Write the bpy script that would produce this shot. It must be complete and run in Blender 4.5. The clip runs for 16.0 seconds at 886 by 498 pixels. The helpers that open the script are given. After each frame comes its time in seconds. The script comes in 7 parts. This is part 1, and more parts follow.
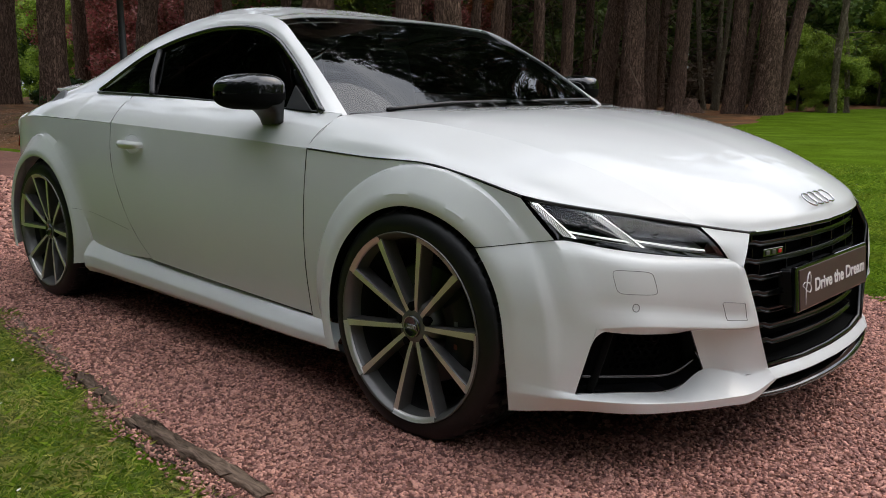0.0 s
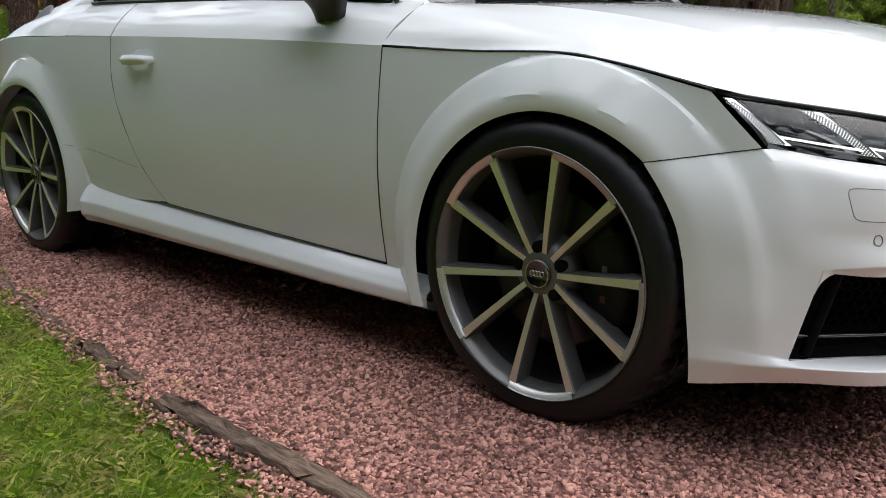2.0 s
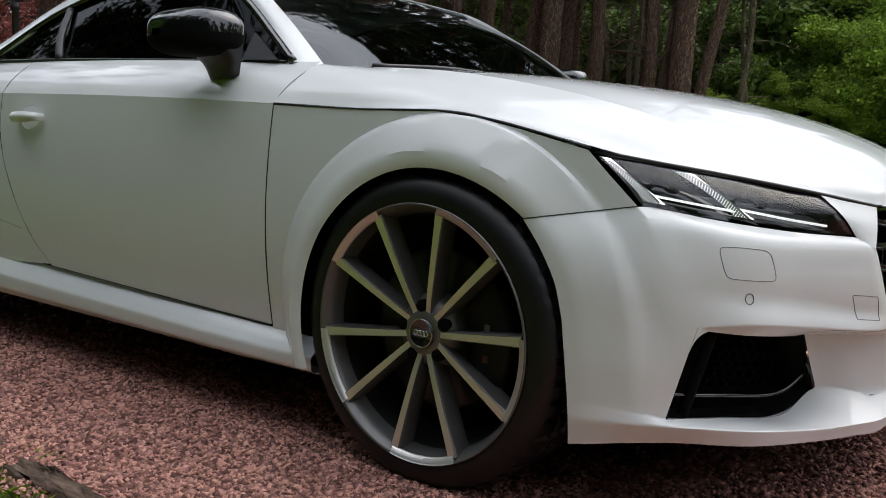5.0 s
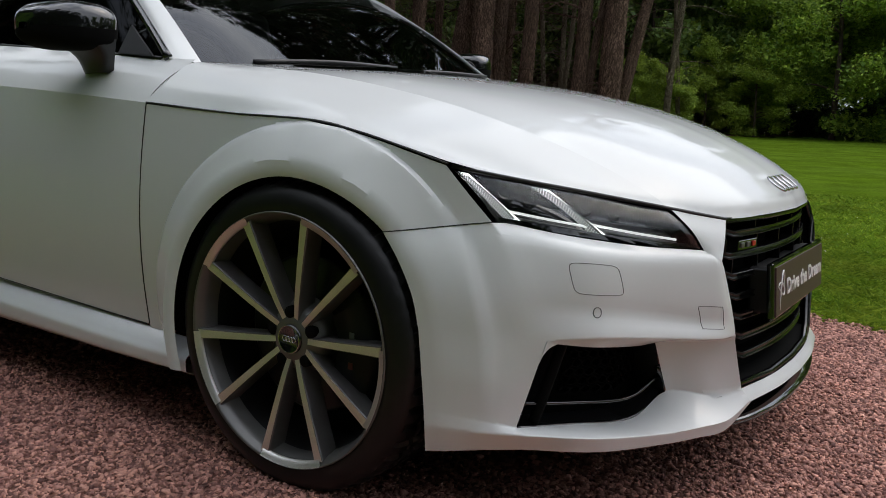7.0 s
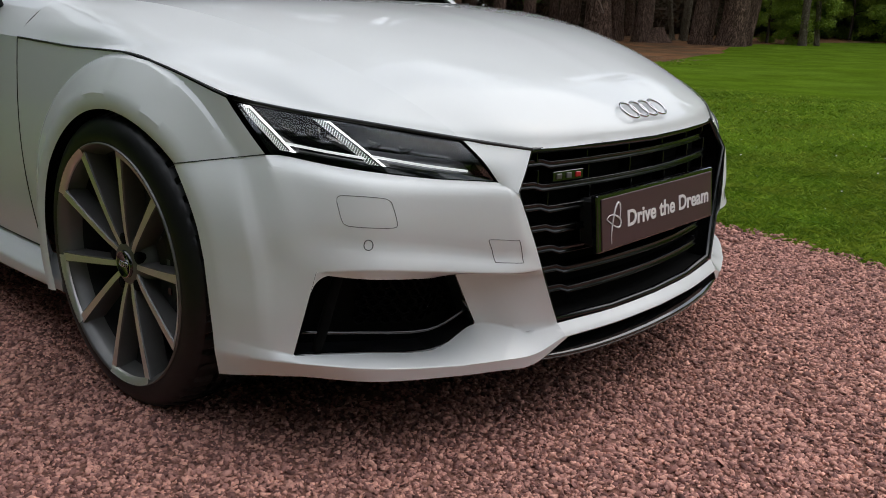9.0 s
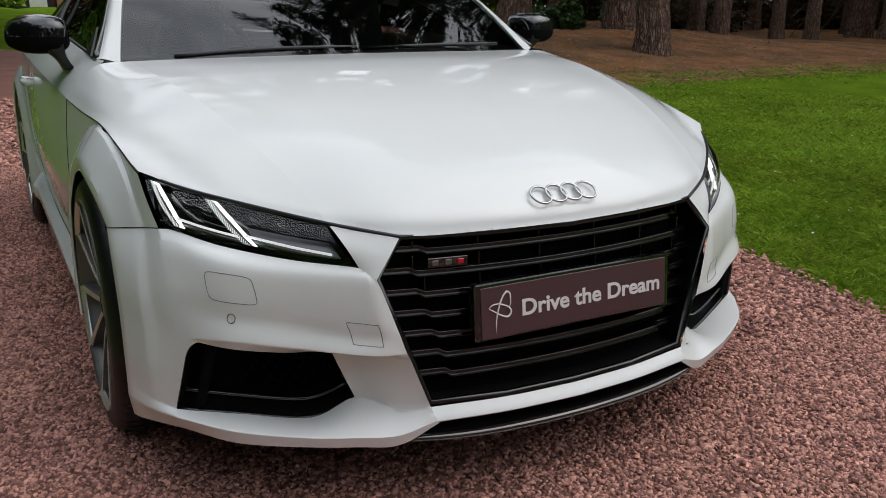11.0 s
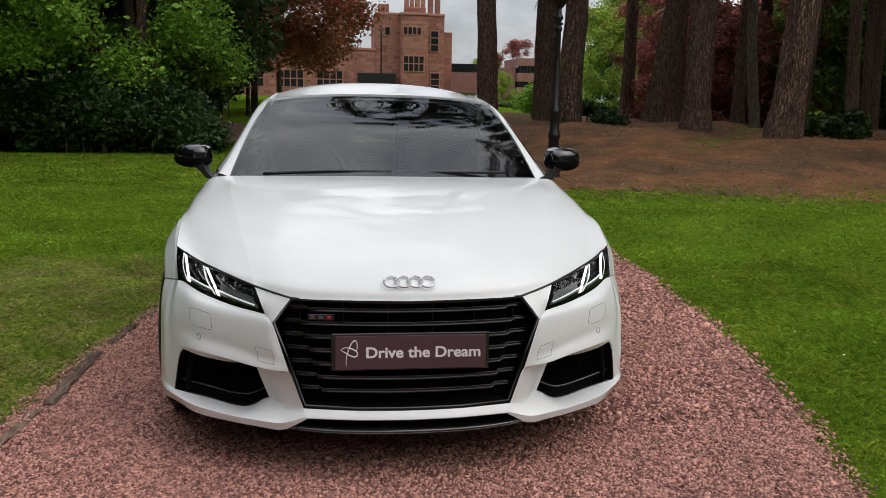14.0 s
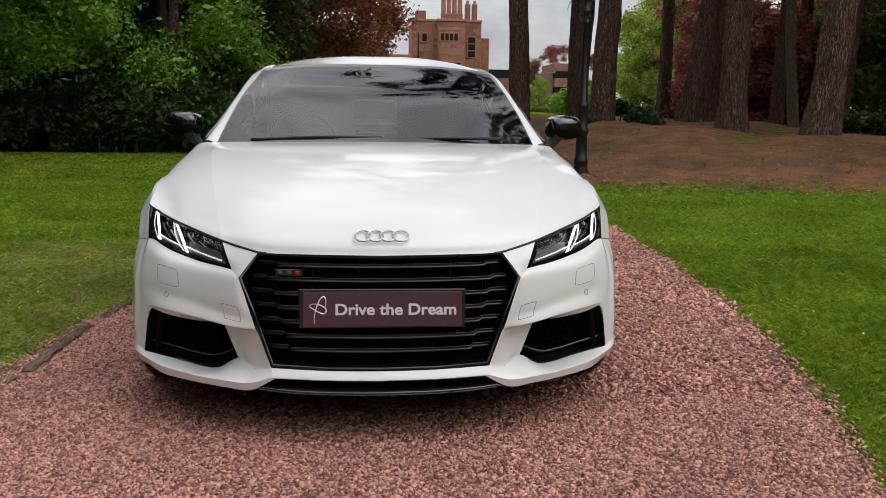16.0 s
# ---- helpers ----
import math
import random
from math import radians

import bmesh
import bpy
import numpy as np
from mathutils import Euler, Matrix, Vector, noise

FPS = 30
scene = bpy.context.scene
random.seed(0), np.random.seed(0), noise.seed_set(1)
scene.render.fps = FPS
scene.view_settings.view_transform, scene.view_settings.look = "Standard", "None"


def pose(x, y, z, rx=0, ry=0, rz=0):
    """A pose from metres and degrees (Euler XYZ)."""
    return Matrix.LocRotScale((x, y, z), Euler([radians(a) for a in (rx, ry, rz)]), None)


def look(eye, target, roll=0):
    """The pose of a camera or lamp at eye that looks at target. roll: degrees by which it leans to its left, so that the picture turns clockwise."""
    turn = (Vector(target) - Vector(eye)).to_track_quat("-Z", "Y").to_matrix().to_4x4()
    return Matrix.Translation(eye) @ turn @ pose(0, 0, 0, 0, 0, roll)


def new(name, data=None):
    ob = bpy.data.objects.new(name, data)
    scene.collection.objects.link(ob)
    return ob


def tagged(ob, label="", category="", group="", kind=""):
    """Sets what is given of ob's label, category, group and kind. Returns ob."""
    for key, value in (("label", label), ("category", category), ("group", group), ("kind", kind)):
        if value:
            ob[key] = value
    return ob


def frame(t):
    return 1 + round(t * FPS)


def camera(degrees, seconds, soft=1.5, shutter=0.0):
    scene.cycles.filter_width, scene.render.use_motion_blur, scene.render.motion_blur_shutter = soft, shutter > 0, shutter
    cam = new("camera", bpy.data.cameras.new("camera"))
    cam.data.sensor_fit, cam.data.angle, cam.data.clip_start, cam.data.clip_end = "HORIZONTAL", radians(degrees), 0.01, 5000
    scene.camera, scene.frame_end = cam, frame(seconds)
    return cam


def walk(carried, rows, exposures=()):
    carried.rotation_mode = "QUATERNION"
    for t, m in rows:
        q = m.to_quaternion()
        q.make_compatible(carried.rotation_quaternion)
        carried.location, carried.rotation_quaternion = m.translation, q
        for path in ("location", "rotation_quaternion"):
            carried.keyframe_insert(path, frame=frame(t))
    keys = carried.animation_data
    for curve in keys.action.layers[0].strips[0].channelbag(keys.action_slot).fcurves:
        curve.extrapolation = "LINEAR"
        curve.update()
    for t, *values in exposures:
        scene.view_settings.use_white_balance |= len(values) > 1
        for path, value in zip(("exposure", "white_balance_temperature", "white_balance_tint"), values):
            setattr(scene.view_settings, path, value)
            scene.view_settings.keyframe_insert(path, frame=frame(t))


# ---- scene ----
cam = camera(54.40, 16.0, soft=0.7)
# seconds, eye, then yaw, pitch and roll in degrees; origin on the ground under the car's front axle, x ahead of the car, y to its left
ROWS = [
    (0.0, 1.680, -2.457, 0.981, 44.32, -10.64, -0.48),
    (0.5, 1.515, -2.401, 0.960, 43.18, -11.78, -0.73),
    (1.0, 1.351, -2.353, 0.947, 42.94, -13.58, -0.90),
    (1.5, 1.153, -2.330, 0.895, 42.76, -14.10, -0.95),
    (2.0, 1.046, -2.280, 0.785, 42.89, -12.91, -0.76),
    (2.5, 1.019, -2.262, 0.716, 45.07, -8.27, -0.50),
    (3.0, 0.998, -2.268, 0.732, 46.99, -5.37, -0.47),
    (3.5, 0.997, -2.283, 0.746, 47.14, -4.73, -0.36),
    (4.0, 1.031, -2.261, 0.726, 45.77, -4.99, -0.05),
    (4.5, 1.069, -2.230, 0.711, 41.44, -6.36, 0.62),
    (5.0, 1.097, -2.210, 0.709, 37.83, -6.77, 1.28),
    (7.5, 1.331, -2.073, 0.858, 33.70, -10.17, 1.92),
    (8.0, 1.519, -1.981, 0.883, 36.28, -11.39, 1.99),
    (8.5, 1.636, -1.869, 0.861, 39.76, -13.20, 1.52),
    (9.0, 1.741, -1.723, 0.864, 42.66, -15.21, 0.71),
    (11.5, 2.461, -0.996, 1.130, 66.90, -14.44, 0.65),
    (12.0, 2.748, -0.911, 1.200, 72.14, -13.00, 1.45),
    (12.5, 2.962, -0.722, 1.215, 76.70, -12.05, 1.52),
    (13.0, 3.180, -0.611, 1.233, 77.88, -11.58, 1.49),
    (13.5, 3.357, -0.486, 1.265, 80.20, -10.86, 1.47),
    (14.0, 3.486, -0.256, 1.259, 82.40, -9.94, 1.16),
    (14.5, 3.532, -0.189, 1.230, 82.58, -9.84, 1.12),
    (15.0, 3.466, -0.113, 1.147, 84.43, -9.56, 0.90),
    (15.5, 3.412, -0.059, 1.078, 84.72, -9.45, 0.81),
    (16.0, 3.401, -0.040, 1.071, 85.00, -9.49, 0.79),
]
walk(cam, [(t, pose(x, y, z, 90 + pitch, 0, yaw) @ pose(0, 0, 0, 0, 0, roll)) for t, x, y, z, yaw, pitch, roll in ROWS],
     exposures=[(0.0, 0.33, 6550, 11), (1.0, 0.36, 6550, 11), (1.5, 0.54, 6500, 11), (2.0, 0.76, 6450, 11), (2.5, 0.74, 6450, 11), (3.0, 0.74, 6450, 11), (4.0, 0.68, 6450, 11), (4.5, 0.62, 6450, 11), (5.0, 0.46, 6450, 11), (7.5, 0.14, 6450, 10), (9.0, 0.12, 6450, 9.5), (11.5, 0.03, 6500, 9), (12.5, 0.06, 6500, 9), (13.5, 0.10, 6600, 10), (15.0, 0.16, 6750, 12), (16.0, 0.19, 6750, 12)])

# ---- light ----
SUN_EL, SUN_AZ = 54.0, 31.0
world = bpy.data.worlds.new("world")
scene.world = world
world.use_nodes = True
wn, wl = world.node_tree.nodes, world.node_tree.links
wbg = wn["Background"]
sky = wn.new("ShaderNodeTexSky")
sky.sky_type, sky.sun_disc = "NISHITA", False
sky.sun_elevation, sky.sun_rotation = radians(SUN_EL), radians(SUN_AZ)
sky.air_density, sky.dust_density, sky.ozone_density = 1.0, 3.0, 1.0
# broken cloud over the blue
wtc = wn.new("ShaderNodeTexCoord")
wmap = wn.new("ShaderNodeMapping")
wmap.inputs["Scale"].default_value = (1.0, 1.0, 2.2)
wnoise = wn.new("ShaderNodeTexNoise")
wnoise.inputs["Scale"].default_value, wnoise.inputs["Detail"].default_value, wnoise.inputs["Roughness"].default_value = 3.2, 8.0, 0.6
wramp = wn.new("ShaderNodeValToRGB")
wramp.color_ramp.elements[0].position, wramp.color_ramp.elements[1].position = 0.36, 0.62
wramp.color_ramp.elements[0].color, wramp.color_ramp.elements[1].color = (0.45, 0.45, 0.45, 1), (1, 1, 1, 1)
wcl = wn.new("ShaderNodeValToRGB")
wcl.color_ramp.elements[0].position, wcl.color_ramp.elements[1].position = 0.3, 0.75
wcl.color_ramp.elements[0].color, wcl.color_ramp.elements[1].color = (6.1, 6.5, 7.2, 1), (10.4, 10.7, 11.1, 1)
wmix = wn.new("ShaderNodeMix")
wmix.data_type = "RGBA"
wl.new(wtc.outputs["Generated"], wmap.inputs["Vector"])
wl.new(wmap.outputs["Vector"], wnoise.inputs["Vector"])
wl.new(wnoise.outputs["Fac"], wramp.inputs["Fac"])
wl.new(wnoise.outputs["Fac"], wcl.inputs["Fac"])
wl.new(wramp.outputs["Color"], wmix.inputs["Factor"])
wl.new(sky.outputs["Color"], wmix.inputs["A"])
wl.new(wcl.outputs["Color"], wmix.inputs["B"])
# an overcast sky is brightest overhead
wsep, wup, wmul = wn.new("ShaderNodeSeparateXYZ"), wn.new("ShaderNodeMapRange"), wn.new("ShaderNodeVectorMath")
wmul.operation = "SCALE"
wup.inputs["To Min"].default_value, wup.inputs["To Max"].default_value = 0.66, 1.66
wl.new(wtc.outputs["Generated"], wsep.inputs["Vector"])
wl.new(wsep.outputs["Z"], wup.inputs["Value"])
wl.new(wmix.outputs["Result"], wmul.inputs["Vector"])
wl.new(wup.outputs["Result"], wmul.inputs["Scale"])
wl.new(wmul.outputs["Vector"], wbg.inputs["Color"])
wbg.inputs["Strength"].default_value = 0.115
sun = new("sun", bpy.data.lights.new("sun", "SUN"))
sun.data.energy, sun.data.angle, sun.data.color = 0.7, radians(60), (1.0, 0.975, 0.94)
sun_dir = Vector((math.cos(radians(SUN_EL)) * math.sin(radians(SUN_AZ)), math.cos(radians(SUN_EL)) * math.cos(radians(SUN_AZ)), math.sin(radians(SUN_EL))))
sun.matrix_world = look(sun_dir * 80, (0, 0, 0))


# ---- materials ----
def mat(name, color, rough=0.5, metal=0.0, coat=0.0, vary=0.0, scale=8.0, fine=0.0, fine_scale=120.0, bump=0.0, bump_scale=60.0,
        second=None, second_scale=2.0, island=0.0, random_ob=0.0, emit=0.0, spec=0.5, rough_vary=0.0, alpha=1.0, transmit=0.0, leaf=0.0, stretch=None, hue=0.04):
    m = bpy.data.materials.new(name)
    m.use_nodes = True
    n, l = m.node_tree.nodes, m.node_tree.links
    b = n["Principled BSDF"]
    b.inputs["Base Color"].default_value = (*color, 1)
    b.inputs["Roughness"].default_value, b.inputs["Metallic"].default_value = rough, metal
    b.inputs["Coat Weight"].default_value, b.inputs["Coat Roughness"].default_value = coat, 0.02
    b.inputs["Specular IOR Level"].default_value = spec
    b.inputs["Transmission Weight"].default_value = transmit
    if emit:
        b.inputs["Emission Color"].default_value, b.inputs["Emission Strength"].default_value = (*color, 1), emit
    tc = n.new("ShaderNodeTexCoord")
    vec = tc.outputs["Object"]
    if stretch:
        mp = n.new("ShaderNodeMapping")
        mp.inputs["Scale"].default_value = stretch
        l.new(vec, mp.inputs["Vector"])
        vec = mp.outputs["Vector"]

    def tex(sc, detail=4.0, rg=0.6):
        t = n.new("ShaderNodeTexNoise")
        t.inputs["Scale"].default_value, t.inputs["Detail"].default_value, t.inputs["Roughness"].default_value = sc, detail, rg
        l.new(vec, t.inputs["Vector"])
        return t.outputs["Fac"]

    def blend(kind, fac, a, bcol):
        x = n.new("ShaderNodeMix")
        x.data_type, x.blend_type = "RGBA", kind
        for sock, v in (("Factor", fac), ("A", a), ("B", bcol)):
            if isinstance(v, (int, float)):
                x.inputs[sock].default_value = v
            elif isinstance(v, tuple):
                x.inputs[sock].default_value = (*v, 1)
            else:
                l.new(v, x.inputs[sock])
        return x.outputs["Result"]

    def ranged(fac, lo, hi, a=0.3, c=0.7):
        r = n.new("ShaderNodeMapRange")
        r.inputs["From Min"].default_value, r.inputs["From Max"].default_value = a, c
        r.inputs["To Min"].default_value, r.inputs["To Max"].default_value = lo, hi
        l.new(fac, r.inputs["Value"])
        return r.outputs["Result"]

    col = color
    if second:
        col = blend("MIX", ranged(tex(second_scale, 5.0), 0.0, 1.0, 0.38, 0.62), col, second)
    for amount, sc in ((vary, scale), (fine, fine_scale)):
        if amount:
            v = n.new("ShaderNodeCombineColor")
            g = ranged(tex(sc), 1 - amount, 1 + amount)
            for k in ("Red", "Green", "Blue"):
                l.new(g, v.inputs[k])
            col = blend("MULTIPLY", 1.0, col, v.outputs["Color"])
    if island or random_ob:
        if island:
            g = n.new("ShaderNodeNewGeometry").outputs["Random Per Island"]
        else:
            g = n.new("ShaderNodeObjectInfo").outputs["Random"]
        a = island or random_ob
        hs = n.new("ShaderNodeHueSaturation")
        l.new(ranged(g, 1 - a, 1 + a, 0, 1), hs.inputs["Value"])
        l.new(ranged(g, 0.5 + a * hue, 0.5 - a * hue, 0, 1), hs.inputs["Hue"])
        if isinstance(col, tuple):
            hs.inputs["Color"].default_value = (*col, 1)
        else:
            l.new(col, hs.inputs["Color"])
        col = hs.outputs["Color"]
    if not isinstance(col, tuple):
        l.new(col, b.inputs["Base Color"])
    if rough_vary:
        l.new(ranged(tex(scale * 1.7), max(rough - rough_vary, 0.02), rough + rough_vary), b.inputs["Roughness"])
    if bump:
        bp = n.new("ShaderNodeBump")
        bp.inputs["Strength"].default_value, bp.inputs["Distance"].default_value = bump, 0.6 / bump_scale
        l.new(tex(bump_scale, 6.0), bp.inputs["Height"])
        l.new(bp.outputs["Normal"], b.inputs["Normal"])
    if leaf:
        # light that shines through the blade
        tl, mx = n.new("ShaderNodeBsdfTranslucent"), n.new("ShaderNodeMixShader")
        if isinstance(col, tuple):
            tl.inputs["Color"].default_value = (*col, 1)
        else:
            l.new(col, tl.inputs["Color"])
        mx.inputs["Fac"].default_value = leaf
        l.new(b.outputs["BSDF"], mx.inputs[1])
        l.new(tl.outputs["BSDF"], mx.inputs[2])
        l.new(mx.outputs["Shader"], n["Material Output"].inputs["Surface"])
    return m


def bark_mat(name, plate, deep, scale):
    """Bark of upright plates with dark fissures between them."""
    m = mat(name, plate, 0.95, spec=0.12)
    n, l = m.node_tree.nodes, m.node_tree.links
    b = n["Principled BSDF"]
    tc, mp, ns, vo, rp, mx, bp = (n.new("ShaderNode" + k) for k in ("TexCoord", "Mapping", "TexNoise", "TexVoronoi", "ValToRGB", "Mix", "Bump"))
    mp.inputs["Scale"].default_value = (1, 1, 0.22)
    ns.inputs["Scale"].default_value, ns.inputs["Detail"].default_value = scale * 1.6, 6
    vo.feature = "DISTANCE_TO_EDGE"
    vo.inputs["Scale"].default_value = scale
    l.new(tc.outputs["Object"], mp.inputs["Vector"])
    l.new(mp.outputs["Vector"], ns.inputs["Vector"])
    warp = n.new("ShaderNodeMix")
    warp.data_type = "VECTOR"
    warp.inputs["Factor"].default_value = 0.26
    l.new(mp.outputs["Vector"], warp.inputs["A"])
    l.new(ns.outputs["Color"], warp.inputs["B"])
    l.new(warp.outputs["Result"], vo.inputs["Vector"])
    rp.color_ramp.elements[0].position, rp.color_ramp.elements[1].position = 0.0, 0.22
    l.new(vo.outputs["Distance"], rp.inputs["Fac"])
    mx.data_type = "RGBA"
    mx.inputs["A"].default_value = (*deep, 1)
    l.new(rp.outputs["Color"], mx.inputs["Factor"])
    hs = n.new("ShaderNodeHueSaturation")
    hs.inputs["Color"].default_value = (*plate, 1)
    mr = n.new("ShaderNodeMapRange")
    mr.inputs["From Min"].default_value, mr.inputs["From Max"].default_value, mr.inputs["To Min"].default_value, mr.inputs["To Max"].default_value = 0.3, 0.7, 0.55, 1.5
    l.new(ns.outputs["Fac"], mr.inputs["Value"])
    l.new(mr.outputs["Result"], hs.inputs["Value"])
    l.new(hs.outputs["Color"], mx.inputs["B"])
    l.new(mx.outputs["Result"], b.inputs["Base Color"])
    bp.inputs["Strength"].default_value, bp.inputs["Distance"].default_value = 1.0, 0.03
    l.new(rp.outputs["Color"], bp.inputs["Height"])
    l.new(bp.outputs["Normal"], b.inputs["Normal"])
    return m


def glass(name, tint, ior=1.5, rough=0.0):
    m = bpy.data.materials.new(name)
    m.use_nodes = True
    n, l = m.node_tree.nodes, m.node_tree.links
    n.remove(n["Principled BSDF"])
    tr, gl, fr, mx = n.new("ShaderNodeBsdfTransparent"), n.new("ShaderNodeBsdfGlossy"), n.new("ShaderNodeFresnel"), n.new("ShaderNodeMixShader")
    tr.inputs["Color"].default_value = (*tint, 1)
    gl.inputs["Roughness"].default_value, fr.inputs["IOR"].default_value = rough, ior
    l.new(fr.outputs["Fac"], mx.inputs["Fac"])
    l.new(tr.outputs["BSDF"], mx.inputs[1])
    l.new(gl.outputs["BSDF"], mx.inputs[2])
    l.new(mx.outputs["Shader"], n["Material Output"].inputs["Surface"])
    return m


M_PAINT = mat("white_paint", (0.75, 0.765, 0.76), 0.5, coat=1.0, vary=0.012, scale=2.5, spec=0.0)
M_BLACKGLOSS = mat("gloss_black", (0.006, 0.006, 0.007), 0.06, coat=1.0, rough_vary=0.03)
M_BLACK = mat("black_plastic", (0.012, 0.012, 0.013), 0.42, vary=0.15, scale=30, bump=0.08, bump_scale=900)
# near black, so the shade inside recesses is put into the colour
M_VOID = mat("dark_cavity_shade", (0.003, 0.003, 0.003), 0.9, vary=0.2, spec=0.1)
M_RUBBER = mat("tyre_rubber", (0.0062, 0.0062, 0.0066), 0.42, vary=0.25, scale=25, bump=0.1, bump_scale=300, spec=0.35)
M_TRIM = mat("rubber_trim", (0.01, 0.01, 0.011), 0.35, vary=0.1)
M_ALLOY = mat("grey_alloy", (0.15, 0.145, 0.138), 0.42, metal=0.5, vary=0.08, scale=20, coat=0.15)
M_MACHINED = mat("machined_alloy", (0.76, 0.74, 0.70), 0.42, metal=0.9, fine=0.06, fine_scale=400)
M_CHROME = mat("chrome", (0.50, 0.50, 0.51), 0.10, metal=1.0, rough_vary=0.03)
M_DISC = mat("brake_steel", (0.05, 0.05, 0.05), 0.35, metal=0.9, fine=0.1, fine_scale=300)
M_CALIPER = mat("black_caliper", (0.008, 0.008, 0.009), 0.5, spec=0.25, vary=0.1)
M_REFLECT = mat("lamp_reflector", (0.20, 0.20, 0.205), 0.36, metal=0.7, vary=0.1, scale=60)
M_DRL = mat("running_light", (1.0, 1.0, 0.97), 0.3, emit=1.7)
M_DRLDIM = mat("light_guide", (0.85, 0.87, 0.86), 0.25, emit=0.75)
M_LENS = glass("lamp_lens", (0.93, 0.94, 0.95))
M_SCREEN = glass("windscreen_glass", (0.42, 0.47, 0.45), 1.74)
M_SIDEGLASS = glass("tinted_glass", (0.05, 0.054, 0.053), 1.19)
M_CABIN = mat("cabin_plastic", (0.035, 0.035, 0.037), 0.6, vary=0.2, scale=10)
M_SEAT = mat("seat_leather", (0.03, 0.03, 0.032), 0.5, vary=0.2, scale=12, bump=0.2, bump_scale=200)
M_CABINLIGHT = mat("headliner_cloth", (0.38, 0.38, 0.37), 0.85, fine=0.1)
M_PLATE = mat("plum_plate", (0.085, 0.043, 0.050), 0.35, spec=0.3, coat=0.08, vary=0.04)
M_LETTER = mat("pale_lettering", (0.78, 0.75, 0.75), 0.4)
M_RED = mat("red_enamel", (0.45, 0.012, 0.03), 0.2, coat=0.6)
M_TAIL = mat("tail_lamp_red", (0.25, 0.01, 0.012), 0.1, coat=1.0)
M_GRILLE = mat("grille_black", (0.003, 0.003, 0.0033), 0.17, spec=0.6, vary=0.1)
M_GREYBADGE = mat("badge_grey", (0.16, 0.16, 0.165), 0.4, metal=0.6)


# ---- shape helpers ----
def samp(knots, per=8):
    """Points of a smooth curve through the knots, per steps between two of them."""
    k = np.array(knots, float)
    p = np.vstack([2 * k[0] - k[1], k, 2 * k[-1] - k[-2]])
    t = np.linspace(0, 1, per, endpoint=False)[:, None]
    out = [0.5 * (2 * p[i] + (p[i + 1] - p[i - 1]) * t + (2 * p[i - 1] - 5 * p[i] + 4 * p[i + 1] - p[i + 2]) * t**2
                  + (3 * p[i] - p[i - 1] - 3 * p[i + 1] + p[i + 2]) * t**3) for i in range(1, len(k))]
    return np.vstack([*out, k[-1:]])


def table(xs, ys):
    """A smooth function of one number through the given pairs."""
    c = samp(np.stack([xs, ys], 1), 12)
    return lambda x: np.interp(x, c[:, 0], c[:, 1])


def loft(curves, per=8, across=6, smooth=True):
    """A grid of points through several curves of equally many knots."""
    rows = np.stack([samp(c, per) for c in curves])
    if smooth and len(curves) > 2:
        return np.stack([samp(rows[:, j], across) for j in range(rows.shape[1])], 1)
    t = np.linspace(0, 1, across, endpoint=False)[:, None, None]
    return np.concatenate([*[rows[i] * (1 - t) + rows[i + 1] * t for i in range(len(rows) - 1)], rows[-1:]])


def mesh_of(name, verts, faces, material, smooth=True):
    me = bpy.data.meshes.new(name)
    me.from_pydata([tuple(v) for v in np.asarray(verts, float)], [], [tuple(int(i) for i in f) for f in faces])
    me.materials.append(material)
    if smooth:
        me.polygons.foreach_set("use_smooth", [True] * len(me.polygons))
    me.update()
    return me


def thing(name, label, category, at=(0, 0, 0), group="", kind=""):
    ob = new(name)
    ob.location = at
    return tagged(ob, label, category, group, kind)


def put(name, me, parent=None, label="", m=None):
    ob = new(name, me)
    if parent is not None:
        ob.parent = parent
    if m is not None:
        ob.matrix_local = m
    if label:
        ob["label"] = label
    return ob


def part(name, bm, material, parent, label="", smooth=False, m=None):
    me = bpy.data.meshes.new(name)
    bm.normal_update()
    bm.to_mesh(me)
    bm.free()
    me.materials.append(material)
    if smooth:
        me.polygons.foreach_set("use_smooth", [True] * len(me.polygons))
    return put(name, me, parent, label, m)


def sheet(grids, flange=0.012, flip=None, centre=(-1.2, 0, 0.55)):
    """Verts and faces of one panel out of grids of points, its rim folded inwards."""
    V, Fc = [], []
    for g in grids:
        g = np.asarray(g, float)
        a, b = g.shape[:2]
        du, dv = np.gradient(g, axis=0), np.gradient(g, axis=1)
        nr = np.cross(du, dv)
        nr /= np.linalg.norm(nr, axis=-1, keepdims=True) + 1e-12
        out = (nr * (g - np.array(centre))).sum(-1).mean() > 0 if flip is None else flip
        if not out:
            nr = -nr
        base = len(V)
        V += list(g.reshape(-1, 3))
        ix = np.arange(a * b).reshape(a, b) + base
        q = np.stack([ix[:-1, :-1], ix[1:, :-1], ix[1:, 1:], ix[:-1, 1:]], -1).reshape(-1, 4)
        Fc += [tuple(f if out else f[::-1]) for f in q.tolist()]
        if flange:
            ring = [(0, j) for j in range(b)] + [(i, b - 1) for i in range(1, a)] + [(a - 1, j) for j in range(b - 2, -1, -1)] + [(i, 0) for i in range(a - 2, 0, -1)]
            top, low = len(V), len(V) + len(ring)
            V += [g[i, j] for i, j in ring] + [g[i, j] - nr[i, j] * flange for i, j in ring]
            n = len(ring)
            for k in range(n):
                f = (top + k, top + (k + 1) % n, low + (k + 1) % n, low + k)
                Fc.append(f[::-1] if out else f)
    return V, Fc


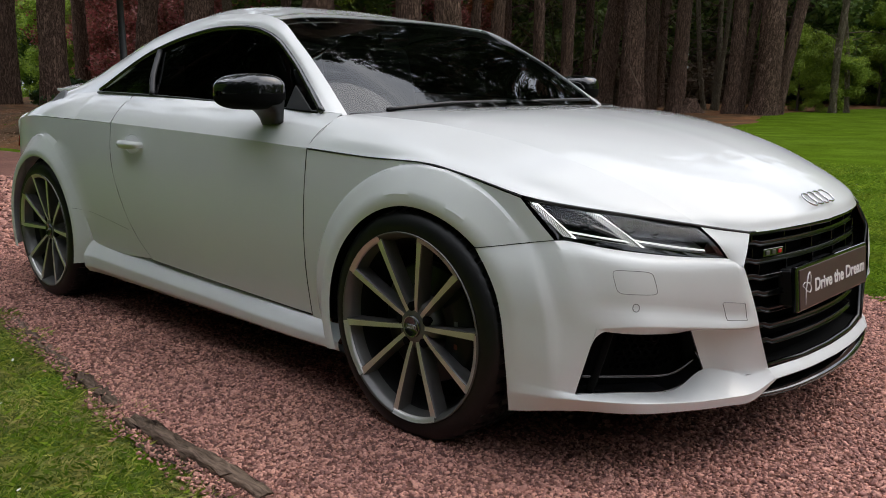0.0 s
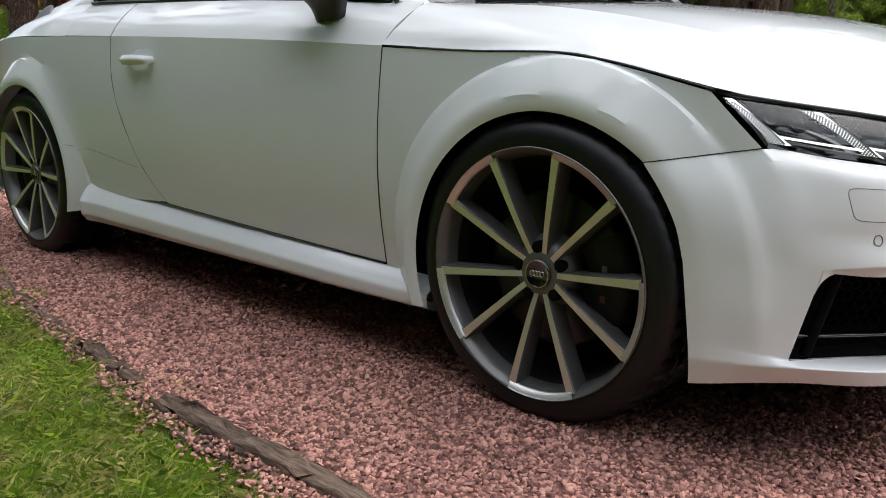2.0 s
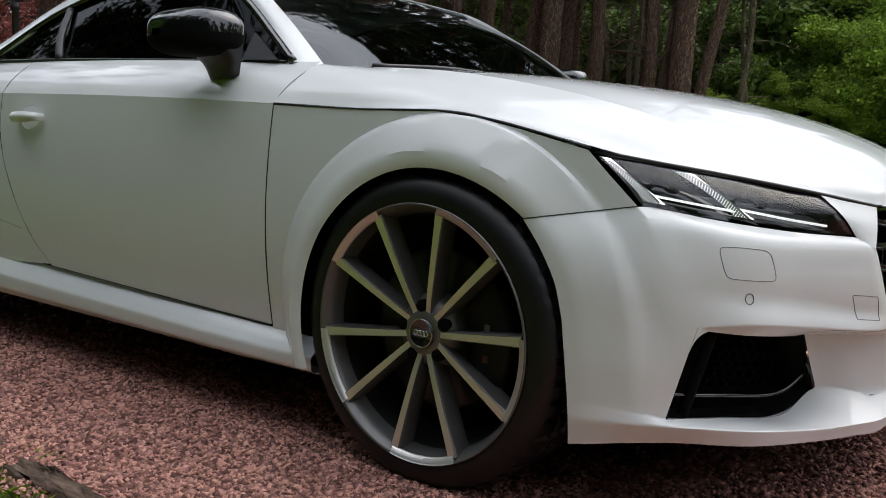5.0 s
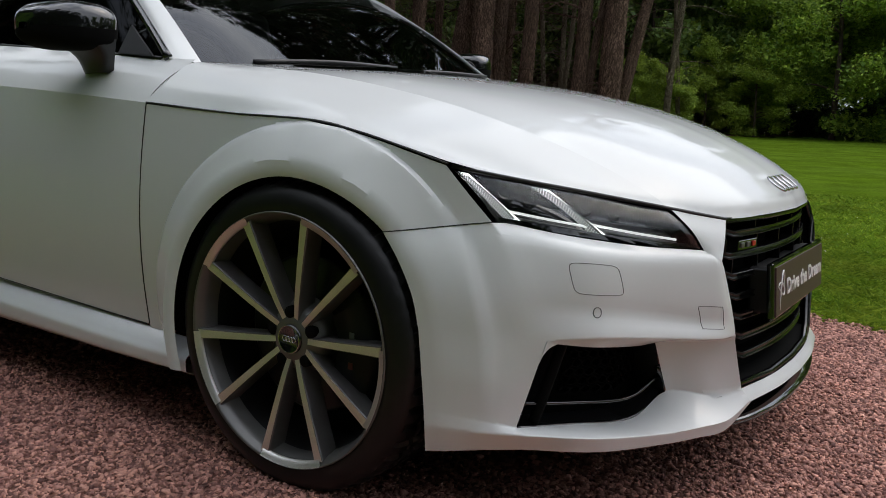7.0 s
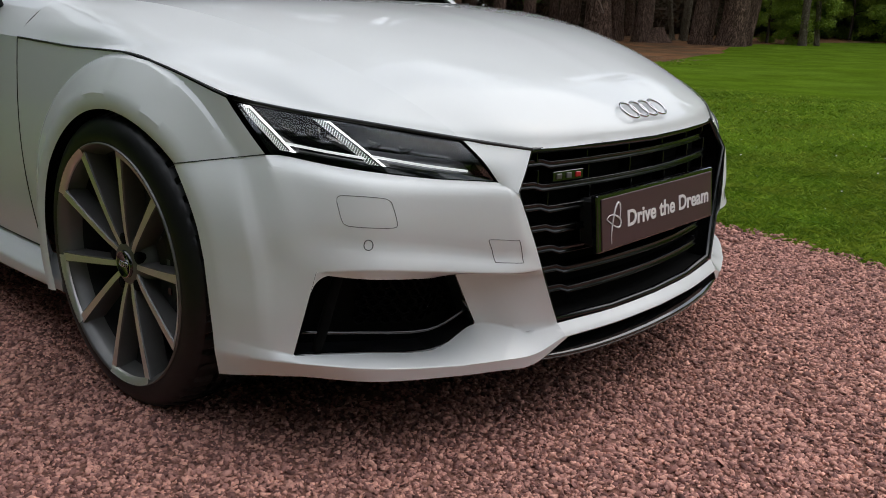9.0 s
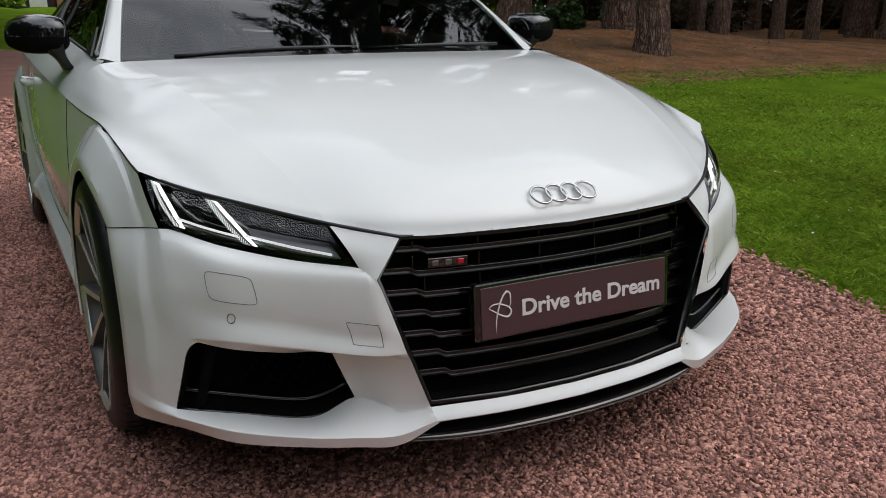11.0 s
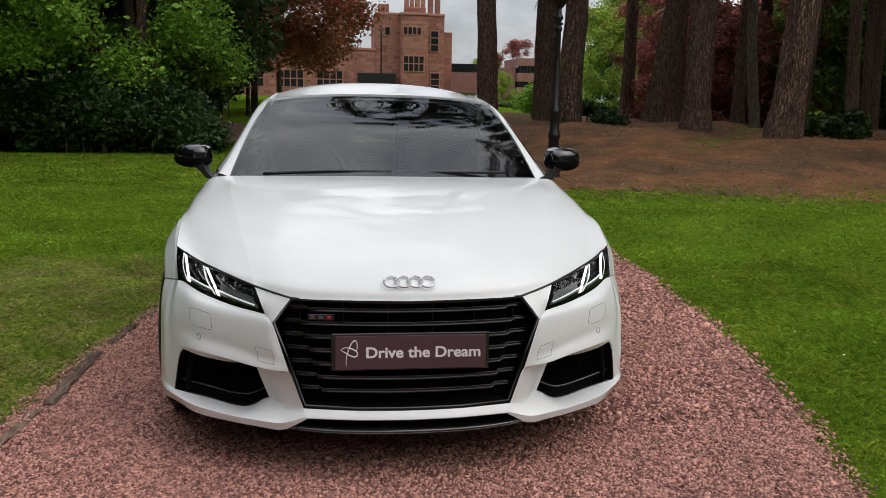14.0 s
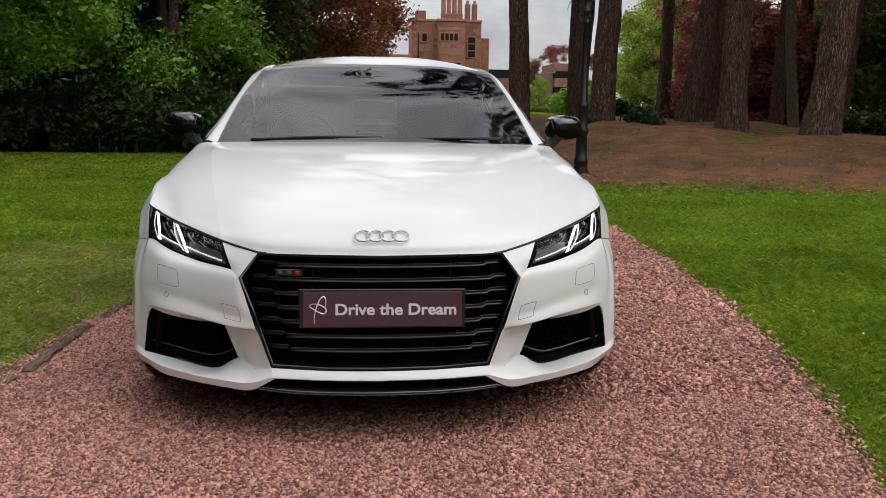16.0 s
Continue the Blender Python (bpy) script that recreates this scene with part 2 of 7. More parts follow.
def panel(name, grids, material, parent, label="", flange=0.012, mirrored=False, flip=None, weld=0.0, sharp=38, round_edges=0.0, crease=None):
    grids = [np.asarray(g, float) * ((1, -1, 1) if mirrored else (1, 1, 1)) for g in grids]
    me = mesh_of(name, *sheet(grids, flange, flip), material)
    if weld:
        bm = bmesh.new()
        bm.from_mesh(me)
        bmesh.ops.remove_doubles(bm, verts=bm.verts, dist=weld)
        if round_edges:
            bmesh.ops.bevel(bm, geom=[e for e in bm.edges if len(e.link_faces) == 2 and e.calc_face_angle(0) > radians(32) and not (e.verts[0].co.x > 0.72 and e.verts[0].co.z < 0.27)], offset=round_edges, segments=3, affect="EDGES", profile=0.5, clamp_overlap=True)
        on_line = {tuple(np.round(p * (1, s, 1), 4)) for p in (crease if crease is not None else []) for s in (1, -1)}
        for e in bm.edges:
            e.smooth = (len(e.link_faces) < 2 or e.calc_face_angle(0) < radians(sharp)) and not all(tuple(np.round(np.array(v.co), 4)) in on_line for v in e.verts)
        bm.to_mesh(me)
        bm.free()
    return put(name, me, parent, label)


def tube(knots, radius, sides=8, per=6, closed=False, flat=1.0):
    """Verts and faces of a rod along a smooth curve."""
    c = samp(list(knots) + ([knots[0]] if closed else []), per)
    if closed:
        c = c[:-1]
    n = len(c)
    r = np.broadcast_to(np.asarray(radius, float), (n,)) if np.ndim(radius) == 0 else np.interp(np.linspace(0, 1, n), np.linspace(0, 1, len(radius)), radius)
    tg = np.roll(c, -1, 0) - np.roll(c, 1, 0) if closed else np.gradient(c, axis=0)
    tg /= np.linalg.norm(tg, axis=1, keepdims=True) + 1e-12
    ref = np.array([0.0, 0, 1]) if abs(tg[:, 2]).mean() < 0.9 else np.array([1.0, 0, 0])
    a = np.cross(tg, ref)
    a /= np.linalg.norm(a, axis=1, keepdims=True) + 1e-12
    b = np.cross(a, tg)
    th = np.linspace(0, 2 * math.pi, sides, endpoint=False)
    v = (c[:, None] + r[:, None, None] * (np.cos(th)[None, :, None] * a[:, None] + flat * np.sin(th)[None, :, None] * b[:, None])).reshape(-1, 3)
    f = [(i * sides + j, i * sides + (j + 1) % sides, ((i + 1) % n) * sides + (j + 1) % sides, ((i + 1) % n) * sides + j) for i in range(n if closed else n - 1) for j in range(sides)]
    if not closed:
        f += [tuple(range(sides))[::-1], tuple((n - 1) * sides + j for j in range(sides))]
    return v, f


def rod(name, knots, radius, material, parent, label="", **kw):
    return put(name, mesh_of(name, *tube(knots, radius, **kw), material), parent, label)


def lathe(name, profile, material, parent, steps=48, axis="y", m=None, label="", smooth=True):
    """A turned body: profile of (radius, along)."""
    p = np.array(profile, float)
    th = np.linspace(0, 2 * math.pi, steps, endpoint=False)
    r, h = p[:, 0][:, None], np.broadcast_to(p[:, 1][:, None], (len(p), steps))
    c, s = r * np.cos(th), r * np.sin(th)
    v = np.stack([c, h, s] if axis == "y" else [c, s, h], -1).reshape(-1, 3)
    f = [(i * steps + j, i * steps + (j + 1) % steps, (i + 1) * steps + (j + 1) % steps, (i + 1) * steps + j) for i in range(len(p) - 1) for j in range(steps)]
    if axis == "y":
        f = [q[::-1] for q in f]
    me = mesh_of(name, v, f, material, smooth)
    return put(name, me, parent, label, m)


def box_bm(size, at=(0, 0, 0), bevel=0.0, segments=2, m=None):
    bm = bmesh.new()
    bmesh.ops.create_cube(bm, size=1.0)
    bmesh.ops.scale(bm, vec=size, verts=bm.verts)
    if bevel:
        bmesh.ops.bevel(bm, geom=list(bm.edges), offset=bevel, segments=segments, affect="EDGES", profile=0.5)
    if m is not None:
        bmesh.ops.transform(bm, matrix=m, verts=bm.verts)
    bmesh.ops.translate(bm, vec=at, verts=bm.verts)
    return bm


def prism_bm(outline, depth, m=None, bevel=0.0):
    """A flat outline in x and y, raised along z by depth."""
    bm = bmesh.new()
    lo = [bm.verts.new((x, y, 0)) for x, y in outline]
    hi = [bm.verts.new((x, y, depth)) for x, y in outline]
    n = len(lo)
    bm.faces.new(lo[::-1]), bm.faces.new(hi)
    for i in range(n):
        bm.faces.new((lo[i], lo[(i + 1) % n], hi[(i + 1) % n], hi[i]))
    bmesh.ops.recalc_face_normals(bm, faces=bm.faces)
    if bevel:
        bmesh.ops.bevel(bm, geom=[e for e in bm.edges if all(v in hi for v in e.verts)], offset=bevel, segments=2, affect="EDGES", profile=0.5)
    if m is not None:
        bmesh.ops.transform(bm, matrix=m, verts=bm.verts)
    return bm


# ---- car body ----
half_width = table([-3.35, -3.15, -3.0, -2.8, -2.5, -2.1, -1.5, -1.0, -0.46, 0.0, 0.2, 0.35, 0.5],
                   [0.60, 0.71, 0.765, 0.81, 0.846, 0.860, 0.866, 0.864, 0.851, 0.828, 0.814, 0.797, 0.757])
crease_z = table([-3.3, -2.57, -1.76, -0.96, -0.46, -0.2, 0.0, 0.12, 0.35, 0.5], [0.83, 0.863, 0.849, 0.824, 0.800, 0.786, 0.782, 0.766, 0.711, 0.67])
WHEEL_R, AXLE_Z, BASE = 0.331, 0.328, 2.505
ARCH = {"f": (0.010, 0.325, 0.342, 0.894), "r": (-BASE, 0.332, 0.347, 0.898)}


def side(x, z):
    """The body's half width at a place along it and a height."""
    x, z = np.asarray(x, float), np.asarray(z, float)
    w, zc = half_width(x), crease_z(x)
    t = np.clip((zc - z) / 0.53, 0, 1.2)
    low = w + 0.018 * np.sin(math.pi * np.clip(t, 0, 1)) - 0.014 * t**2
    d = np.clip(z - zc, 0, 1)
    high = w - 1.0 * d + 0.012 * np.sin(math.pi * np.clip(d / 0.11, 0, 1))
    y = np.where(z > zc, high, low)
    for cx, cz, r0, yf in ARCH.values():
        r = np.hypot(x - cx, z - cz)
        yf = yf - 0.55 * np.clip(x - cx - 0.02, 0, 1) ** 2 - 0.010 * np.clip((z - cz - 0.2) / 0.16, 0, 1) if cx > -1 else yf
        # a flat lip, a band that leans upwards, and a small step where it leaves the side
        lean = np.clip((0.448 - r) / 0.072, 0, 1)
        step = np.where(x > cx, 0.20, 0.13) * np.clip((0.451 - r) / 0.004, 0, 1)
        y = np.where(z > zc + 0.02, y, y + (yf - y) * (step + (1 - step) * lean))
        y = y - 0.004 * np.clip((r0 + 0.006 - r) / 0.006, 0, 1) ** 2
    return y


def side_grid(rows):
    """A grid on the body's side from rows of (x, z)."""
    g = np.asarray(rows, float)
    return np.stack([g[..., 0], side(g[..., 0], g[..., 1]), g[..., 1]], -1)


def between(a, b, n):
    t = np.linspace(0, 1, n + 1)[:, None, None]
    return a[None] * (1 - t) + b[None] * t


def arch_panel(which, spokes, n=16, per=7):
    """A panel round a wheel: spokes of (angle, outer x, outer z), straight between them."""
    cx, cz, r0, _ = ARCH[which]
    sp = np.array(spokes, float)
    k = np.linspace(0, len(sp) - 1, (len(sp) - 1) * per + 1)
    ang = np.radians(np.interp(k, range(len(sp)), sp[:, 0]))
    lip = np.stack([cx + r0 * np.cos(ang), cz + r0 * np.sin(ang)], -1)
    rim = np.stack([np.interp(k, range(len(sp)), sp[:, i]) for i in (1, 2)], -1)
    return lip, rim


def arch_grid(which, spokes, inner=9, outer=8):
    """The panel's points, with rows along the crest of the flare."""
    cx, cz, r0, _ = ARCH[which]
    lip, rim = arch_panel(which, spokes)
    reach = np.hypot(rim[:, 0] - cx, rim[:, 1] - cz) - r0
    c0, c1 = np.minimum((0.4465 - r0) / reach, 0.86), np.minimum((0.4515 - r0) / reach, 0.90)
    fr = np.concatenate([np.linspace(0, 1, inner + 1)[:, None] * c0, c1 + np.linspace(0, 1, outer + 1)[:, None] * (1 - c1)])
    return lip + fr[..., None] * (rim - lip)


car = thing("car", "white two-door sports coupe parked on the red gravel drive", "car")
GAP = 0.0022
for mirrored, sg in ((True, -1), (False, 1)):
    P = dict(mirrored=mirrored)
    # front wing round its wheel arch
    g1 = arch_grid("f", [(201, -0.486, 0.19), (180, -0.484, 0.37), (160, -0.477, 0.55), (142, -0.470, 0.70), (131, -0.465, 0.797)])
    g1 = side_grid(g1)
    FRONT_TOP = ([(131, -0.465, 0.797), (118, -0.33, 0.79), (105, -0.18, 0.783), (90, 0.0, 0.78), (76, 0.10, 0.767), (67, 0.2, 0.744), (58, 0.333, 0.709), (53, 0.385, 0.655), (48.5, 0.427, 0.612)])
    g2 = arch_grid("f", FRONT_TOP)
    g2[..., 1] = np.minimum(g2[..., 1], crease_z(g2[..., 0]) - GAP)
    g2 = side_grid(g2)
    panel("front_wing", [g1, g2], M_PAINT, car, flange=0, weld=0.001, sharp=24, **P)
    # door
    dr = samp([(-1.757, 0.846), (-1.754, 0.70), (-1.695, 0.548), (-1.61, 0.41), (-1.50, 0.312)], 5)[::-1]
    df = samp([(-0.468, 0.797), (-0.473, 0.68), (-0.480, 0.55), (-0.4865, 0.41), (-0.4885, 0.272)], 5)[::-1]
    t = np.linspace(0, 1, 41)[None, :, None]
    low = dr[:, None] * (1 - t) + df[:, None] * t
    k = np.linspace(0, 1, len(low))[:, None]
    low[..., 1] += (crease_z(low[-1:, :, 0]) - low[-1:, :, 1]) * k
    xs = np.linspace(-1.757, -0.468, 41)
    u = np.linspace(0, 1, 9)[:, None]
    belt = np.interp(xs, [-2.11, -1.586, -1.104, -0.5], [0.972, 0.957, 0.935, 0.904])
    sh = np.stack([xs + u * (0.047 * np.clip((xs + 0.8) / 0.33, 0, 1)), crease_z(xs) + (belt - crease_z(xs)) * u], -1)
    door = panel("door", [side_grid(low), side_grid(sh)], M_PAINT, car, flange=0, weld=0.001, sharp=18, **P)
    # rear quarter round its arch, and its shoulder
    g1 = arch_grid("r", [(-20, -2.03, 0.235), (-4, -1.80, 0.300), (8, -1.505, 0.318), (24, -1.615, 0.412), (42, -1.700, 0.55), (56, -1.759, 0.70), (68, -1.762, 0.848)])
    g1 = side_grid(g1)
    g2 = arch_grid("r", [(68, -1.762, 0.848), (80, -2.1, 0.855), (92, -2.4, 0.86), (108, -2.65, 0.862), (124, -2.85, 0.855), (140, -3.0, 0.84), (158, -3.03, 0.62), (178, -3.03, 0.42), (200, -2.99, 0.235)])
    g2[..., 1] = np.minimum(g2[..., 1], crease_z(g2[..., 0]))
    g2 = side_grid(g2)
    xs = np.linspace(-1.762, -2.11, 14)
    belt = np.interp(-xs, [0.5, 1.104, 1.586, 2.11], [0.904, 0.935, 0.957, 0.972])
    g3 = side_grid(np.stack([np.broadcast_to(xs, (9, 14)), crease_z(xs) + (belt - crease_z(xs)) * u], -1))
    low = [(-2.11, side(-2.11, 0.857), 0.857), (-2.4, side(-2.4, 0.862), 0.8625), (-2.7, side(-2.7, 0.862), 0.862), (-3.0, side(-3.0, 0.842), 0.843)]
    g4 = loft([low, [(-2.11, 0.80, 0.922), (-2.4, 0.81, 0.92), (-2.7, 0.775, 0.905), (-3.0, 0.70, 0.882)], [(-2.11, 0.746, 0.972), (-2.4, 0.752, 0.962), (-2.7, 0.715, 0.935), (-3.0, 0.63, 0.905)]], 7, 5)
    panel("rear_quarter", [g1, g2, g3, g4], M_PAINT, car, flange=0, weld=0.001, sharp=20, **P)
    # sill
    sx = [-2.06, -1.95, -1.5, -1.0, -0.6, -0.318]
    rows = []
    for y, z0, z1 in ((0.838, 0.328, 0.260), (0.862, 0.300, 0.243), (0.882, 0.268, 0.222), (0.880, 0.218, 0.192), (0.858, 0.190, 0.180), (0.80, 0.187, 0.178)):
        rows.append([(x, y + (0.012 if i == 0 else 0) - 0.01 * (i == 5), z0 + (z1 - z0) * (x + 2.06) / 1.7 ) for i, x in enumerate(sx)])
    panel("sill", [loft(rows, 6, 3, smooth=False)], M_PAINT, car, flange=0, weld=0.0005, sharp=60, round_edges=0.005, **P)
    # roof rail from the screen's foot over the windows to the tail
    inner = [(-0.447, 0.700, 0.893), (-0.62, 0.659, 1.022), (-0.80, 0.613, 1.135), (-0.985, 0.567, 1.228), (-1.25, 0.54, 1.264), (-1.6, 0.525, 1.264), (-2.0, 0.525, 1.200), (-2.4, 0.54, 1.090), (-2.7, 0.57, 0.998), (-3.0, 0.60, 0.922)]
    outer = [(-0.50, 0.757, 0.905), (-0.63, 0.712, 0.985), (-0.78, 0.664, 1.08), (-0.94, 0.628, 1.164), (-1.15, 0.606, 1.206), (-1.45, 0.603, 1.203), (-1.8, 0.645, 1.132), (-2.11, 0.746, 0.972), (-2.6, 0.728, 0.946), (-3.0, 0.63, 0.906)]
    mid = [tuple((np.array(a) + b) / 2 + (0.0, 0.008, 0.006)) for a, b in zip(inner, outer)]
    panel("roof_rail", [loft([inner, mid, outer], 6, 4)], M_PAINT, car, **P)
    # front bumper
    c0 = [(0.328, 0.866, 0.405), (0.311, 0.867, 0.468), (0.278, 0.868, 0.528), (0.2366, 0.868, 0.5811)]
    ca = [(0.364, 0.862, 0.405), (0.347, 0.864, 0.472), (0.314, 0.866, 0.534), (0.2737, 0.865, 0.5871)]
    c1 = [(0.450, 0.832, 0.405), (0.432, 0.836, 0.475), (0.403, 0.836, 0.543), (0.3666, 0.832, 0.6022)]
    c2 = [(0.543, 0.766, 0.405), (0.508, 0.782, 0.49), (0.465, 0.783, 0.572), (0.427, 0.778, 0.612)]
    up = np.concatenate([loft([c0, ca], 6, 3)[:-1], loft([ca, c1], 6, 6)[:-1], loft([c1, c2, [(0.622, 0.695, 0.409), (0.600, 0.702, 0.48), (0.576, 0.704, 0.56), (0.54, 0.688, 0.588)],
               [(0.694, 0.579, 0.397), (0.677, 0.583, 0.46), (0.664, 0.583, 0.54), (0.64, 0.575, 0.568)], [(0.748, 0.492, 0.387), (0.740, 0.487, 0.44), (0.735, 0.475, 0.53), (0.72, 0.466, 0.557)],
               [(0.770, 0.439, 0.382), (0.765, 0.442, 0.44), (0.752, 0.449, 0.52), (0.742, 0.447, 0.545)], [(0.778, 0.388, 0.38), (0.772, 0.404, 0.43), (0.758, 0.430, 0.51), (0.752, 0.440, 0.537)]], 6, 6)])
    # its upper edge follows the wing's
    k = np.interp(np.arange(16), [0, 3, 9, 15], [0, 0.195, 0.683, 1])
    ex, ez = 0.2366 + 0.1904 * k + 0.0008, 0.5811 + 0.0309 * k - 0.002
    shift = np.stack([ex, side(ex, ez), ez], -1) - up[:16, -1]
    up[:16] += shift[:, None] * (np.linspace(0, 1, up.shape[1]) ** 2)[None, :, None]
    # the wheel-arch crest runs on down the corner, and a soft hollow lies above the intake
    nose = np.array([0.5, 0.86, 0.0])
    crest = np.interp(np.arange(len(up)), [9, 10, 11, 13, 16], [0, 0.005, 0.0045, 0.002, 0])
    v = np.linspace(0, 1, up.shape[1])
    up -= crest[:, None, None] * nose * (1 - v**6)[None, :, None]
    dip = np.interp(np.arange(len(up)), [13, 20, 38, 44], [0, 1, 1, 0])[:, None] * 0.007 * np.exp(-(((v - 0.21) / 0.12) ** 2))[None]
    up -= dip[..., None] * np.array([0.75, 0.65, 0.0])
    bumper_up = up
    # corner below, down to the lip
    lines = [[(0.346, 0.867, 0.262), (0.383, 0.861, 0.260), (0.460, 0.832, 0.252), (0.505, 0.796, 0.238)],
             [(0.350, 0.868, 0.225), (0.388, 0.862, 0.227), (0.466, 0.836, 0.230), (0.532, 0.798, 0.230)],
             [(0.348, 0.860, 0.174), (0.388, 0.851, 0.181), (0.452, 0.822, 0.190), (0.515, 0.784, 0.195)]]
    lines = [np.stack([table([0, 3, 9, 15], np.array(c)[:, i])(np.arange(16)) for i in range(3)], -1) for c in lines]
    mid_line = (up[:16, 0] + lines[0]) / 2 + np.array([0.004, 0.002, 0]) * np.sin(np.linspace(0, math.pi, 16))[:, None]
    corner = np.concatenate([between(up[:16, 0], mid_line, 5)[:-1], between(mid_line, lines[0], 5)[:-1], between(lines[0], lines[1], 5)[:-1], between(lines[1], lines[2], 5)])
    brow = loft([up[15::6, 0].tolist(), [(0.5445, 0.765, 0.400), (0.607, 0.69, 0.388), (0.655, 0.585, 0.378), (0.652, 0.505, 0.370), (0.70, 0.45, 0.368), (0.776, 0.380, 0.366)]], 6, 3)
    brow[0] = up[15:, 0]
    strut = loft([[(0.652, 0.503, 0.370), (0.660, 0.48, 0.31), (0.668, 0.459, 0.257)], [(0.735, 0.43, 0.367), (0.738, 0.415, 0.31), (0.742, 0.40, 0.25)], [(0.776, 0.380, 0.366), (0.782, 0.360, 0.31), (0.788, 0.341, 0.258)]], 5, 6)
    shelf = loft([[(0.505, 0.796, 0.238), (0.565, 0.68, 0.226), (0.629, 0.544, 0.213), (0.668, 0.459, 0.257), (0.742, 0.40, 0.25), (0.788, 0.341, 0.258)],
                  [(0.532, 0.798, 0.230), (0.636, 0.705, 0.223), (0.715, 0.575, 0.213), (0.755, 0.487, 0.209), (0.786, 0.41, 0.210), (0.806, 0.335, 0.235)],
                  [(0.515, 0.784, 0.195), (0.628, 0.702, 0.193), (0.707, 0.575, 0.188), (0.748, 0.487, 0.185), (0.780, 0.408, 0.185), (0.806, 0.33, 0.228)]], 6, 5, smooth=False)
    # the strut takes over the edges of the brow above it and the shelf below
    n = strut.shape[1]
    for edge, col, w in ((brow[-1, 18:31], 0, np.linspace(1, 0, n)), (shelf[0, 18:31], -1, np.linspace(0, 1, n))):
        strut += (edge - strut[:, col])[:, None] * w[None, :, None]
    cheek = loft([[(0.663, 0.50, 0.634), (0.70, 0.482, 0.596), (0.722, 0.464, 0.557)], [(0.736, 0.382, 0.612), (0.746, 0.412, 0.574), (0.752, 0.440, 0.537)]], 5, 8)
    bar = loft([[(0.788, 0.341, 0.258), (0.812, 0.17, 0.254), (0.82, 0.0, 0.253)], [(0.806, 0.335, 0.232), (0.83, 0.17, 0.230), (0.838, 0.0, 0.229)], [(0.79, 0.33, 0.226), (0.81, 0.17, 0.222), (0.82, 0.0, 0.222)]], 6, 4)
    bumper = panel("front_bumper", [corner, up, brow, strut, shelf, cheek, bar], M_PAINT, car, flange=0, weld=0.0012, sharp=48, round_edges=0.0045, **P)
    even = bumper.modifiers.new("even_normals", "WEIGHTED_NORMAL")
    even.keep_sharp = True
    # rounded outer corner over the lower intake
    A, T, L = (np.array(p) + (0.0004, 0.0003, 0) for p in ((0.5435, 0.7655, 0.4045), (0.607, 0.6905, 0.3905), (0.505, 0.796, 0.238)))
    p0, p1 = A + (T - A) * 0.46, A + (L - A) * 0.26
    ks = np.linspace(0, 1, 10)[:, None]
    arc = p0 * (1 - ks) ** 2 + A * 2 * ks * (1 - ks) + p1 * ks**2
    panel("intake_corner", [np.stack([arc * (1 - w) + A * w for w in (0.0, 0.5, 0.98)])], M_PAINT, car, flange=0.006, **P)
    # rear bumper and tail panel
    tail = loft([[(-3.0, side(-3.0, 0.235), 0.235), (-3.2, 0.66, 0.24), (-3.29, 0.4, 0.25), (-3.31, 0.0, 0.25)], [(-3.035, side(-3.03, 0.5), 0.5), (-3.23, 0.67, 0.5), (-3.32, 0.42, 0.5), (-3.345, 0.0, 0.5)],
                 [(-3.02, side(-3.02, 0.75), 0.75), (-3.18, 0.66, 0.76), (-3.27, 0.4, 0.77), (-3.30, 0.0, 0.78)], [(-3.0, side(-3.0, 0.843), 0.845), (-3.12, 0.64, 0.865), (-3.2, 0.4, 0.885), (-3.22, 0.0, 0.89)],
                 [(-3.0, 0.63, 0.905), (-3.08, 0.55, 0.912), (-3.13, 0.3, 0.925), (-3.15, 0.0, 0.93)]], 7, 6)
    panel("rear_bumper", [tail], M_PAINT, car, **P)
# bonnet, in two mirrored halves of one mesh
hood_curves = [
    [(-0.36, 0.0, 0.909), (-0.1, 0.0, 0.899), (0.2, 0.0, 0.862), (0.45, 0.0, 0.806), (0.65, 0.0, 0.728), (0.765, 0.0, 0.650), (0.79, 0.0, 0.612)],
    [(-0.375, 0.25, 0.907), (-0.1, 0.235, 0.897), (0.2, 0.22, 0.859), (0.44, 0.21, 0.803), (0.64, 0.20, 0.726), (0.75, 0.195, 0.652), (0.776, 0.19, 0.613)],
    [(-0.40, 0.5, 0.904), (-0.1, 0.475, 0.889), (0.2, 0.445, 0.847), (0.42, 0.42, 0.79), (0.59, 0.40, 0.72), (0.70, 0.385, 0.656), (0.732, 0.378, 0.614)],
    [(-0.43, 0.68, 0.900), (-0.1, 0.657, 0.877), (0.17, 0.613, 0.831), (0.37, 0.573, 0.774), (0.52, 0.537, 0.715), (0.62, 0.513, 0.664), (0.655, 0.503, 0.640)]]
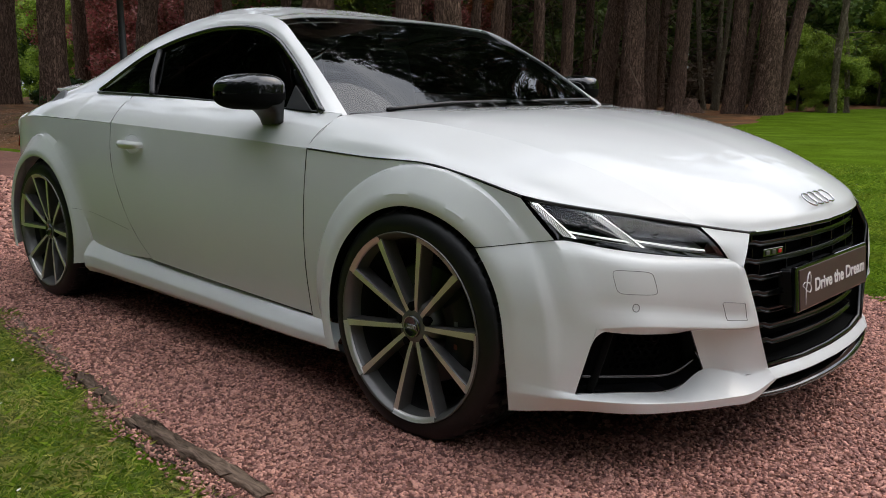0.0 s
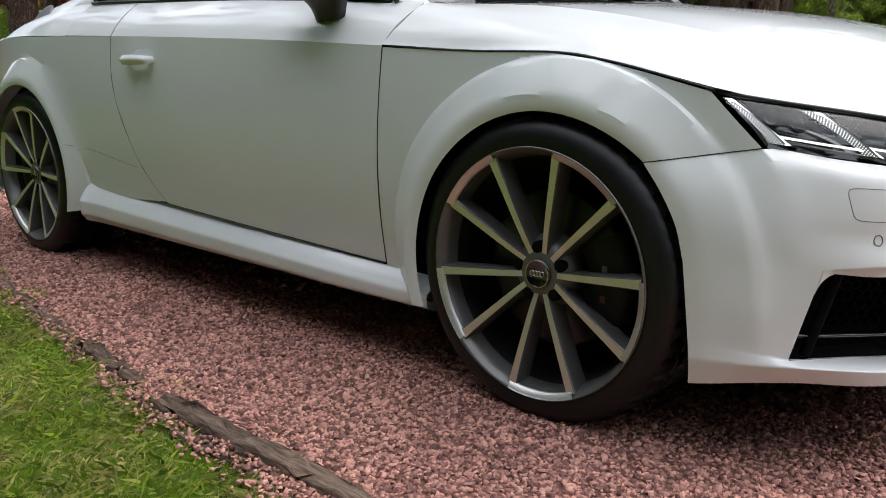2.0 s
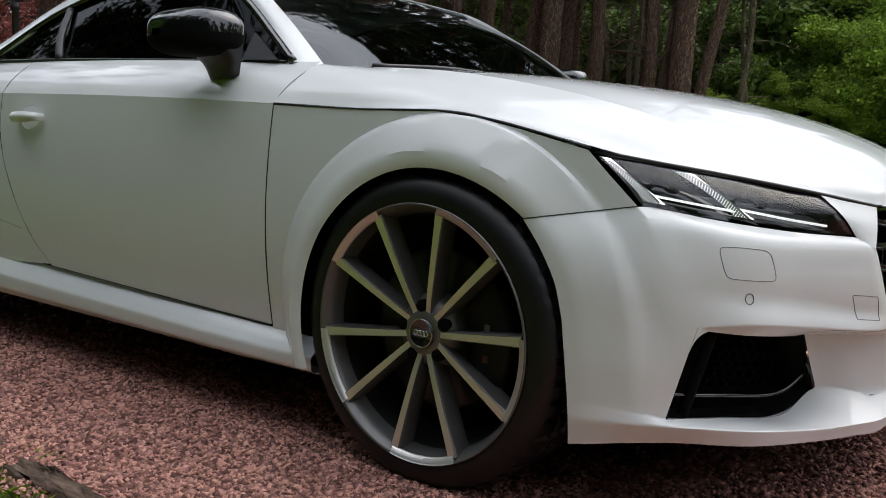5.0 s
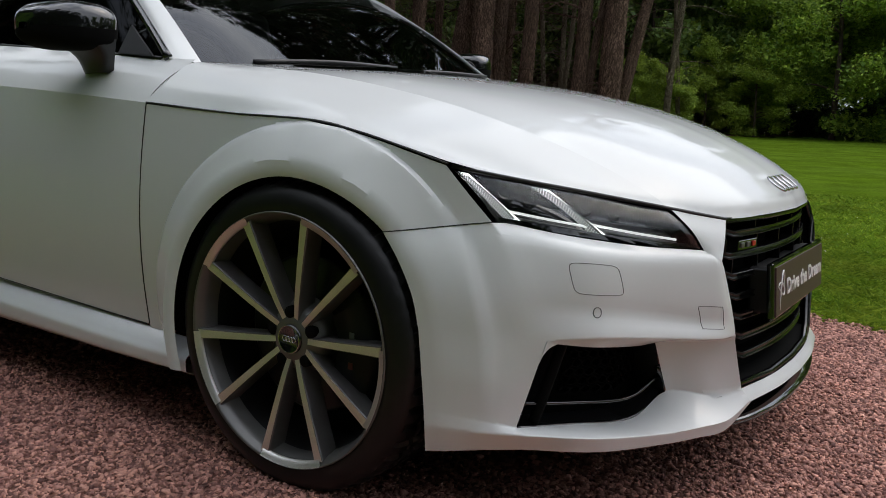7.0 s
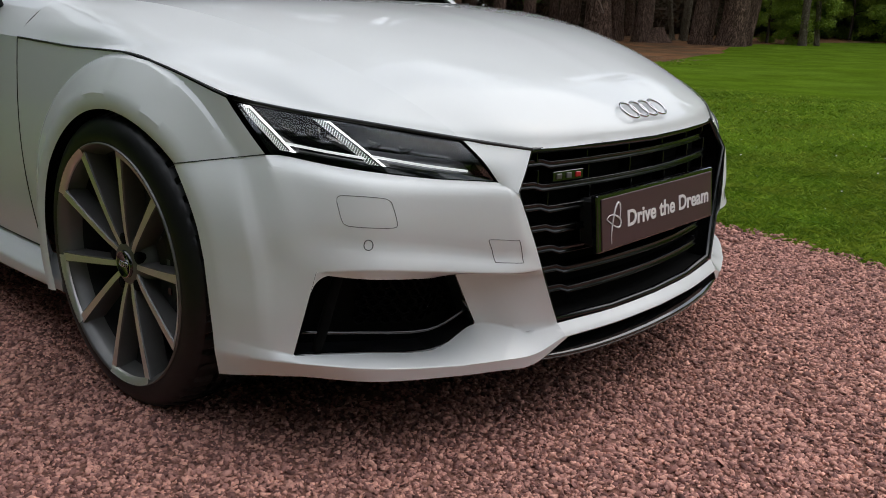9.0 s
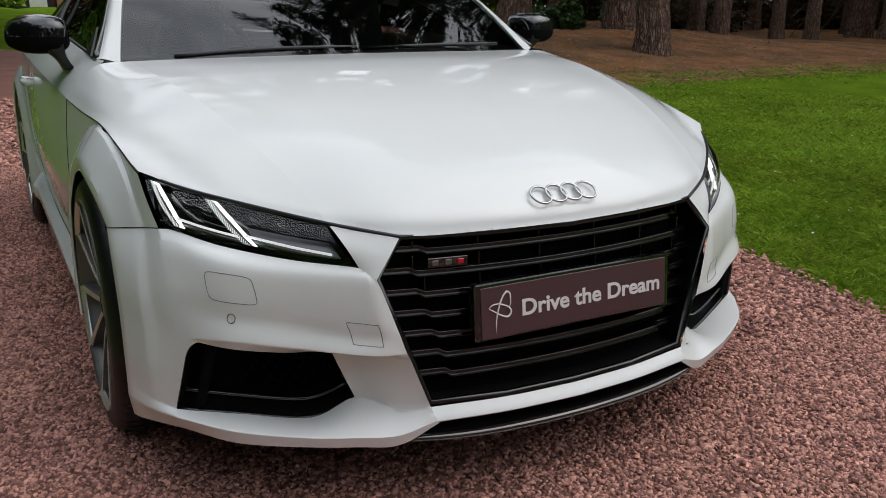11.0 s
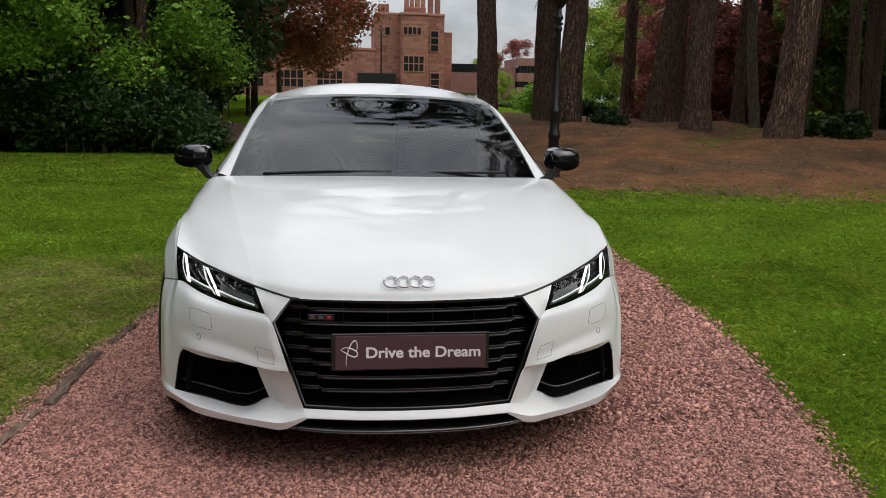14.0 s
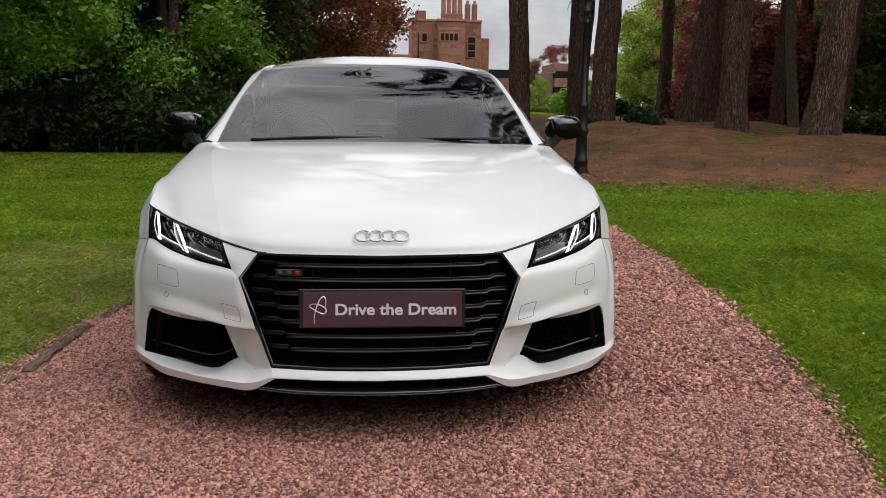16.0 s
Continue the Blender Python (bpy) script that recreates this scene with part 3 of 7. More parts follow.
hood_out = [
    [(-0.43, 0.68, 0.900), (-0.1, 0.657, 0.877), (0.17, 0.613, 0.831), (0.37, 0.573, 0.774), (0.52, 0.537, 0.715), (0.62, 0.513, 0.664), (0.655, 0.503, 0.640)],
    [(-0.418, 0.765, 0.893), (-0.12, 0.75, 0.851), (0.13, 0.715, 0.809), (0.30, 0.68, 0.765), (0.42, 0.655, 0.721), (0.50, 0.64, 0.687), (0.535, 0.632, 0.668)],
    [(-0.44, 0.82, 0.846), (-0.15, 0.808, 0.824), (0.08, 0.782, 0.796), (0.23, 0.757, 0.758), (0.33, 0.735, 0.723), (0.39, 0.728, 0.699), (0.425, 0.727, 0.690)],
    [(-0.466, 0.855, 0.803)] + [(x, float(side(x, crease_z(x) - 0.003)), float(crease_z(x)) + 0.002) for x in (-0.2, 0.02, 0.14, 0.23, 0.29, 0.336)]]
gh = [loft(hood_curves, 7, 7), loft(hood_out, 7, 7)]
gh += [g * (1, -1, 1) for g in gh]
panel("bonnet", gh, M_PAINT, car, flange=0, weld=0.0006, crease=gh[0][-1])
# screen, roof, hatch
ws_base = [(-0.345, 0.0, 0.893), (-0.36, 0.25, 0.891), (-0.39, 0.5, 0.889), (-0.447, 0.700, 0.892)]
ws_mid = [(-0.745, 0.0, 1.118), (-0.74, 0.23, 1.114), (-0.725, 0.46, 1.103), (-0.715, 0.634, 1.082)]
ws_top = [(-1.10, 0.0, 1.258), (-1.085, 0.2, 1.256), (-1.05, 0.4, 1.246), (-0.985, 0.565, 1.226)]
rf1 = [(-1.13, 0.0, 1.270), (-1.115, 0.2, 1.268), (-1.075, 0.4, 1.257), (-1.01, 0.565, 1.235)]
rf2 = [(-1.58, 0.0, 1.334), (-1.57, 0.2, 1.330), (-1.54, 0.4, 1.306), (-1.50, 0.530, 1.268)]
rf3 = [(-2.05, 0.0, 1.276), (-2.04, 0.2, 1.268), (-2.02, 0.4, 1.240), (-2.0, 0.525, 1.201)]
rg2 = [(-2.55, 0.0, 1.10), (-2.55, 0.2, 1.095), (-2.55, 0.42, 1.075), (-2.55, 0.555, 1.044)]
rg3 = [(-3.02, 0.0, 0.965), (-3.01, 0.25, 0.96), (-3.0, 0.45, 0.947), (-3.0, 0.60, 0.923)]
both = lambda curves: [curves[i][:0:-1] and [(x, -y, z) for x, y, z in curves[i][:0:-1]] + curves[i] for i in range(len(curves))]
panel("windscreen", [loft(both([ws_base, ws_mid, ws_top]), 6, 8)], M_SCREEN, car, "dark tinted windscreen mirroring branches", flange=0)
panel("roof", [loft(both([rf1, rf2, rf3]), 6, 10)], M_PAINT, car)
panel("rear_window", [loft(both([[(x, y * 0.93, z - 0.004) for x, y, z in c] for c in (rf3, rg2)]), 6, 8)], M_SIDEGLASS, car, flange=0)
panel("boot_lid", [loft(both([rg2, rg3]), 6, 6)], M_PAINT, car)


# ---- car fittings ----
from mathutils.bvhtree import BVHTree


def mir(knots, sg):
    return [(x, y * sg, z) for x, y, z in knots]


def on_skin(pts):
    """The points moved onto the bumper's skin."""
    a, b = bumper_up.shape[:2]
    ix = np.arange(a * b).reshape(a, b)
    tree = BVHTree.FromPolygons([tuple(p) for p in bumper_up.reshape(-1, 3).tolist()], np.stack([ix[:-1, :-1], ix[1:, :-1], ix[1:, 1:], ix[:-1, 1:]], -1).reshape(-1, 4).tolist())
    return [tuple(tree.find_nearest(Vector(tuple(p)))[0]) for p in pts]


def seam(pts, sg, per=5, r=0.0016, material=M_TRIM):
    g = samp(pts, per)
    return rod("shut_line", [(x, sg * (float(side(x, z)) + 0.0004), z) for x, z in g], r, material, car, per=1, sides=5)


lamp_top = [(0.330, 0.787, 0.708), (0.43, 0.727, 0.687), (0.537, 0.631, 0.664), (0.653, 0.505, 0.635)]
lamp_low = [(0.433, 0.775, 0.610), (0.541, 0.686, 0.590), (0.641, 0.573, 0.570), (0.717, 0.470, 0.560)]
lamp_mid = [tuple((np.array(a) + b) / 2 + (0.012, 0.008, 0.002)) for a, b in zip(lamp_top, lamp_low)]
lamp_grid = loft([lamp_top, lamp_mid, lamp_low], 8, 8)


def lamp_at(u, v, d=0.0):
    """A place in the headlamp: u from its outer to its inner end, v down, d metres behind the lens."""
    a, b = lamp_grid.shape[:2]
    fi, fj = np.clip(v, 0, 1) * (a - 1), np.clip(u, 0, 1) * (b - 1)
    i, j = min(int(fi), a - 2), min(int(fj), b - 2)
    p = lamp_grid[i, j] * (1 - fi + i) * (1 - fj + j) + lamp_grid[i + 1, j] * (fi - i) * (1 - fj + j) + lamp_grid[i, j + 1] * (1 - fi + i) * (fj - j) + lamp_grid[i + 1, j + 1] * (fi - i) * (fj - j)
    return p + np.array([-0.80, -0.55, -0.15]) * d


for sg in (-1, 1):
    S = lambda p: (float(p[0]), float(p[1]) * sg, float(p[2]))
    lamp = panel("headlight", [lamp_grid], M_LENS, car, "clear headlight lens over lit white running lights", flange=0, mirrored=sg < 0)
    back = np.array([[lamp_at(u, v, 0.05) for u in np.linspace(0, 1, 16)] for v in np.linspace(0, 1, 8)])
    panel("lamp_housing", [back], M_BLACKGLOSS, lamp, mirrored=sg < 0, flange=0)
    edge = [(u, 0.0) for u in np.linspace(0, 1, 9)] + [(1, v) for v in (0.33, 0.66, 1.0)] + [(u, 1.0) for u in np.linspace(0.88, 0, 8)] + [(0, v) for v in (0.66, 0.33)]
    V, Fc = [], []
    for u, v in edge:
        V += [S(lamp_at(u, v, -0.001)), S(lamp_at(u, v, 0.055))]
    n = len(edge)
    Fc = [(2 * k, 2 * ((k + 1) % n), 2 * ((k + 1) % n) + 1, 2 * k + 1) for k in range(n)]
    put("lamp_wall", mesh_of("lamp_wall", V, Fc, M_BLACKGLOSS, False), lamp)
    rim_in = [(0.03 + 0.94 * u, 0.08 + 0.80 * v) for u, v in edge]
    V = [S(lamp_at(u, v, 0.0015)) for u, v in edge] + [S(lamp_at(u, v, 0.004)) for u, v in rim_in]
    put("lamp_bezel", mesh_of("lamp_bezel", V, [(k, (k + 1) % n, n + (k + 1) % n, n + k) for k in range(n)], M_BLACKGLOSS, False), lamp)
    # running lights: two slanting blades with a bright edge, and two thin bars
    for u0, u1, v0, v1 in ((0.060, 0.112, 0.05, 0.92), (0.468, 0.500, 0.05, 0.94)):
        ends = [np.array(lamp_at(u + 0.015, v, 0.008)) for u, v in ((u0, v0), (u1, v1))]
        g = np.array([[ends[0] * (1 - k) + ends[1] * k + np.array([dx, dy, 0]) for k in np.linspace(0, 1, 6)] for dx, dy in ((-0.004, 0.0045), (0.0, 0.0035), (0.0, -0.0035), (-0.004, -0.0045))])
        rod("light_edge", [S(ends[0] + (0.001, 0, 0)), S((ends[0] + ends[1]) / 2 + (0.001, 0, 0)), S(ends[1] + (0.001, 0, 0))], 0.0026, M_DRL, lamp, per=2, sides=6)
        panel("running_light", [g], M_DRL, lamp, "lit white light blade", mirrored=sg < 0, flange=0)
        quad = np.array([[lamp_at(u0 + (u1 - u0) * k + du, v0 + (v1 - v0) * k, dd) for k in np.linspace(0, 1, 8)] for du, dd in ((-0.045, 0.015), (-0.02, 0.011), (0.01, 0.008))])
        panel("light_guide", [quad], M_REFLECT, lamp, mirrored=sg < 0, flange=0)
        dots = bmesh.new()
        for k in np.linspace(0.03, 0.97, 27):
            for w, dd in ((-0.042, 0.0143), (-0.031, 0.0128), (-0.020, 0.011), (-0.009, 0.0095)):
                p = lamp_at(u0 + (u1 - u0) * k + w, v0 + (v1 - v0) * k, dd - 0.001)
                bmesh.ops.create_icosphere(dots, subdivisions=1, radius=0.0014, matrix=Matrix.Translation(S(p)))
        tagged(part("light_dots", dots, M_DRLDIM, lamp), kind="stuff")
    panel("reflector", [np.array([[lamp_at(u, v, d) for u in np.linspace(0.52, 0.93, 10)] for v, d in ((0.56, 0.046), (0.64, 0.042), (0.70, 0.034), (0.90, 0.026))])], M_REFLECT, lamp, mirrored=sg < 0, flange=0)
    for a, b in (((0.12, 0.72), (0.48, 0.76)), ((0.51, 0.70), (0.91, 0.80))):
        rod("light_bar", [S(lamp_at(a[0] + (b[0] - a[0]) * k, a[1] + (b[1] - a[1]) * k, 0.014)) for k in (0, 0.5, 1)], 0.0026, M_DRLDIM, lamp, "pale light bar", per=4, sides=6)
        rod("light_bar", [S(lamp_at(a[0] + (b[0] - a[0]) * k, a[1] + 0.11 + (b[1] - a[1]) * k, 0.02)) for k in (0, 0.5, 1)], 0.0034, M_REFLECT, lamp, per=4, sides=6)
    for u in (0.24, 0.36, 0.62, 0.75):
        p = lamp_at(u, 0.36, 0.036)
        lathe("projector", [(0.0, 0.0), (0.014, 0.004), (0.019, 0.012), (0.021, 0.03)], M_BLACKGLOSS, lamp, 20, m=Matrix.Translation(S(p)) @ Euler((0, 0, radians(125) if sg > 0 else radians(55))).to_matrix().to_4x4())
    # fog-lamp intake
    top = [(0.540, 0.764, 0.404), (0.604, 0.688, 0.391), (0.650, 0.585, 0.381), (0.648, 0.505, 0.373)]
    low = [(0.500, 0.794, 0.234), (0.560, 0.68, 0.222), (0.624, 0.544, 0.209), (0.664, 0.459, 0.254)]
    inn = np.array([-0.07, -0.03, 0.0])
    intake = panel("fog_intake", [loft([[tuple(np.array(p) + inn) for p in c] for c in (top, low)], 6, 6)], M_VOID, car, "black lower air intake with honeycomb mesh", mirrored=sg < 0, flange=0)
    loop = top + [tuple((np.array(top[-1]) + low[-1]) / 2)] + low[::-1] + [tuple((np.array(top[0]) + low[0]) / 2)]
    V = [S(p) for p in loop] + [S(np.array(p) + inn) for p in loop]
    n = len(loop)
    put("intake_wall", mesh_of("intake_wall", V, [(k, (k + 1) % n, n + (k + 1) % n, n + k) for k in range(n)], M_BLACK, False), intake)
    mid_p = sum(np.array(p) for p in loop) / n
    V = [S(np.array(p) + inn * 0.08) for p in loop] + [S(mid_p + (np.array(p) - mid_p) * 1.14 + inn * 0.42) for p in loop]
    put("intake_flange", mesh_of("intake_flange", V, [(k, (k + 1) % n, n + (k + 1) % n, n + k) for k in range(n)], M_BLACK, False), intake)
    rod("intake_trim", mir([tuple(np.array(p) + (-0.004, -0.002, 0)) for p in low + [loop[4]]], sg), 0.006, M_BLACKGLOSS, intake, per=5, sides=6)
    fin = [tuple(np.array(a) * 0.27 + np.array(b) * 0.73 + (-0.012, -0.006, 0)) for a, b in zip(top, low)]
    rod("intake_fin", mir(fin, sg), 0.006, M_BLACKGLOSS, intake, per=5, sides=6, flat=0.7)
    post = [tuple(np.array(top[0]) * (1 - k) + np.array(low[0]) * k + (0.015, -0.045, 0)) for k in (0.02, 0.5, 0.97)]
    rod("intake_post", mir(post, sg), 0.011, M_VOID, intake, per=4, sides=6)
    hexes = bmesh.new()
    for i in range(9):
        for j in range(5):
            u, v = 0.36 + i * 0.066 + 0.033 * (j % 2), 0.20 + j * 0.115
            a6 = []
            for k in range(6):
                uu, vv = u + 0.036 * math.sin(k * math.pi / 3), v + 0.062 * math.cos(k * math.pi / 3)
                f = np.clip(uu, 0, 0.98) * 3
                q = min(int(f), 2)
                pt, pl = np.array(top[q]) * (1 - f + q) + np.array(top[q + 1]) * (f - q), np.array(low[q]) * (1 - f + q) + np.array(low[q + 1]) * (f - q)
                a6.append(pt * (1 - vv) + pl * vv + inn * 0.72)
            cm = sum(a6) / 6
            o = [hexes.verts.new(S(p)) for p in a6]
            i2 = [hexes.verts.new(S(cm + (p - cm) * 0.80)) for p in a6]
            o2 = [hexes.verts.new(S(cm + (p - cm) * 0.80 + inn * 0.2)) for p in a6]
            for k in range(6):
                hexes.faces.new((o[k], o[(k + 1) % 6], i2[(k + 1) % 6], i2[k]))
                hexes.faces.new((i2[k], i2[(k + 1) % 6], o2[(k + 1) % 6], o2[k]))
    tagged(part("honeycomb", hexes, M_VOID, intake), kind="stuff")

    # washer cap, sensor and towing cap, outlined on the bumper
    def on_bumper(pts, name, r=0.0008, material=M_GREYBADGE):
        rod(name, mir(on_skin(samp(list(pts) + [pts[0]], 4)[:-1]), sg), r, material, car, per=1, sides=6, closed=True)
    quad = [np.array(p) for p in ((0.556, 0.728, 0.546), (0.620, 0.650, 0.537), (0.645, 0.650, 0.483), (0.574, 0.725, 0.490))]
    cap = []
    for i in range(4):
        a, b, c = quad[i - 1], quad[i], quad[(i + 1) % 4]
        cap += [tuple(b + (a - b) * 0.22), tuple(b + (a - b) * 0.05 + (c - b) * 0.05), tuple(b + (c - b) * 0.22)]
    on_bumper(cap, "washer_cap")
    on_bumper([(0.733, 0.499, 0.449), (0.736, 0.494, 0.452), (0.760, 0.450, 0.447), (0.764, 0.443, 0.443), (0.771, 0.437, 0.408), (0.770, 0.441, 0.403), (0.748, 0.487, 0.410), (0.746, 0.492, 0.415)], "towing_cap")
    th = np.linspace(0, 2 * math.pi, 9)[:8]
    on_bumper([(0.611 - 0.0056 * math.cos(a), 0.697 + 0.0066 * math.cos(a), 0.455 + 0.0088 * math.sin(a)) for a in th], "parking_sensor", 0.0011, M_GREYBADGE)
    # black sliver between bonnet and cheek
    rod("bonnet_seal", mir([(0.336, 0.788, 0.7075), (0.43, 0.728, 0.689), (0.537, 0.632, 0.6665), (0.655, 0.5035, 0.6375), (0.735, 0.3795, 0.6125)], sg), 0.0042, M_TRIM, car, per=6, sides=6)
    # panel gaps
    seam([(-0.467, 0.801), (-0.33, 0.792), (-0.2, float(crease_z(-0.2))), (-0.08, float(crease_z(-0.08))), (0.02, float(crease_z(0.02))), (0.12, float(crease_z(0.12))), (0.23, float(crease_z(0.23))), (0.336, float(crease_z(0.336)) - 0.002)], sg, 6, 0.0019)
    seam([(-0.4675, 0.797), (-0.4765, 0.60), (-0.485, 0.42), (-0.4875, 0.272)], sg, 8, 0.0010)
    seam([(-0.4675, 0.80), (-0.45, 0.85), (-0.422, 0.895)], sg, 5, 0.0009)
    seam([(-1.7595, 0.848), (-1.7565, 0.70), (-1.6975, 0.548), (-1.6125, 0.41), (-1.5025, 0.312)], sg, 6, 0.0007, material=M_GREYBADGE)
    seam([(-1.50, 0.312), (-1.0, 0.292), (-0.4965, 0.2705)], sg, 8, 0.0018)
    seam([(-2.17, 0.47), (-1.95, 0.455), (-1.66, 0.42)], sg, 6, 0.0007, material=M_GREYBADGE)
    seam([(0.2375, 0.5798), (0.332, 0.5953), (0.427, 0.6108)], sg, 6, 0.0008)
    # side windows, trim and pillar
    glass_top = [(-0.53, 0.752, 0.908), (-0.66, 0.700, 0.99), (-0.80, 0.656, 1.08), (-0.95, 0.622, 1.155), (-1.15, 0.601, 1.196), (-1.45, 0.598, 1.193), (-1.8, 0.640, 1.122), (-2.09, 0.744, 0.976)]
    glass_low = [(x, 0.752 - 0.004 * (i == 7), float(np.interp(-x, [0.5, 1.104, 1.586, 2.11], [0.902, 0.933, 0.955, 0.970]))) for i, (x, y, z) in enumerate(glass_top)]
    panel("side_window", [loft([glass_top, glass_low], 6, 8)], M_SIDEGLASS, car, "dark tinted side window", flange=0, mirrored=sg < 0)
    rod("window_trim", mir([(-0.505, 0.757, 0.907), (-0.63, 0.710, 0.984), (-0.78, 0.662, 1.079), (-0.94, 0.626, 1.162), (-1.15, 0.604, 1.204), (-1.45, 0.601, 1.201), (-1.8, 0.643, 1.130), (-2.09, 0.742, 0.980)], sg), 0.011, M_BLACKGLOSS, car, per=8, sides=8)
    rod("belt_trim", mir([(x, 0.755, z + 0.002) for x, y, z in glass_low], sg), 0.006, M_TRIM, car, per=5, sides=6)
    rod("pillar_trim", mir([(-1.60, 0.757, 0.958), (-1.66, 0.715, 1.04), (-1.73, 0.640, 1.140)], sg), 0.013, M_BLACK, car, per=5, sides=8, flat=0.6)
    tri = prism_bm([(-0.55, 0.910), (-0.69, 0.918), (-0.688, 0.99)], 0.012, Matrix.Rotation(radians(90), 4, "X"))
    for v in tri.verts:
        v.co.y = sg * (0.764 - (v.co.z - 0.905) * 0.55 + (0.006 if v.co.y < -0.006 else 0))
    part("mirror_triangle", tri, M_BLACK, car)
    # door mirror
    th, ph = np.linspace(0, 2 * math.pi, 33), np.linspace(0.02, math.pi - 0.02, 15)
    sq = lambda v, e: np.sign(v) * np.abs(v) ** e
    gx2 = 0.122 * sq(np.sin(ph)[:, None], 0.4) * sq(np.cos(th)[None], 0.48)
    gz2 = 0.064 * sq(np.sin(ph)[:, None], 0.45) * sq(np.sin(th)[None], 0.60)
    gy2 = np.broadcast_to((-0.086 * sq(np.cos(ph), 0.9))[:, None], gx2.shape)
    taper = 1 - 0.22 * np.clip(gy2 / 0.086, 0, 1) ** 2
    gz2, gx2 = gz2 * taper * np.where(gz2 < 0, 0.80, 1.0), gx2 * taper
    shell = np.stack([-0.722 + gx2 - 0.25 * gy2 - np.where(gx2 < 0, gx2 * 0.35, 0), 0.893 + gy2, 0.966 + gz2], -1)
    mirror = panel("door_mirror", [shell[:, :18]], M_BLACKGLOSS, car, "gloss black door mirror", flange=0, mirrored=sg < 0, flip=sg > 0)
    panel("mirror_underside", [shell[:, 17:]], M_VOID, mirror, flange=0, mirrored=sg < 0, flip=sg > 0)
    foot = loft([[(-0.655, 0.80, 0.868), (-0.725, 0.80, 0.862), (-0.735, 0.825, 0.862), (-0.665, 0.83, 0.866), (-0.655, 0.80, 0.868)],
                 [(-0.615, 0.825, 0.908), (-0.715, 0.815, 0.903), (-0.735, 0.85, 0.903), (-0.625, 0.855, 0.906), (-0.615, 0.825, 0.908)],
                 [(-0.60, 0.83, 0.945), (-0.74, 0.83, 0.94), (-0.75, 0.90, 0.94), (-0.62, 0.90, 0.942), (-0.60, 0.83, 0.945)]], 4, 4)
    panel("mirror_foot", [foot], M_BLACK, mirror, flange=0, mirrored=sg < 0)
    rod("mirror_line", mir([tuple(shell[i, 17]) for i in (1, 4, 7, 10, 13)], sg), 0.0016, M_TRIM, mirror, per=3, sides=5)
    # door handle
    hx, hy, hz = -1.555, float(side(-1.555, 0.775)), 0.772
    th = np.linspace(0, 2 * math.pi, 17)
    bowl = np.stack([np.stack([hx - 0.01 + r * 0.062 * np.cos(th), np.full(17, hy + 0.0006 - d), hz + r * 0.038 * np.sin(th)], -1) for r, d in ((1.0, 0.0), (0.9, 0.004), (0.6, 0.010), (0.02, 0.013))])
    bowl[0, :, 1] = side(bowl[0, :, 0], bowl[0, :, 2]) + 0.001
    handle = panel("door_handle", [loft([[(hx - 0.082, hy + 0.001, hz + 0.010), (hx - 0.070, hy + 0.030, hz + 0.014), (hx, hy + 0.036, hz + 0.016), (hx + 0.062, hy + 0.028, hz + 0.013), (hx + 0.074, hy + 0.001, hz + 0.009)],
                                      [(hx - 0.084, hy + 0.001, hz), (hx - 0.072, hy + 0.038, hz), (hx, hy + 0.045, hz + 0.001), (hx + 0.064, hy + 0.036, hz), (hx + 0.076, hy + 0.001, hz)],
                                      [(hx - 0.082, hy + 0.001, hz - 0.012), (hx - 0.070, hy + 0.030, hz - 0.016), (hx, hy + 0.036, hz - 0.017), (hx + 0.062, hy + 0.028, hz - 0.014), (hx + 0.074, hy + 0.001, hz - 0.011)]], 6, 5)], M_PAINT, car, mirrored=sg < 0, flange=0.02)
    panel("handle_bowl", [bowl], M_PAINT, handle, mirrored=sg < 0, flange=0)
    # wheel housing
    for ax, az in ((0.01, 0.325), (-BASE, 0.332)):
        th = np.radians(np.linspace(-28, 208, 30))
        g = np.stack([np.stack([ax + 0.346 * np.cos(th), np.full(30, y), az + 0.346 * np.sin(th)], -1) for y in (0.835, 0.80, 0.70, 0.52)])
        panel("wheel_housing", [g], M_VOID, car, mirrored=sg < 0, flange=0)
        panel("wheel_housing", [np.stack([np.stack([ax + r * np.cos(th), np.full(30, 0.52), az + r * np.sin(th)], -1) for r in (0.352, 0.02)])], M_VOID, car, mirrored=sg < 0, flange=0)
    # tail lamp
    panel("tail_light", [loft([[(-3.045, 0.755, 0.80), (-3.17, 0.66, 0.82), (-3.24, 0.5, 0.835)], [(-3.06, 0.765, 0.70), (-3.205, 0.66, 0.71), (-3.29, 0.48, 0.72)]], 5, 4)], M_TAIL, car, "red rear light cluster", flange=0.01, mirrored=sg < 0)

# grille
def grille_x(y, z):
    return 0.782 + 0.055 * math.sin(math.pi * np.clip((0.62 - z) / 0.62, 0, 1)) * 0.5 - 0.33 * y * y


def grille_half(z):
    return float(np.interp(z, [0.262, 0.537, 0.612], [0.338, 0.438, 0.380]))


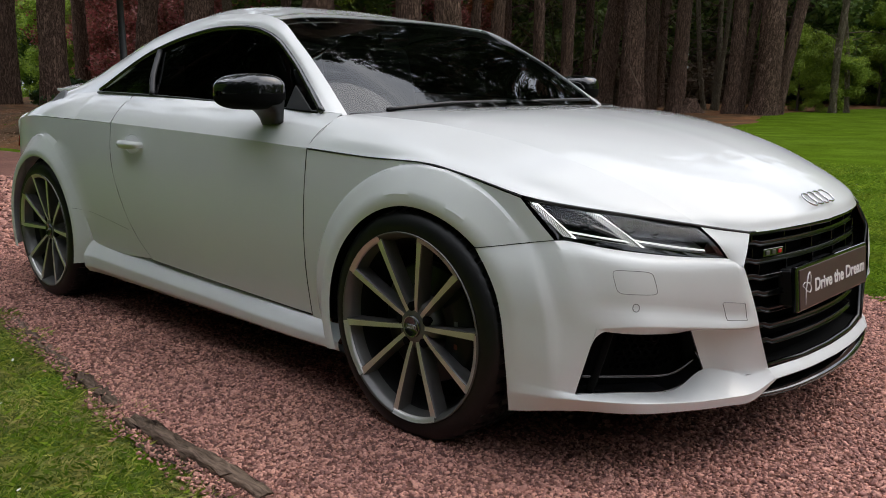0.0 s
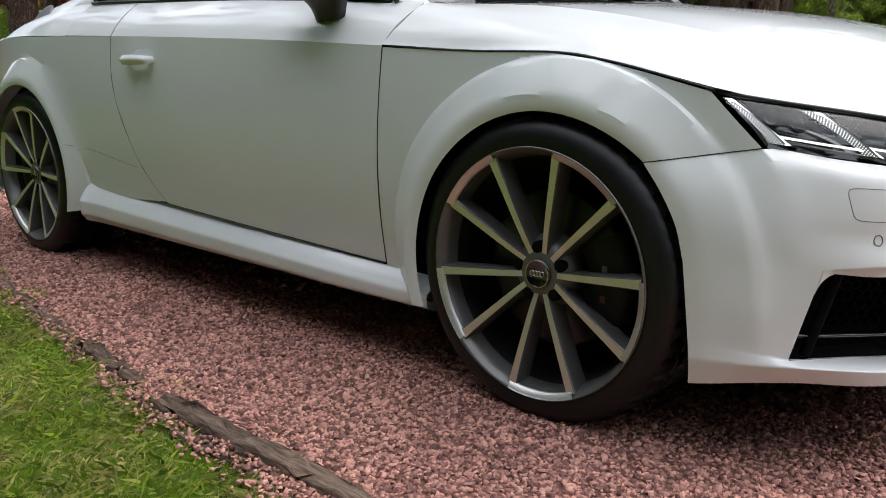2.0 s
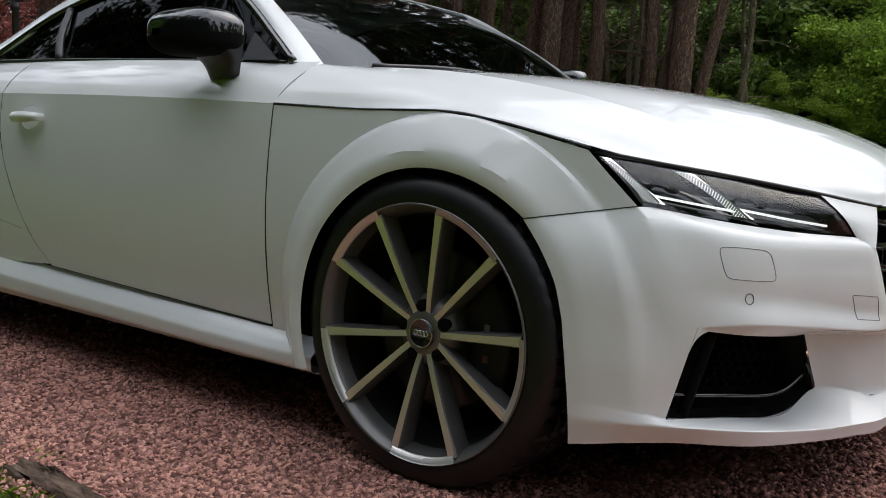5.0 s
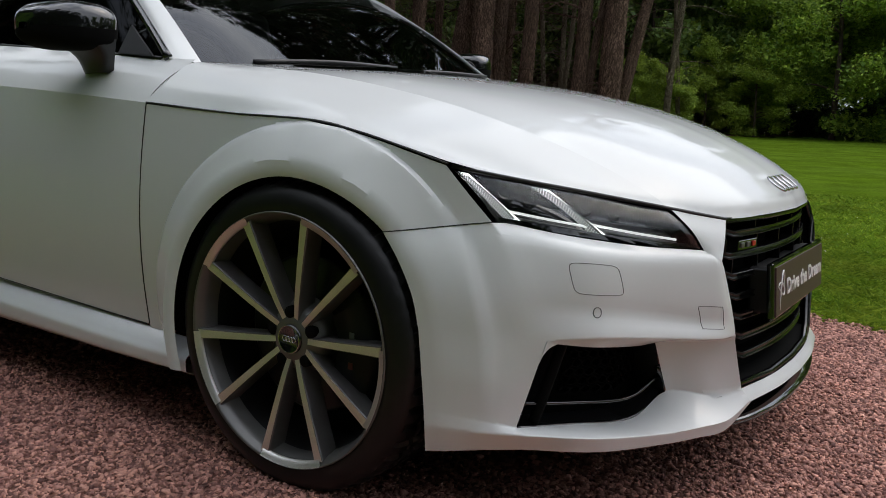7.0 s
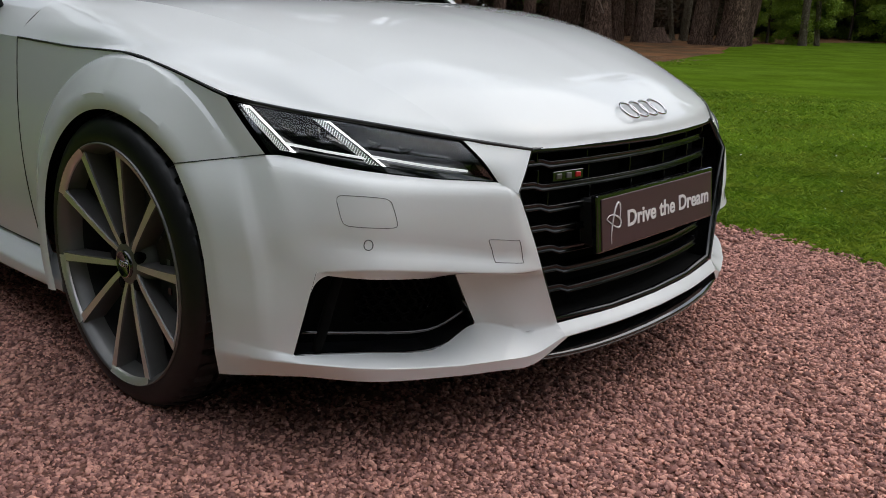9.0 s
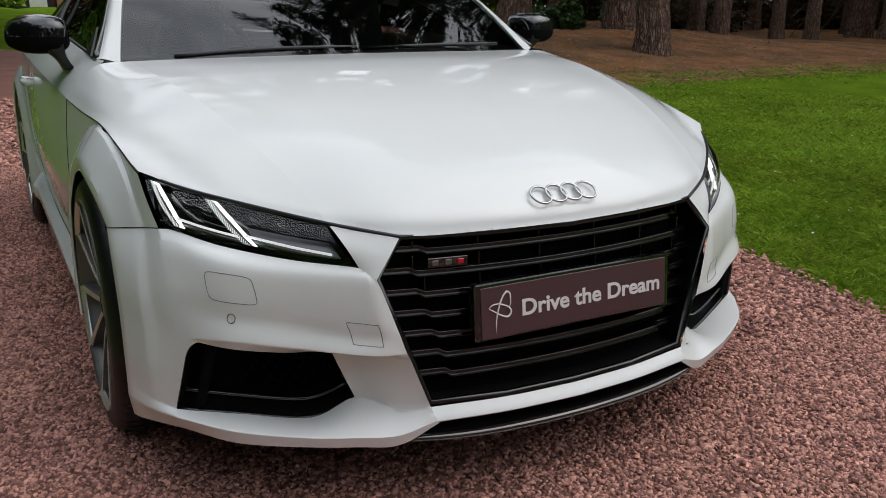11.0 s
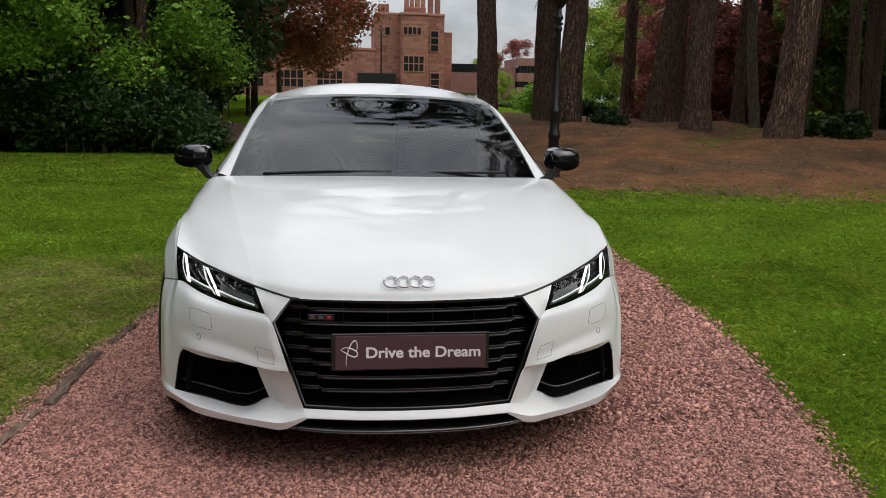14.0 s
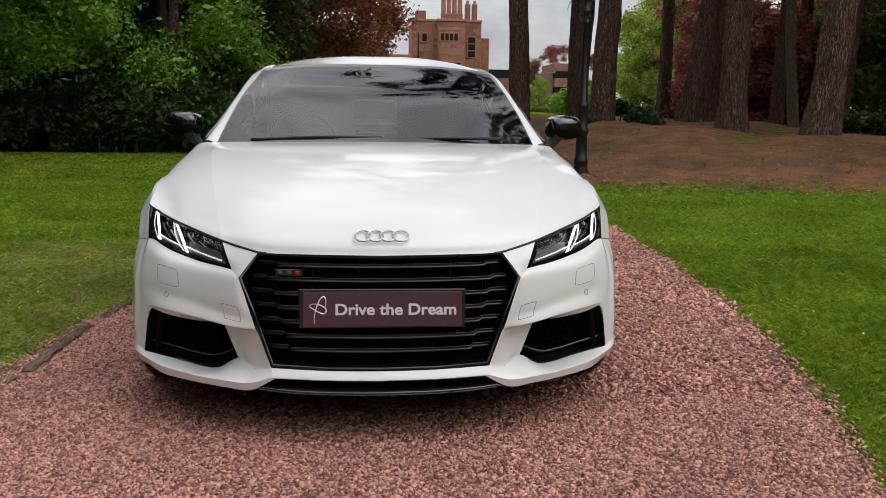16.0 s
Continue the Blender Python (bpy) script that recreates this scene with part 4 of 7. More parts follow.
zs, ts = np.linspace(0.256, 0.616, 10), np.linspace(-1, 1, 13)
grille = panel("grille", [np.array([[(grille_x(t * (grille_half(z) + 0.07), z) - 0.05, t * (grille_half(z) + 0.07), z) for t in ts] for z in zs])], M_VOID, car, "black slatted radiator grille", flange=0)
for k in range(7):
    z = 0.576 - 0.0440 * k
    w = grille_half(z) - 0.004
    prof = [(-0.036, 0.0075), (-0.0045, 0.0075), (-0.0015, 0.0065), (-0.004, 0.0035), (-0.004, -0.002), (0.0, -0.0045), (-0.001, -0.0065), (-0.005, -0.0075), (-0.036, -0.0065)]
    g = np.array([[(grille_x(t * w, z) - 0.012 + dx - (0.010 if abs(t) > 0.81 else 0), t * w, z + dz + (0.005 if abs(t) > 0.81 else 0)) for t in sorted([*np.linspace(-1, 1, 25), -0.825, -0.80, 0.80, 0.825])] for dx, dz in prof])
    panel("slat", [g], M_GRILLE, grille, flange=0, flip=None)
for z0, z1, yy in ((0.608, 0.583, (-0.350, -0.212, -0.070, 0.076, 0.216, 0.350)), (0.568, 0.539, (-0.352, -0.212, -0.070, 0.076, 0.216, 0.352)), (0.524, 0.495, (-0.33, -0.212, -0.070, 0.076, 0.216, 0.33))):
    for y in yy:
        part("divider", box_bm((0.03, 0.0035, z0 - z1), (grille_x(y, z0) - 0.030, y, (z0 + z1) / 2), 0.001, 1), M_GRILLE, grille)
frame_pts = [(0.734, 0.377, 0.609), (0.749, 0.436, 0.537), (0.766, 0.388, 0.40), (0.782, 0.338, 0.262)]
rim_loop = [(x, y, z) for x, y, z in frame_pts] + [(0.81, 0.17, 0.258), (0.817, 0, 0.257), (0.81, -0.17, 0.258)] + [(x, -y, z) for x, y, z in frame_pts[::-1]] + [(0.775, -0.19, 0.609), (0.788, 0, 0.607), (0.775, 0.19, 0.609)]
V, Fc = tube([tuple(np.array(p) - (0.006, 0, 0)) for p in rim_loop], 0.0085, 8, 1, True)
put("grille_frame", mesh_of("grille_frame", V, Fc, M_GRILLE), grille)
n = len(rim_loop)
V = [tuple(np.array(p) - (0.004, 0, 0)) for p in rim_loop] + [(p[0] - 0.08, p[1] * 1.02, p[2]) for p in rim_loop]
put("grille_wall", mesh_of("grille_wall", V, [(k, (k + 1) % n, n + (k + 1) % n, n + k) for k in range(n)], M_VOID, False), grille)
# badge on the grille
badge = part("badge", box_bm((0.004, 0.085, 0.020), (grille_x(0.28, 0.555) - 0.008, -0.285, 0.554), 0.001, 1, Matrix.Rotation(radians(-10), 4, "Z")), M_BLACKGLOSS, grille)
for i, (dy, m) in enumerate(((-0.027, M_GREYBADGE), (0.0, M_GREYBADGE), (0.026, M_RED))):
    part("badge_letter", box_bm((0.005, 0.014, 0.011), (grille_x(0.28, 0.555) - 0.0055 + 0.17 * dy, -0.285 + dy, 0.554), 0.001, 1, Matrix.Rotation(radians(-10), 4, "Z")), m, badge)

# lower splitter
split = []
for y in np.linspace(-0.41, 0.41, 21):
    e = abs(y) / 0.41
    split.append((0.838 - 0.30 * y * y - 0.01 * e**6, y))
def lip_grid(rows):
    return np.array([[(x + dx, y * sc, z + 0.012 * (abs(y) / 0.41) ** 4) for x, y in split] for dx, sc, z in rows])


splitter = panel("splitter", [lip_grid(((-0.052, 0.985, 0.203), (-0.012, 1.0, 0.195), (-0.002, 1.005, 0.190), (0.0, 1.005, 0.187), (-0.004, 1.0, 0.181), (-0.10, 0.98, 0.179)))], M_BLACKGLOSS, car, "gloss black front splitter", flange=0)
panel("splitter_recess", [lip_grid(((-0.02, 0.97, 0.236), (-0.046, 0.97, 0.224), (-0.046, 0.98, 0.195)))], M_VOID, splitter, flange=0)
rod("splitter_edge", [(x - 0.003, y, 0.1815 + 0.012 * (abs(y) / 0.41) ** 4) for x, y in split], 0.0016, M_ALLOY, splitter, per=1, sides=5)
panel("grille_floor", [np.array([[(grille_x(t * 0.33, 0.26) + dx, t * 0.335, z) for t in ts] for dx, z in ((-0.06, 0.262), (0.012, 0.256))])], M_VOID, grille, flange=0)

# show plate
plate = part("plate", box_bm((0.016, 0.512, 0.122), (0.806, 0.003, 0.4515), 0.004, 2, Matrix.Rotation(radians(-5), 4, "Y")), M_BLACKGLOSS, car, "plum show plate with pale lettering")
face = part("plate_face", box_bm((0.004, 0.487, 0.108), (0.8145, 0.004, 0.4500), 0.001, 1, Matrix.Rotation(radians(-5), 4, "Y")), M_PLATE, plate)
part("plate_bracket", box_bm((0.05, 0.48, 0.10), (0.780, 0.003, 0.450), 0.006, 1, Matrix.Rotation(radians(-5), 4, "Y")), M_BLACK, plate)
PLATE_M = Matrix(((0, 0, 1, 0.8171), (1, 0, 0, 0.004), (0, 1, 0, 0.450), (0, 0, 0, 1)))
tilt = Matrix.Translation((0.8171, 0.004, 0.450)) @ Matrix.Rotation(radians(-5), 4, "Y") @ Matrix.Translation((-0.8171, -0.004, -0.450))
txt = bpy.data.curves.new("words", "FONT")
txt.body, txt.size, txt.extrude, txt.offset, txt.align_x, txt.align_y = "Drive the Dream", 0.0485, 0.0006, 0.0011, "CENTER", "CENTER"
tob = bpy.data.objects.new("words", txt)
scene.collection.objects.link(tob)
bpy.context.view_layer.update()
tme = bpy.data.meshes.new_from_object(tob.evaluated_get(bpy.context.evaluated_depsgraph_get()))
bpy.data.objects.remove(tob)
tw = max(v.co.x for v in tme.vertices) - min(v.co.x for v in tme.vertices)
tme.materials.clear()
tme.materials.append(M_LETTER)
put("lettering", tme, plate, m=tilt @ PLATE_M @ Matrix.Translation((0.040, -0.002, 0)) @ Matrix.Diagonal((0.371 / tw, 1.0, 1, 1)))
for pts in ([(-0.209, -0.043, 0), (-0.209, -0.020, 0), (-0.203, 0.006, 0), (-0.193, 0.030, 0), (-0.182, 0.040, 0), (-0.175, 0.033, 0), (-0.174, 0.018, 0), (-0.176, 0.006, 0)],
            [(-0.226, 0.011, 0), (-0.214, 0.017, 0), (-0.195, 0.015, 0), (-0.178, 0.006, 0), (-0.173, -0.004, 0), (-0.181, -0.013, 0), (-0.197, -0.008, 0), (-0.213, 0.002, 0), (-0.226, 0.010, 0)]):
    V, Fc = tube(pts, [0.0008, 0.0022, 0.0022, 0.0009], 5, 6)
    put("emblem", mesh_of("emblem", V, Fc, M_LETTER), plate, m=tilt @ PLATE_M)

# four interlocked chrome rings on the bonnet's nose
nrm = Vector((0.57, 0, 0.82))
basis = Matrix(((0, -nrm.z, nrm.x, 0), (1, 0, 0, 0), (0, nrm.x, nrm.z, 0), (0, 0, 0, 1)))
for k in range(4):
    th = np.linspace(0, 2 * math.pi, 25)[:-1]
    V, Fc = tube([(0.0243 * math.cos(a), 0.0243 * math.sin(a), 0.005) for a in th], 0.0030, 8, 1, True)
    put("emblem_ring", mesh_of("emblem_ring", V, Fc, M_CHROME), car, "chrome ring emblem", Matrix.Translation((0.7515, -0.0585 + 0.039 * k, 0.6640)) @ basis)

# fuel cap, spoiler, aerial, wipers
fc = lathe("fuel_cap", [(0.0, 0.006), (0.05, 0.006), (0.062, 0.008), (0.070, 0.004), (0.072, 0.0)], M_GREYBADGE, car, 32, "z", Matrix.Translation((-2.48, -0.778, 0.925)) @ Euler((radians(52), radians(-6), 0)).to_matrix().to_4x4(), "brushed metal fuel cap")
panel("spoiler", [loft(both([[(-2.86, 0.0, 1.012), (-2.86, 0.28, 1.007), (-2.89, 0.47, 0.992)], [(-3.16, 0.0, 1.036), (-3.14, 0.3, 1.028), (-3.05, 0.545, 0.991)], [(-3.15, 0.0, 1.012), (-3.13, 0.3, 1.004), (-3.04, 0.535, 0.974)]]), 6, 4, smooth=False)], M_PAINT, car)
rod("aerial", [(-2.02, 0, 1.28), (-2.06, 0, 1.315), (-2.12, 0, 1.325)], [0.02, 0.012, 0.004], M_PAINT, car, sides=8)
for y0, y1 in ((-0.55, 0.02), (0.05, 0.55)):
    rod("wiper", [(-0.43, y0, 0.920 - 0.03 * y0 * y0), (-0.415, (y0 + y1) / 2, 0.926), (-0.41, y1, 0.926)], 0.007, M_BLACK, car, per=5, sides=6)
rod("cowl_trim", [(-0.445, -0.69, 0.894), (-0.415, -0.4, 0.898), (-0.395, 0, 0.901), (-0.415, 0.4, 0.898), (-0.445, 0.69, 0.894)], 0.016, M_BLACK, car, per=8, sides=8, flat=0.5)

# cabin and floor
part("floor_pan", box_bm((3.5, 1.30, 0.10), (-1.25, 0, 0.235), 0.02, 1), M_VOID, car)
part("engine_bay", box_bm((0.95, 0.98, 0.30), (0.14, 0, 0.42), 0.05, 1), M_VOID, car)
part("dashboard", box_bm((0.42, 1.34, 0.16), (-0.68, 0, 0.815), 0.05, 3), M_CABIN, car)
part("rear_shelf", box_bm((0.75, 1.2, 0.05), (-2.55, 0, 0.86), 0.02, 1), M_CABIN, car)
part("cabin_tub", box_bm((1.9, 1.42, 0.45), (-1.35, 0, 0.50), 0.03, 1), M_VOID, car)
for y in (-0.36, 0.36):
    seat = part("seat", box_bm((0.50, 0.50, 0.18), (-1.25, y, 0.66), 0.06, 3), M_SEAT, car, "black leather bucket seat")
    part("backrest", box_bm((0.13, 0.50, 0.56), (-1.52, y, 0.90), 0.05, 3, Matrix.Rotation(radians(-16), 4, "Y")), M_SEAT, seat)
    part("headrest", box_bm((0.10, 0.27, 0.20), (-1.62, y, 1.13), 0.045, 3), M_SEAT, seat)
th = np.linspace(0, 2 * math.pi, 25)[:-1]
V, Fc = tube([(0.0, 0.178 * math.cos(a), 0.178 * math.sin(a)) for a in th], 0.014, 8, 1, True)
wheel_ob = put("steering_wheel", mesh_of("steering_wheel", V, Fc, M_CABIN), car, m=Matrix.Translation((-0.86, -0.36, 0.865)) @ Matrix.Rotation(radians(-22), 4, "Y"))
part("wheel_boss", box_bm((0.04, 0.30, 0.06), (0, 0, 0), 0.015, 2), M_CABIN, wheel_ob)
part("inside_mirror", box_bm((0.03, 0.16, 0.05), (-0.99, 0.0, 1.175), 0.012, 2), M_BLACK, car)
panel("headliner", [loft(both([[(x, y * 0.97, z - 0.03) for x, y, z in c] for c in (rf1, rf2, rf3)]), 6, 6)], M_CABINLIGHT, car, flange=0)

# ---- wheels ----
def wheel_meshes():
    out = {}
    prof = [(0.260, -0.100), (0.2675, -0.1065), (0.275, -0.1085), (0.286, -0.1085), (0.300, -0.1045), (0.313, -0.096), (0.322, -0.085), (0.327, -0.071), (0.3295, -0.058), (0.3305, -0.042), (0.322, -0.040), (0.322, -0.031), (0.331, -0.029),
            (0.331, -0.006), (0.322, -0.004), (0.322, 0.005), (0.331, 0.007), (0.331, 0.03), (0.322, 0.032), (0.322, 0.041), (0.3305, 0.043), (0.3295, 0.085), (0.320, 0.112), (0.292, 0.121), (0.26, 0.108)]
    steps = 300
    th = np.linspace(0, 2 * math.pi, steps, endpoint=False)
    p = np.array(prof)
    r = np.repeat(p[:, :1], steps, 1)
    notch = (np.arange(steps) % 6 < 2) * 0.006
    for i in (7, 8, 9, 12, 13, 16, 17, 20, 21, 22):
        r[i] -= notch
    h = np.repeat(p[:, 1:], steps, 1)
    v = np.stack([r * np.cos(th), h, r * np.sin(th)], -1).reshape(-1, 3)
    f = [(i * steps + j, (i + 1) * steps + j, (i + 1) * steps + (j + 1) % steps, i * steps + (j + 1) % steps) for i in range(len(p) - 1) for j in range(steps)]
    out["tyre"] = mesh_of("tyre", v, f, M_RUBBER)
    # crisp tread blocks on the shoulder
    out["tyre"].polygons.foreach_set("use_smooth", [not 6 <= i // steps <= 21 for i in range(len(f))])
    bm = bmesh.new()
    # spoke: straight, tapering, with a narrow turned face and a deeper grey flank
    for name, face in (("spoke", False), ("spoke_face", True)):
        bm = bmesh.new()
        rows = []
        for k in np.linspace(0, 1, 7):
            lat, rad = 0.0105 + (0.0765 - 0.0105) * k, 0.042 + (0.243 - 0.042) * k
            y = -0.078 - 0.027 * k**0.75
            w = 0.0074 + 0.0034 * k + 0.006 * max(0.0, k - 0.8)
            d = 0.048
            if face:
                sec = [(-w * 0.82, -0.0008), (w * 0.82, -0.0008), (w * 0.82, 0.002), (-w * 0.82, 0.002)]
            else:
                sec = [(-w * 1.05, 0.0025), (-w * 0.92, 0.0), (w * 0.92, 0.0), (w * 1.05, 0.0025), (w * 1.0, d), (-w * 1.0, d)]
            rows.append([bm.verts.new((lat + a, y + b, rad)) for a, b in sec])
        n = len(rows[0])
        for a, b in zip(rows, rows[1:]):
            for i in range(n):
                bm.faces.new((a[i], a[(i + 1) % n], b[(i + 1) % n], b[i]))
        bm.faces.new(rows[0]), bm.faces.new(rows[-1][::-1])
        bmesh.ops.recalc_face_normals(bm, faces=bm.faces)
        me = bpy.data.meshes.new(name)
        bm.to_mesh(me)
        me.materials.append(M_MACHINED if face else M_ALLOY)
        out[name] = me
        bmesh.ops.scale(bm, vec=(-1, 1, 1), verts=bm.verts)
        bmesh.ops.reverse_faces(bm, faces=bm.faces)
        me2 = bpy.data.meshes.new(name)
        bm.to_mesh(me2)
        me2.materials.append(M_MACHINED if face else M_ALLOY)
        out[name + "_b"] = me2
        bm.free()
    return out


WM = wheel_meshes()
WHEEL_TURN = (36, -6)


def petal_arc():
    """The turned band on the rim that joins the two spokes of a pair."""
    a = np.radians(90 + np.linspace(-18.6, 18.6, 22))
    g = np.array([[(r * math.cos(t), y, r * math.sin(t)) for t in a] for r, y in ((0.2517, -0.100), (0.2521, -0.1062), (0.2635, -0.1090), (0.2667, -0.1122))])
    return mesh_of("rim_band", *sheet([g], 0, flip=True), M_MACHINED)


WM["arc"] = petal_arc()
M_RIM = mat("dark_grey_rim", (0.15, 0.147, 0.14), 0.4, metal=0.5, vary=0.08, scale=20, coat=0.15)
# barrel kept near black, the shade behind the spokes put into its colour
M_BARREL = mat("shaded_barrel_alloy", (0.016, 0.016, 0.0165), 0.5, metal=0.4, vary=0.2, scale=20)


def build_wheel(m, name, cap_turn=0):
    rim = lathe(name, [(0.2690, -0.100), (0.2687, -0.1105), (0.2660, -0.1115), (0.2630, -0.106), (0.2560, -0.098), (0.2520, -0.086), (0.246, -0.060)], M_RIM, car, 96, label="grey five-spoke alloy wheel with turned faces", m=m)
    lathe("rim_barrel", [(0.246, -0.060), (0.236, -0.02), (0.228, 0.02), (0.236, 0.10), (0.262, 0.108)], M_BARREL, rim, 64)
    put("tyre", WM["tyre"], rim, "low-profile black tyre")
    for k in range(5):
        turn = Matrix.Rotation(radians(180 + 72 * k), 4, "Y")
        for sfx in ("", "_b"):
            put("spoke", WM["spoke" + sfx], rim, m=turn)
            put("spoke_face", WM["spoke_face" + sfx], rim, m=turn)
        put("rim_band", WM["arc"], rim, m=turn)
        # near-black discs stand for the shade in the wheel-bolt holes
        bolt = turn @ Matrix.Rotation(radians(36), 4, "Y") @ Matrix.Translation((0, -0.077, 0.056))
        lathe("bolt", [(0.0, -0.0035), (0.0125, -0.0035), (0.0130, -0.002), (0.0130, 0.012)], M_VOID, rim, 14, m=bolt)
    lathe("hub", [(0.0315, -0.081), (0.040, -0.082), (0.050, -0.077), (0.066, -0.069), (0.078, -0.045), (0.083, 0.0)], M_ALLOY, rim, 48)
    cap = lathe("hub_cap", [(0.0, -0.086), (0.0265, -0.0855), (0.028, -0.0875), (0.030, -0.0875), (0.0315, -0.080)], M_BLACKGLOSS, rim, 40)
    for k in range(4):
        lathe("cap_ring", [(0.0048, -0.0858), (0.0052, -0.0874), (0.0062, -0.0874), (0.0066, -0.0858)], M_CHROME, rim, 18, m=Matrix.Rotation(radians(cap_turn), 4, "Y") @ Matrix.Translation((-0.0128 + 0.0085 * k, 0, 0)))
    lathe("cap_edge", [(0.0278, -0.0875), (0.0289, -0.0885), (0.0300, -0.0875)], M_CHROME, rim, 40)
    part("maker_mark", box_bm((0.036, 0.001, 0.005), (0, 0, 0), 0.0), M_LETTER, rim, m=Matrix.Translation((0.006, -0.1055, -0.2560)) @ Matrix.Rotation(radians(28), 4, "X"))
    lathe("brake_disc", [(0.08, -0.02), (0.165, -0.02), (0.172, -0.018), (0.172, 0.004), (0.08, 0.004)], M_DISC, rim, 64, label="dull steel brake disc")
    # black disc added behind the spokes so that their gaps read as shade
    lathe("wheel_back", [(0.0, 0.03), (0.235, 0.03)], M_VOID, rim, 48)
    return rim


for ax, az in ((0.0, AXLE_Z), (-BASE, AXLE_Z)):
    build_wheel(Matrix.Translation((ax, -0.779, az)) @ Matrix.Rotation(radians(WHEEL_TURN[ax == 0]), 4, "Y"), "wheel", -WHEEL_TURN[ax == 0])
    build_wheel(Matrix.Translation((ax, 0.779, az)) @ Matrix.Rotation(radians(180), 4, "Z"), "wheel")
    for sg in (-1, 1):
        ang = np.radians(np.linspace(-32, 32, 10) if ax == 0 else np.linspace(150, 210, 10))
        g = np.array([[(ax + r * math.cos(a), y, az + r * math.sin(a)) for a in ang] for r, y in ((0.105, 0.80), (0.110, 0.838), (0.19, 0.838), (0.205, 0.825), (0.205, 0.76))])
        cal = panel("brake_caliper", [g], M_CALIPER, car, "black brake caliper", flange=0.01, mirrored=sg < 0)
        if ax == 0:
            part("caliper_mark", box_bm((0.012, 0.001, 0.034), (ax + 0.147, sg * 0.8395, az + 0.018), 0.0), M_GREYBADGE, cal)
            part("caliper_mark", box_bm((0.012, 0.001, 0.014), (ax + 0.144, sg * 0.8395, az - 0.035), 0.0), mat("caliper_red", (0.10, 0.01, 0.012), 0.4), cal)


# ---- ground ----
M_LAWN = mat("lawn", (0.072, 0.122, 0.008), 1.0, vary=0.25, scale=1.2, fine=0.5, fine_scale=60, second=(0.085, 0.14, 0.013), second_scale=0.5, bump=0.8, bump_scale=90, spec=0.0)
# base darker than the chippings, which puts shade into the gaps between them
M_GRAVEL = mat("red_gravel", (0.20, 0.096, 0.073), 0.9, vary=0.2, scale=1.5, fine=0.6, fine_scale=70, bump=1.0, bump_scale=70, spec=0.2)
M_STONE = mat("red_chippings", (0.45, 0.226, 0.180), 0.8, hue=-0.012, island=0.7, fine=0.25, fine_scale=160, vary=0.15, scale=1.1, spec=0.3, second=(0.38, 0.188, 0.156), second_scale=0.9)
M_NEEDLES = mat("pine_needles", (0.185, 0.086, 0.038), 0.95, vary=0.35, scale=2.0, fine=0.5, fine_scale=45, second=(0.105, 0.064, 0.034), second_scale=0.8, bump=0.9, bump_scale=50, spec=0.1)
M_BARK = bark_mat("pine_bark", (0.275, 0.178, 0.135), (0.055, 0.034, 0.026), 15.0)
M_PALEBARK = bark_mat("pale_bark", (0.30, 0.25, 0.18), (0.12, 0.09, 0.06), 16.0)
M_BARKDARK = mat("broadleaf_bark", (0.075, 0.055, 0.045), 0.95, vary=0.3, scale=3, fine=0.4, fine_scale=40, bump=0.8, bump_scale=25, spec=0.15)
M_GRASS = mat("grass_blades", (0.17, 0.285, 0.022), 0.7, island=0.32, vary=0.35, scale=1.3, second=(0.23, 0.31, 0.032), second_scale=1.8, spec=0.08, leaf=0.3)
M_VERGE = mat("verge_blades", (0.27, 0.36, 0.055), 0.6, island=0.5, hue=0.07, vary=0.35, scale=2.2, second=(0.40, 0.38, 0.13), second_scale=4.0, spec=0.25, leaf=0.3)
M_LEAF = mat("green_leaves", (0.21, 0.40, 0.05), 0.55, island=0.45, vary=0.3, scale=0.8, spec=0.3, leaf=0.35)
M_LEAFDARK = mat("dark_and_shaded_leaves", (0.036, 0.075, 0.018), 0.5, island=0.5, vary=0.3, scale=0.7, spec=0.35, leaf=0.25)
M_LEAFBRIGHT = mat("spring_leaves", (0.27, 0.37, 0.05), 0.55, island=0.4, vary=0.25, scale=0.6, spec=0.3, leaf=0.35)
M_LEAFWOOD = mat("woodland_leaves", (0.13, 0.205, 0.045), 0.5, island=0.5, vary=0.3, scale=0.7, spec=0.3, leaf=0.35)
M_LEAFRED = mat("copper_leaves", (0.30, 0.10, 0.078), 0.5, island=0.5, vary=0.3, scale=0.6, spec=0.3, leaf=0.35)
M_LEAFRUST = mat("rust_leaves", (0.26, 0.095, 0.038), 0.55, island=0.5, vary=0.3, scale=0.6, spec=0.3, leaf=0.35)
M_NEEDLE = mat("pine_foliage", (0.028, 0.050, 0.018), 0.6, island=0.5, vary=0.3, scale=0.5, spec=0.25)
M_BROWNWOOD = mat("dead_twigs", (0.10, 0.075, 0.05), 0.95, island=0.5, vary=0.3, scale=1.0, spec=0.1)
M_DAISY = mat("daisy_petals", (0.80, 0.80, 0.76), 0.7, island=0.1)
M_TIMBER = mat("weathered_timber", (0.17, 0.115, 0.088), 0.9, vary=0.4, scale=14, fine=0.6, fine_scale=110, bump=1.0, bump_scale=70, stretch=(0.12, 1, 1), second=(0.12, 0.086, 0.062), second_scale=5.0, spec=0.15)
M_SOIL = mat("dark_soil", (0.085, 0.056, 0.038), 0.95, vary=0.3, scale=6, bump=0.8, bump_scale=40)
M_SANDSTONE = mat("red_sandstone", (0.30, 0.125, 0.085), 0.9, vary=0.2, scale=0.7, fine=0.2, fine_scale=6, second=(0.24, 0.10, 0.075), second_scale=0.4, bump=0.3, bump_scale=8)
